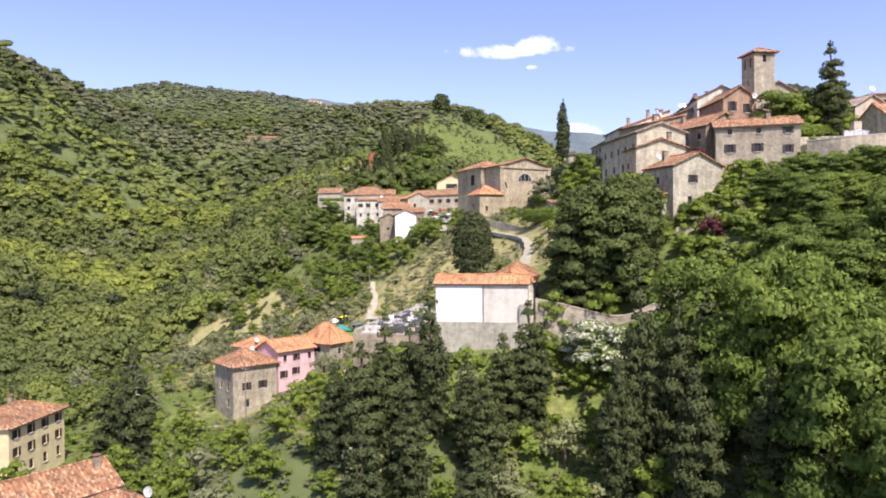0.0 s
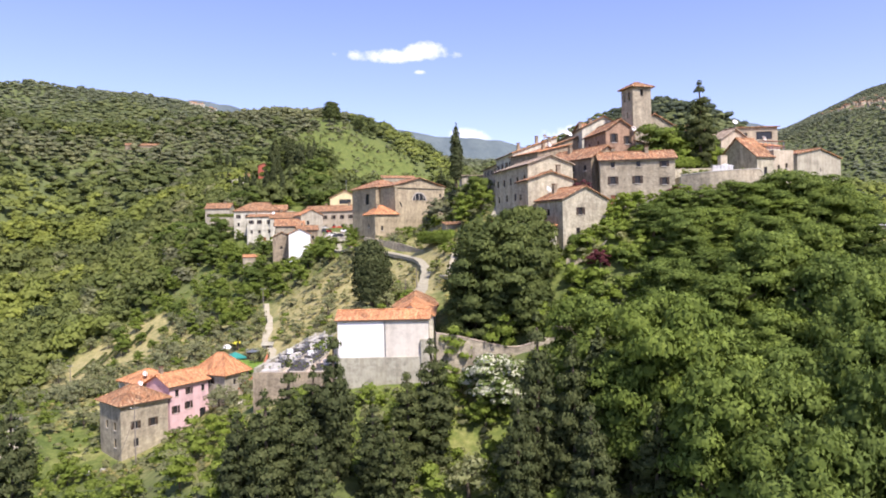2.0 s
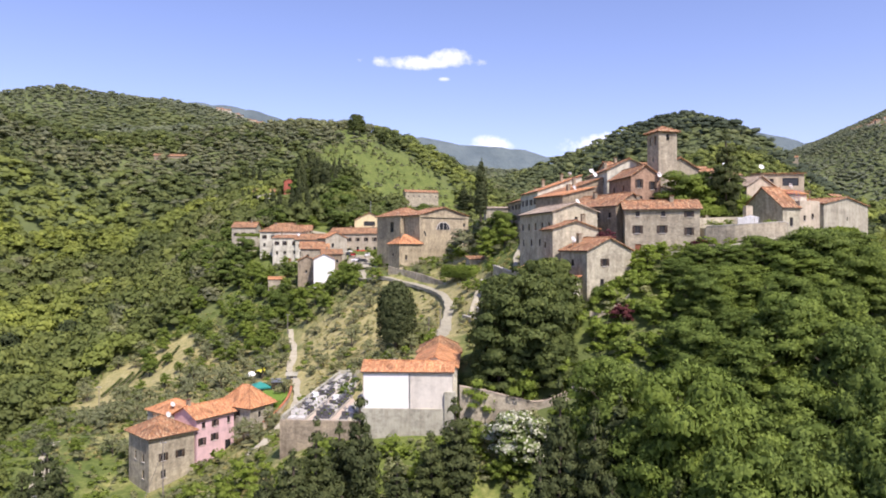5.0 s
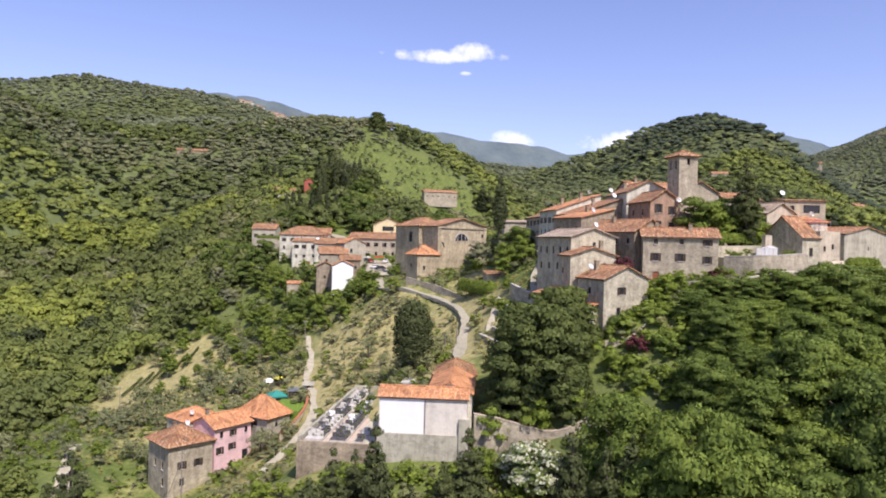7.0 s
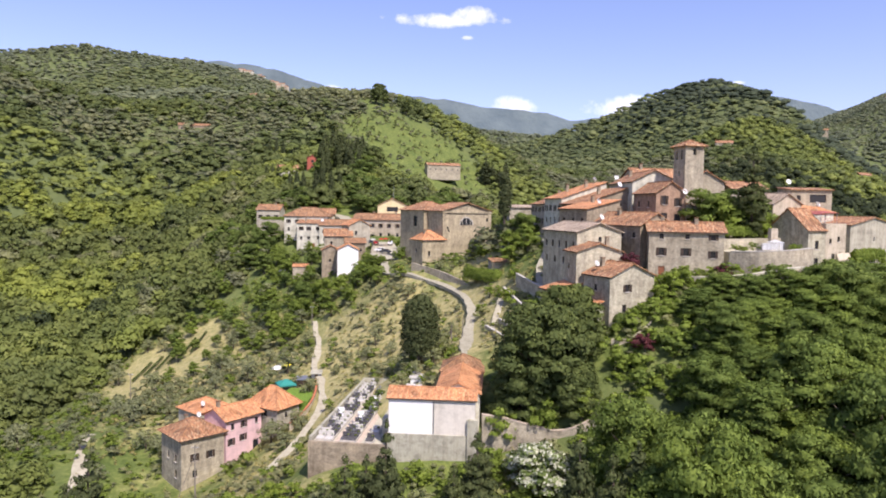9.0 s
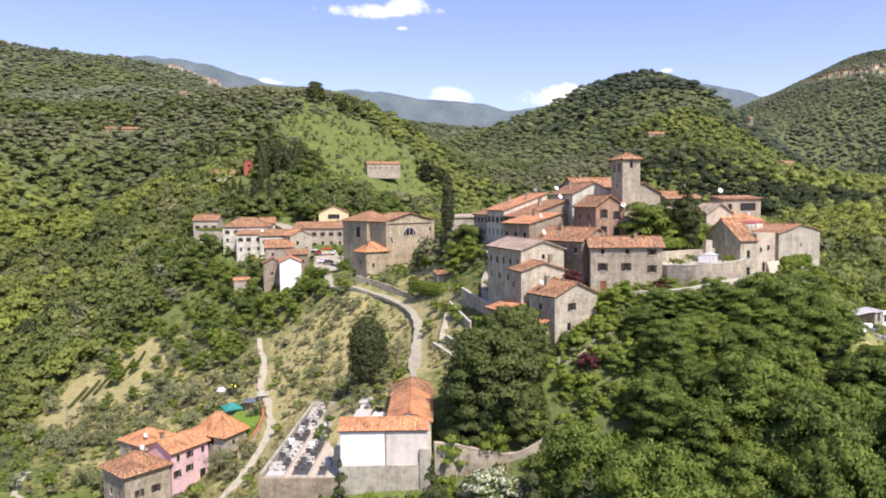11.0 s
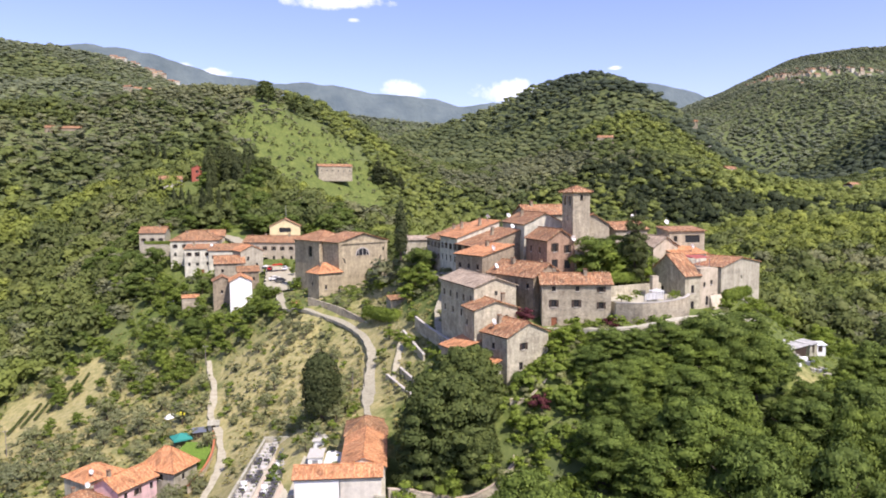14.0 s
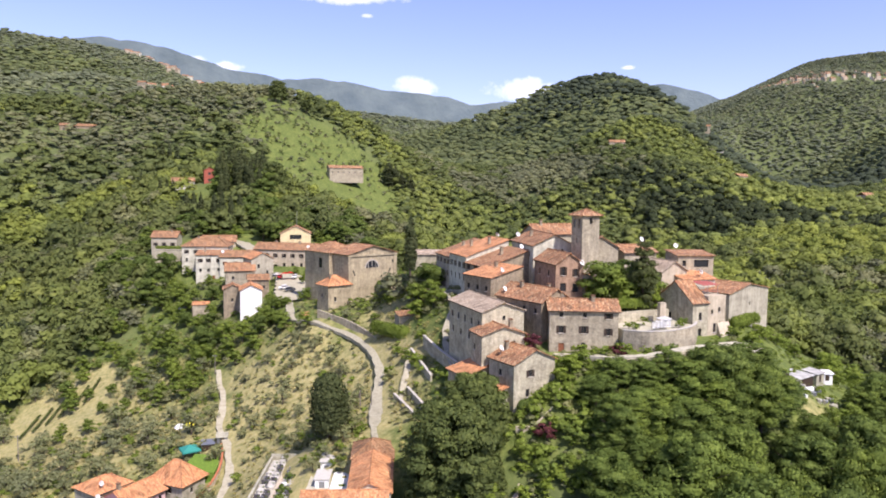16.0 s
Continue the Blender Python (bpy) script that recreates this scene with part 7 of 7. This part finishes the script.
wall_run("bank_wall", [(24.4, 149.6, 49.2), (25.2, 133.5, 49.6)], 0.45, 4.0, STONE_GREY, "stone terrace wall beside the steps", TRIM)
wall_run("bank_wall", [(28.2, 165, 54.6), (28.8, 155, 53.4), (29.2, 146, 52.6)], 0.45, 4.0, STONE_GREY, "stone terrace wall below the lane", TRIM)
wall_run("lane_wall", smooth_line([(31.0, 163, 58.2), (32.0, 154, 57.4), (32.8, 147.5, 57.0), (33.4, 139, 57.0)]), 0.5, 6.0, STONE_GREY, "stone retaining wall of the lane", TRIM)
ribbon("lane", [(34.0, 128, 55.6), (33.4, 138, 56.2), (34.0, 148, 56.8), (36.5, 160, 60.5), (40.5, 168, 65.2), (41.5, 185, 66.6), (40.8, 205, 66.8)], 2.6, ROAD, "pale stone lane along the terraced houses", "lane")
ribbon("steps_path", [(23.0, 130, 46.2), (23.6, 140, 46.9), (23.4, 150, 47.4), (26.5, 160, 51.5), (28.8, 168, 53.8)], 1.5, GRAVEL, "pale stepped path between terrace walls", "path")
ribbon("terrace_path", [(50.2, 126.2, 61.1), (55.0, 123.2, 61.5), (60.5, 117.6, 62.2), (66.0, 114.4, 63.2), (72.8, 113.9, 64.2), (80.0, 116.4, 63.9), (88.4, 119.2, 63.5), (92.5, 121.5, 62.6)], 2.2, PAVING, "pale path along the foot of the terrace wall", "path")
wall_run("terrace_wall", smooth_line([(59.5, 116.2, 61.9), (65.6, 113.0, 63.0), (72.8, 112.5, 64.1), (80.2, 115.0, 63.8), (88.8, 117.8, 63.4)]), 0.5, 5.0, STONE_GREY, "rough stone wall carrying the terrace path")
wall_run("garden_wall", smooth_line([(63.6, 122.0, 66.4), (67.5, 118.6, 66.6), (72.5, 117.8, 66.9), (77.5, 119.6, 67.2), (81.8, 124.6, 67.0)]), 0.5, 5.0, STONE, "stone garden wall above the terrace path", TRIM)


def garden_terrace():
    """The level garden behind the wall."""
    outline = [(64.0, 122.3), (67.7, 119.2), (72.5, 118.4), (77.0, 120.0), (81.4, 124.8), (81.8, 134.0), (70.0, 134.0), (64.5, 128.0)]
    bm = bmesh.new()
    top = [bm.verts.new((x, y, 66.2)) for x, y in outline]
    low = [bm.verts.new((x, y, 60.0)) for x, y in outline]
    bm.faces.new(top)
    for k in range(len(top)):
        j = (k + 1) % len(top)
        bm.faces.new((top[k], low[k], low[j], top[j]))
    return solid("garden_terrace", bm, PAVING, "level paved garden behind the stone wall", "terrace", kind="structure")


garden_terrace()
wall_run("upper_garden_wall", [(64.5, 130.5, 68.4), (72.0, 131.2, 68.6), (79.0, 131.0, 68.8)], 0.4, 4.0, STONE_GREY, "grey wall at the back of the garden")
bm = bmesh.new()
box(bm, -0.7, -0.6, 0, 0.7, 0.6, 4.6)
solid("gate_pier", bm, RENDER_CREAM, "tall plastered pier beside the garden", "pillar", at=pose(75.6, 128.0, 66.2))


def hedge(x, y, yaw, length, wide, tall, label, mat, z=None):
    thing = root("hedge", pose(x, y, ground_z(x, y) - 0.4 if z is None else z, 0, 0, yaw), label, "hedge")
    n = int(length / wide * 4)
    lobes = [((k + 0.5) / n * length, rng.uniform(-0.12, 0.12) * wide, tall * rng.uniform(0.46, 0.54), wide * 0.5, wide * 0.52, tall * 0.55) for k in range(n)]
    v, tris, nn = crown(lobes, 22, 0.2, 0.85, 0.5)
    part("foliage", raw_mesh("hedge", v, tris, mat, nn), None, thing)
    bm = bmesh.new()
    for k in range(int(length)):
        rod(bm, (k + 0.5, 0, -0.5), (k + 0.5, 0, tall * 0.5), 0.05)
    part("stems", bm, BARK, thing)


hedge(22.6, 188.0, -60, 13.0, 4.0, 4.6, "long clipped bright green hedge", LEAF_FRESH, 53.0)
hedge(65.5, 132.5, 2, 9.0, 2.0, 3.0, "tall green hedge at the back of the garden", LEAF_FRESH, 68.0)
hedge(39.2, 114.6, 18, 6.0, 1.7, 2.6, "dark green hedge in front of the grey house", LEAF_BROAD, 53.0)
hedge(95.4, 130.4, 27, 10.0, 2.4, 3.4, "green hedge along the foot of the beige house", LEAF_FRESH)
hedge(-14.0, 242.5, 5, 9.0, 1.8, 1.6, "bright green hedge beside the white house", LEAF_FRESH)
hedge(-30.0, 335.0, 2, 22.0, 2.6, 2.4, "clipped green hedge above the village", LEAF_BROAD)
hedge(-54.5, 317.4, -8, 12.0, 2.2, 1.9, "leafy pergola growth over the roof terrace", LEAF_FRESH, 67.1)
for x, y in ((5.6, 266.5), (7.2, 272.0), (3.2, 285.0)):
    plant(FRESH[int(rng.integers(3))], x, y, 0.42, None, 57.8 if y < 270 else 58.6, tall=1.25, label="small leafy tree on the piazza")
wall_run("garden_edge", [(37.4, 112.2, 51.6), (40.5, 111.6, 51.6), (44.5, 113.2, 54.0), (48.0, 116.6, 57.0)], 0.4, 1.8, STONE, "rough stone edge of the garden")


for x, y, k in ((-5.6, 241.5, 0.6), (-4.2, 239.4, 0.55), (-2.6, 239.0, 0.5), (-0.9, 239.2, 0.4), (3.6, 239.2, 0.45), (5.2, 239.4, 0.55), (7.0, 240.2, 0.6), (-6.4, 245.0, 0.6), (-6.6, 249.0, 0.55), (8.6, 241.5, 0.5)):
    plant(FRESH[int(rng.integers(3))], x, y, k, label="leafy shrub along the edge of the piazza", group="shrubs round the piazza")

# laundry and clutter on the garden terrace
def washing_line(x, y, z, yaw, n):
    thing = root("washing_line", pose(x, y, z, 0, 0, yaw), "washing line hung with white sheets", "laundry")
    bm = bmesh.new()
    for a in (0, n * 0.95 + 0.3):
        rod(bm, (a, 0, -0.3), (a, 0, 2.0), 0.04)
    rod(bm, (0, 0, 1.95), (n * 0.95 + 0.3, 0, 1.95), 0.012)
    part("posts", bm, METAL, thing)
    for k in range(n):
        bm = bmesh.new()
        cols = [[bm.verts.new((0.2 + k * 0.95 + 0.8 * i / 5, 0.05 * math.sin(i * 1.9 + k), 1.94 - 1.3 * j)) for j in range(2)] for i in range(6)]
        for p, q in zip(cols, cols[1:]):
            bm.faces.new((p[0], q[0], q[1], p[1]))
        bmesh.ops.solidify(bm, geom=bm.faces[:], thickness=0.02)
        part("sheet", bm, WHITE, thing)


washing_line(69.0, 120.6, 66.2, 8, 5)
washing_line(70.5, 122.0, 66.2, 4, 4)


def umbrella(x, y, z, r, h, mat, label):
    thing = root("parasol", pose(x, y, z), label, "parasol")
    bm = bmesh.new()
    rod(bm, (0, 0, -0.2), (0, 0, h), 0.035)
    part("pole", bm, METAL, thing)
    bm = bmesh.new()
    tip, n = bm.verts.new((0, 0, h + 0.15)), 8
    ring = [bm.verts.new((r * math.cos(k * math.tau / n), r * math.sin(k * math.tau / n), h - 0.4)) for k in range(n)]
    for k in range(n):
        bm.faces.new((tip, ring[k], ring[(k + 1) % n]))
    bmesh.ops.solidify(bm, geom=bm.faces[:], thickness=0.03)
    part("canopy", bm, mat, thing)


umbrella(73.5, 123.5, 66.2, 1.7, 2.4, WHITE, "white parasol in the walled garden")
for k, (x, y) in enumerate(((65.5, 123.6), (66.6, 122.6), (67.4, 123.8), (78.5, 124.5), (79.6, 126.0), (76.8, 123.0), (68.0, 126.0), (71.0, 127.0))):
    plant((BUSH_FRESH + BUSH)[k % 4], x, y, rng.uniform(0.4, 0.7), None, 66.2, label="potted shrub on the garden terrace", group="pot plants")

# the piazza
ribbon("piazza", [(1.5, 241, 55.8), (1.6, 248, 56.4), (2.0, 262, 57.6), (2.4, 278, 59.0), (2.0, 292, 60.0)], 13.5, GRAVEL, "pale paved piazza in front of the church", "piazza", deep=5.0)
ribbon("village_street", [(-6, 296, 62.5), (-14, 312, 67.5), (-22, 330, 71.0), (-30, 352, 74.0)], 6.0, ROAD, "pale street climbing behind the village roofs", "road")


def car(x, y, z, yaw, paint, label):
    thing = root("car", pose(x, y, z, 0, 0, yaw), label, "car", "parked cars")
    bm = bmesh.new()
    side = [(-2.05, 0.35), (-2.1, 0.75), (-1.35, 0.9), (-0.75, 1.42), (0.85, 1.46), (1.65, 0.95), (2.08, 0.85), (2.1, 0.35)]
    a, b = [bm.verts.new((px, -0.82, pz)) for px, pz in side], [bm.verts.new((px, 0.82, pz)) for px, pz in side]
    bm.faces.new(a)
    bm.faces.new(b[::-1])
    for k in range(len(side)):
        j = (k + 1) % len(side)
        bm.faces.new((a[j], a[k], b[k], b[j]))
    bmesh.ops.bevel(bm, geom=bm.edges[:], offset=0.05, segments=1, affect="EDGES")
    body = part("body", bm, paint, thing)
    for s in (-1, 1):
        bm = bmesh.new()
        q = [(-1.2, 0.93), (-0.72, 1.34), (0.8, 1.38), (1.4, 0.96)]
        vs, ws = [bm.verts.new((px, s * 0.835, pz)) for px, pz in q], [bm.verts.new((px, s * 0.8, pz)) for px, pz in q]
        bm.faces.new(vs if s < 0 else vs[::-1])
        for k in range(4):
            bm.faces.new((vs[k], vs[(k + 1) % 4], ws[(k + 1) % 4], ws[k]))
        part("side_window", bm, GLASS, body)
    bm = bmesh.new()
    w = [bm.verts.new(p) for p in ((-1.34, -0.7, 0.94), (-1.34, 0.7, 0.94), (-0.8, 0.62, 1.4), (-0.8, -0.62, 1.4))]
    bm.faces.new(w)
    bmesh.ops.solidify(bm, geom=bm.faces[:], thickness=0.03)
    part("windscreen", bm, GLASS, body)
    for wx in (-1.3, 1.3):
        for wy in (-0.78, 0.78):
            bm = bmesh.new()
            rod(bm, (wx, wy - 0.1, 0.32), (wx, wy + 0.1, 0.32), 0.32, n=14)
            wheel = part("wheel", bm, RUBBER, thing)
            bm = bmesh.new()
            rod(bm, (wx, wy - 0.11 if wy < 0 else wy + 0.105, 0.32), (wx, wy - 0.105 if wy < 0 else wy + 0.11, 0.32), 0.19, n=10)
            part("hub", bm, METAL, wheel)


car(0.2, 254.0, 57.2, 15, CAR_DARK, "dark car parked on the piazza")
car(-1.6, 257.2, 57.5, 12, WHITE, "white car parked on the piazza")
car(2.6, 276.0, 59.2, 80, WHITE, "white car below the church wall")
car(-3.0, 276.5, 59.2, 85, CAR_RED, "red car parked by the houses")
car(-5.0, 279.0, 59.4, 85, CAR_DARK, "dark car parked by the houses")
for k, (x, y, s) in enumerate(((-62.0, 305.0, 0), (-66.0, 303.0, 1), (-56.0, 293.0, 0))):
    car(x, y, ground_z(x, y), 20 + 30 * k, (METAL, CAR_DARK, WHITE)[k], "car parked on the grass below the village")
umbrella(-1.0, 274.0, 59.2, 1.6, 2.5, RED_CLOTH, "red parasol outside a bar")
umbrella(0.8, 275.5, 59.2, 1.6, 2.5, RED_CLOTH, "red parasol outside a bar")
umbrella(-4.5, 273.0, 59.0, 1.5, 2.5, WHITE, "white parasol outside a bar")


def pole(x, y, z, tall, label, arms=1, stay=None, mat=None):
    thing = root("utility_pole", pose(x, y, z), label, "pole")
    bm = bmesh.new()
    rod(bm, (0, 0, -1.0), (0, 0, tall), 0.15, 0.09, 10)
    part("shaft", bm, mat or POLE, thing)
    for k in range(arms):
        bm = bmesh.new()
        box(bm, -0.7, -0.05, tall - 0.5 - 0.6 * k, 0.7, 0.05, tall - 0.38 - 0.6 * k)
        arm = part("crossarm", bm, METAL, thing)
        for s in (-0.6, 0.6):
            bm = bmesh.new()
            rod(bm, (s, 0, tall - 0.38 - 0.6 * k), (s, 0, tall - 0.2 - 0.6 * k), 0.05, 0.04, 6)
            part("insulator", bm, WHITE, arm)
    if stay:
        bm = bmesh.new()
        rod(bm, (0, 0, tall * 0.85), (stay[0], stay[1], -0.5), 0.05)
        part("stay", bm, POLE, thing)


pole(-23.6, 223.3, 33.5, 8.2, "weathered concrete pole at the end of the track")
pole(-39.5, 138.6, 13.5, 11.5, "pale concrete pole with a raking stay before the house", 1, (-3.6, -0.8))
pole(-79.0, 219.0, 10.0, 11.0, "weathered wooden pole on the terraces")
pole(4.8, 317.0, 67.5, 16.5, "tall slim mast behind the village", 0, None, METAL)
pole(16.5, 152.0, 42.0, 7.0, "slim pole beside the road", 0)
pole(14.6, 158.0, 42.5, 4.0, "short lamp post beside the road", 0)


def street_cable(a, b, sag):
    bm = bmesh.new()
    a, b = Vector(a), Vector(b)
    pts = [a.lerp(b, k / 10) - Vector((0, 0, sag * 4 * (k / 10) * (1 - k / 10))) for k in range(11)]
    for p, q in zip(pts, pts[1:]):
        rod(bm, p, q, 0.025, 0.025, 4)
    return solid("cable", bm, RUBBER, "thin sagging overhead cable between poles", "cable")


street_cable((-39.5, 138.6, 24.8), (-79.0, 219.0, 20.8), 1.5)
street_cable((-23.6, 223.3, 41.4), (-39.5, 138.6, 24.8), 2.0)

# the lower houses' garden
BRICK = plain("orange_brick", (0.42, 0.15, 0.075), 0.9, 0.0, 0.25)
wall_run("garden_fence", smooth_line([(-18.6, 178, 28.8), (-18.0, 172, 28.0), (-18.4, 166, 26.8), (-20.2, 160.5, 25.2), (-22.8, 156.8, 23.6)]), 0.35, 2.2, RENDER_CREAM, "low curving garden wall with an orange brick coping", BRICK)


def lawn():
    bm = bmesh.new()
    top = [bm.verts.new((x, y, 26.6)) for x, y in ((-19.2, 176), (-18.8, 170), (-19.4, 164.5), (-24.5, 166), (-26.5, 172), (-25.0, 178))]
    low = [bm.verts.new(v.co - Vector((0, 0, 4))) for v in top]
    bm.faces.new(top[::-1])
    for k in range(6):
        bm.faces.new((top[k], low[k], low[(k + 1) % 6], top[(k + 1) % 6]))
    bmesh.ops.recalc_face_normals(bm, faces=bm.faces[:])
    return solid("lawn", bm, LAWN, "small bright lawn beside the hipped house", "lawn", kind="structure")


LAWN = plain("short_grass", (0.14, 0.23, 0.03), 1.0, 0.0, 0.4, 2.0)
lawn()


def gazebo(x, y, z, w, h, label):
    thing = root("gazebo", pose(x, y, z, 0, 0, 20), label, "gazebo")
    for sx in (-1, 1):
        for sy in (-1, 1):
            bm = bmesh.new()
            rod(bm, (sx * w / 2, sy * w / 2, -0.3), (sx * w / 2, sy * w / 2, h), 0.05)
            part("post", bm, METAL, thing)
    bm = bmesh.new()
    tip = bm.verts.new((0, 0, h + 1.2))
    ring = [bm.verts.new((sx * (w / 2 + 0.2), sy * (w / 2 + 0.2), h)) for sx, sy in ((-1, -1), (1, -1), (1, 1), (-1, 1))]
    hem = [bm.verts.new(v.co - Vector((0, 0, 0.35))) for v in ring]
    for k in range(4):
        bm.faces.new((tip, ring[k], ring[(k + 1) % 4]))
        bm.faces.new((ring[k], hem[k], hem[(k + 1) % 4], ring[(k + 1) % 4]))
    part("canopy", bm, TEAL, thing)


gazebo(-26.6, 180.5, ground_z(-26.6, 180.5), 4.2, 2.3, "teal canvas gazebo in the garden")


def hut(x, y, yaw, w, d, h, wall, roof_mat, label, z=None):
    thing = root("hut", pose(x, y, ground_z(x, y) if z is None else z, 0, 0, yaw), label, "shed")
    bm = bmesh.new()
    box(bm, 0, 0, -1.0, w, d, h)
    part("wall", bm, wall, thing)
    bm = bmesh.new()
    vs = box(bm, -0.25, -0.3, h + 0.004, w + 0.25, d + 0.3, h + 0.12)
    for v in vs:
        v.co.z += (v.co.y / d) * 0.35
    part("roof", bm, roof_mat, thing)
    bm = bmesh.new()
    box(bm, w * 0.35, -0.05, 0.0, w * 0.35 + 0.9, -0.004, min(1.95, h - 0.15))
    part("door", bm, WOOD, thing)


SHEET = plain("bleached_sheet_metal", (0.44, 0.43, 0.40), 0.7, 0.0, 0.4, 0.8)
hut(-23.6, 180.0, 5, 3.0, 2.4, 2.2, WOOD, METAL, "dark timber garden hut with a metal roof")
hut(-20.0, 180.6, 0, 2.6, 2.2, 2.0, METAL, CONCRETE, "grey metal store beside the track")
hut(-37.5, 171.0, 40, 5.0, 3.0, 2.4, CONCRETE, METAL, "grey lean-to behind the lower houses")
hut(-127.0, 328.0, 10, 8.0, 5.0, 3.0, STONE_GREY, CONCRETE, "grey stone shed in the gully")
hut(95.6, 113.2, 24, 11.0, 5.5, 1.5, WOOD, SHEET, "long shed with a bleached white sheet roof", 54.6)
hut(108.4, 119.8, 24, 3.6, 3.0, 1.9, CONCRETE, SHEET, "small pale hut in the yard", 53.6)
hut(113.5, 124.0, -10, 2.6, 1.6, 1.5, WHITE, WHITE, "white tank at the edge of the yard", 52.8)
hut(90.5, 116.0, 20, 4.0, 2.0, 1.2, RENDER_CREAM, PAVING, "low store at the end of the terrace", 60.6)
hut(-101.0, 343.0, 5, 7.0, 4.0, 2.6, CONCRETE, WHITE, "pale-roofed shed above the gully")
hut(-41.0, 277.0, 5, 4.0, 3.0, 2.0, CONCRETE, METAL, "grey chicken house below the village")


def heap(x, y, z, n, label, mats):
    """Loose boards, crates and sheeting lying in the yard."""
    for k in range(n):
        bm = bmesh.new()
        w, d, h = rng.uniform(0.5, 1.8), rng.uniform(0.4, 1.2), rng.uniform(0.15, 0.9)
        box(bm, -w / 2, -d / 2, -0.2, w / 2, d / 2, h)
        bmesh.ops.bevel(bm, geom=bm.edges[:], offset=0.04, segments=1, affect="EDGES")
        px, py = x + rng.uniform(-5, 5), y + rng.uniform(-2.5, 2.5)
        solid("crate", bm, mats[int(rng.integers(len(mats)))], label, "crate", "clutter in the yard", at=pose(px, py, ground_z(px, py) if z is None else z, 0, 0, rng.uniform(0, 180)))


heap(103.5, 114.5, None, 22, "weathered crate or sheet of scrap in the yard", (WHITE, METAL, CONCRETE, WOOD))
heap(-47.5, 140.5, None, 6, "pale garden furniture and sheeting on the grass", (WHITE, PAVING, METAL))


def tarp(x, y, w, d, mat, label):
    """A tarpaulin thrown over a stack."""
    bm = bmesh.new()
    n = 8
    g = [[bm.verts.new((w * (i / n - 0.5), d * (j / n - 0.5), 1.1 * math.sin(math.pi * min(1, max(0, i / n))) ** 0.5 * math.sin(math.pi * j / n) ** 0.5 + 0.08 * noise.noise((i * 0.9, j * 0.9, x)) - 0.1)) for j in range(n + 1)] for i in range(n + 1)]
    for i in range(n):
        for j in range(n):
            bm.faces.new((g[i][j], g[i + 1][j], g[i + 1][j + 1], g[i][j + 1]))
    return solid("tarpaulin", bm, mat, label, "tarpaulin", at=pose(x, y, ground_z(x, y), 0, 0, 25))


tarp(-28.2, 198.5, 3.6, 2.4, YELLOW_PLASTIC, "yellow tarpaulin over a stack in the garden")
tarp(-31.4, 200.0, 3.0, 2.2, WHITE, "white tarpaulin over a stack in the garden")

# vine rows on the dry terrace
for k in range(6):
    thing = root("vine_row", pose(-84 + k * 3.4, 236 + k * 1.6, 0), "row of old vines on posts across the dry terrace", "vines", "vine rows on the terrace")
    for j in range(6):
        bm = bmesh.new()
        x, y = -84 + k * 3.4 + j * 0.5, 236 + k * 1.6 + j * 2.2
        z = ground_z(x, y)
        rod(bm, (j * 0.5, j * 2.2, z - 0.5), (j * 0.5, j * 2.2, z + 1.3), 0.05, 0.04, 6)
        part("post", bm, POLE, thing)
    lobes = [(j * 0.25, j * 1.1, ground_z(-84 + k * 3.4 + j * 0.25, 236 + k * 1.6 + j * 1.1) + 0.85, 0.5, 0.7, 0.6) for j in range(11)]
    v, tris, nn = crown(lobes, 60, 0.14)
    part("foliage", raw_mesh("vines", v, tris, LEAF_OAK, nn), None, thing)


# villages far off on the ridges: small pale houses with red roofs
def far_village(cx, cy, n, rx, ry, label, z=None):
    for k in range(n):
        x, y = cx + rng.normal() * rx, cy + rng.normal() * ry
        w, d, h = rng.uniform(10, 20), rng.uniform(8, 11), rng.uniform(6, 10)
        thing = root("far_house", pose(x, y, ground_z(x, y) + 3, 0, 0, rng.uniform(-30, 30)), label, "house", "houses of a far hill village")
        bm = bmesh.new()
        box(bm, 0, 0, -26, w, d, h)
        part("wall", bm, (RENDER_OLDWHITE, RENDER_CREAM, STONE)[int(rng.integers(3))], thing)
        part("roof", roof_mesh("gw", w, d, h + 0.2, 2.6, 0.5, TILE), None, thing)
        for j in range(3):
            part("window", cached("far_pane", lambda: pane_mesh(1.3, 1.8, GLASS)), None, thing, "", pose(w * (j + 0.5) / 3, -0.06, h * 0.6))


for cx, cy, n, rx, ry in FAR_VILLAGES:
    far_village(cx, cy, n, rx, ry, "far pale house on a ridge with a red roof")
for x, y in ((620, 900), (470, 640), (700, 1050), (380, 760), (961, 1043), (540, 560), (-234, 1275), (-214, 1282), (-196, 1276), (-180, 1284)):
    far_village(x, y, 1, 8, 8, "lone pale farmhouse among the trees")
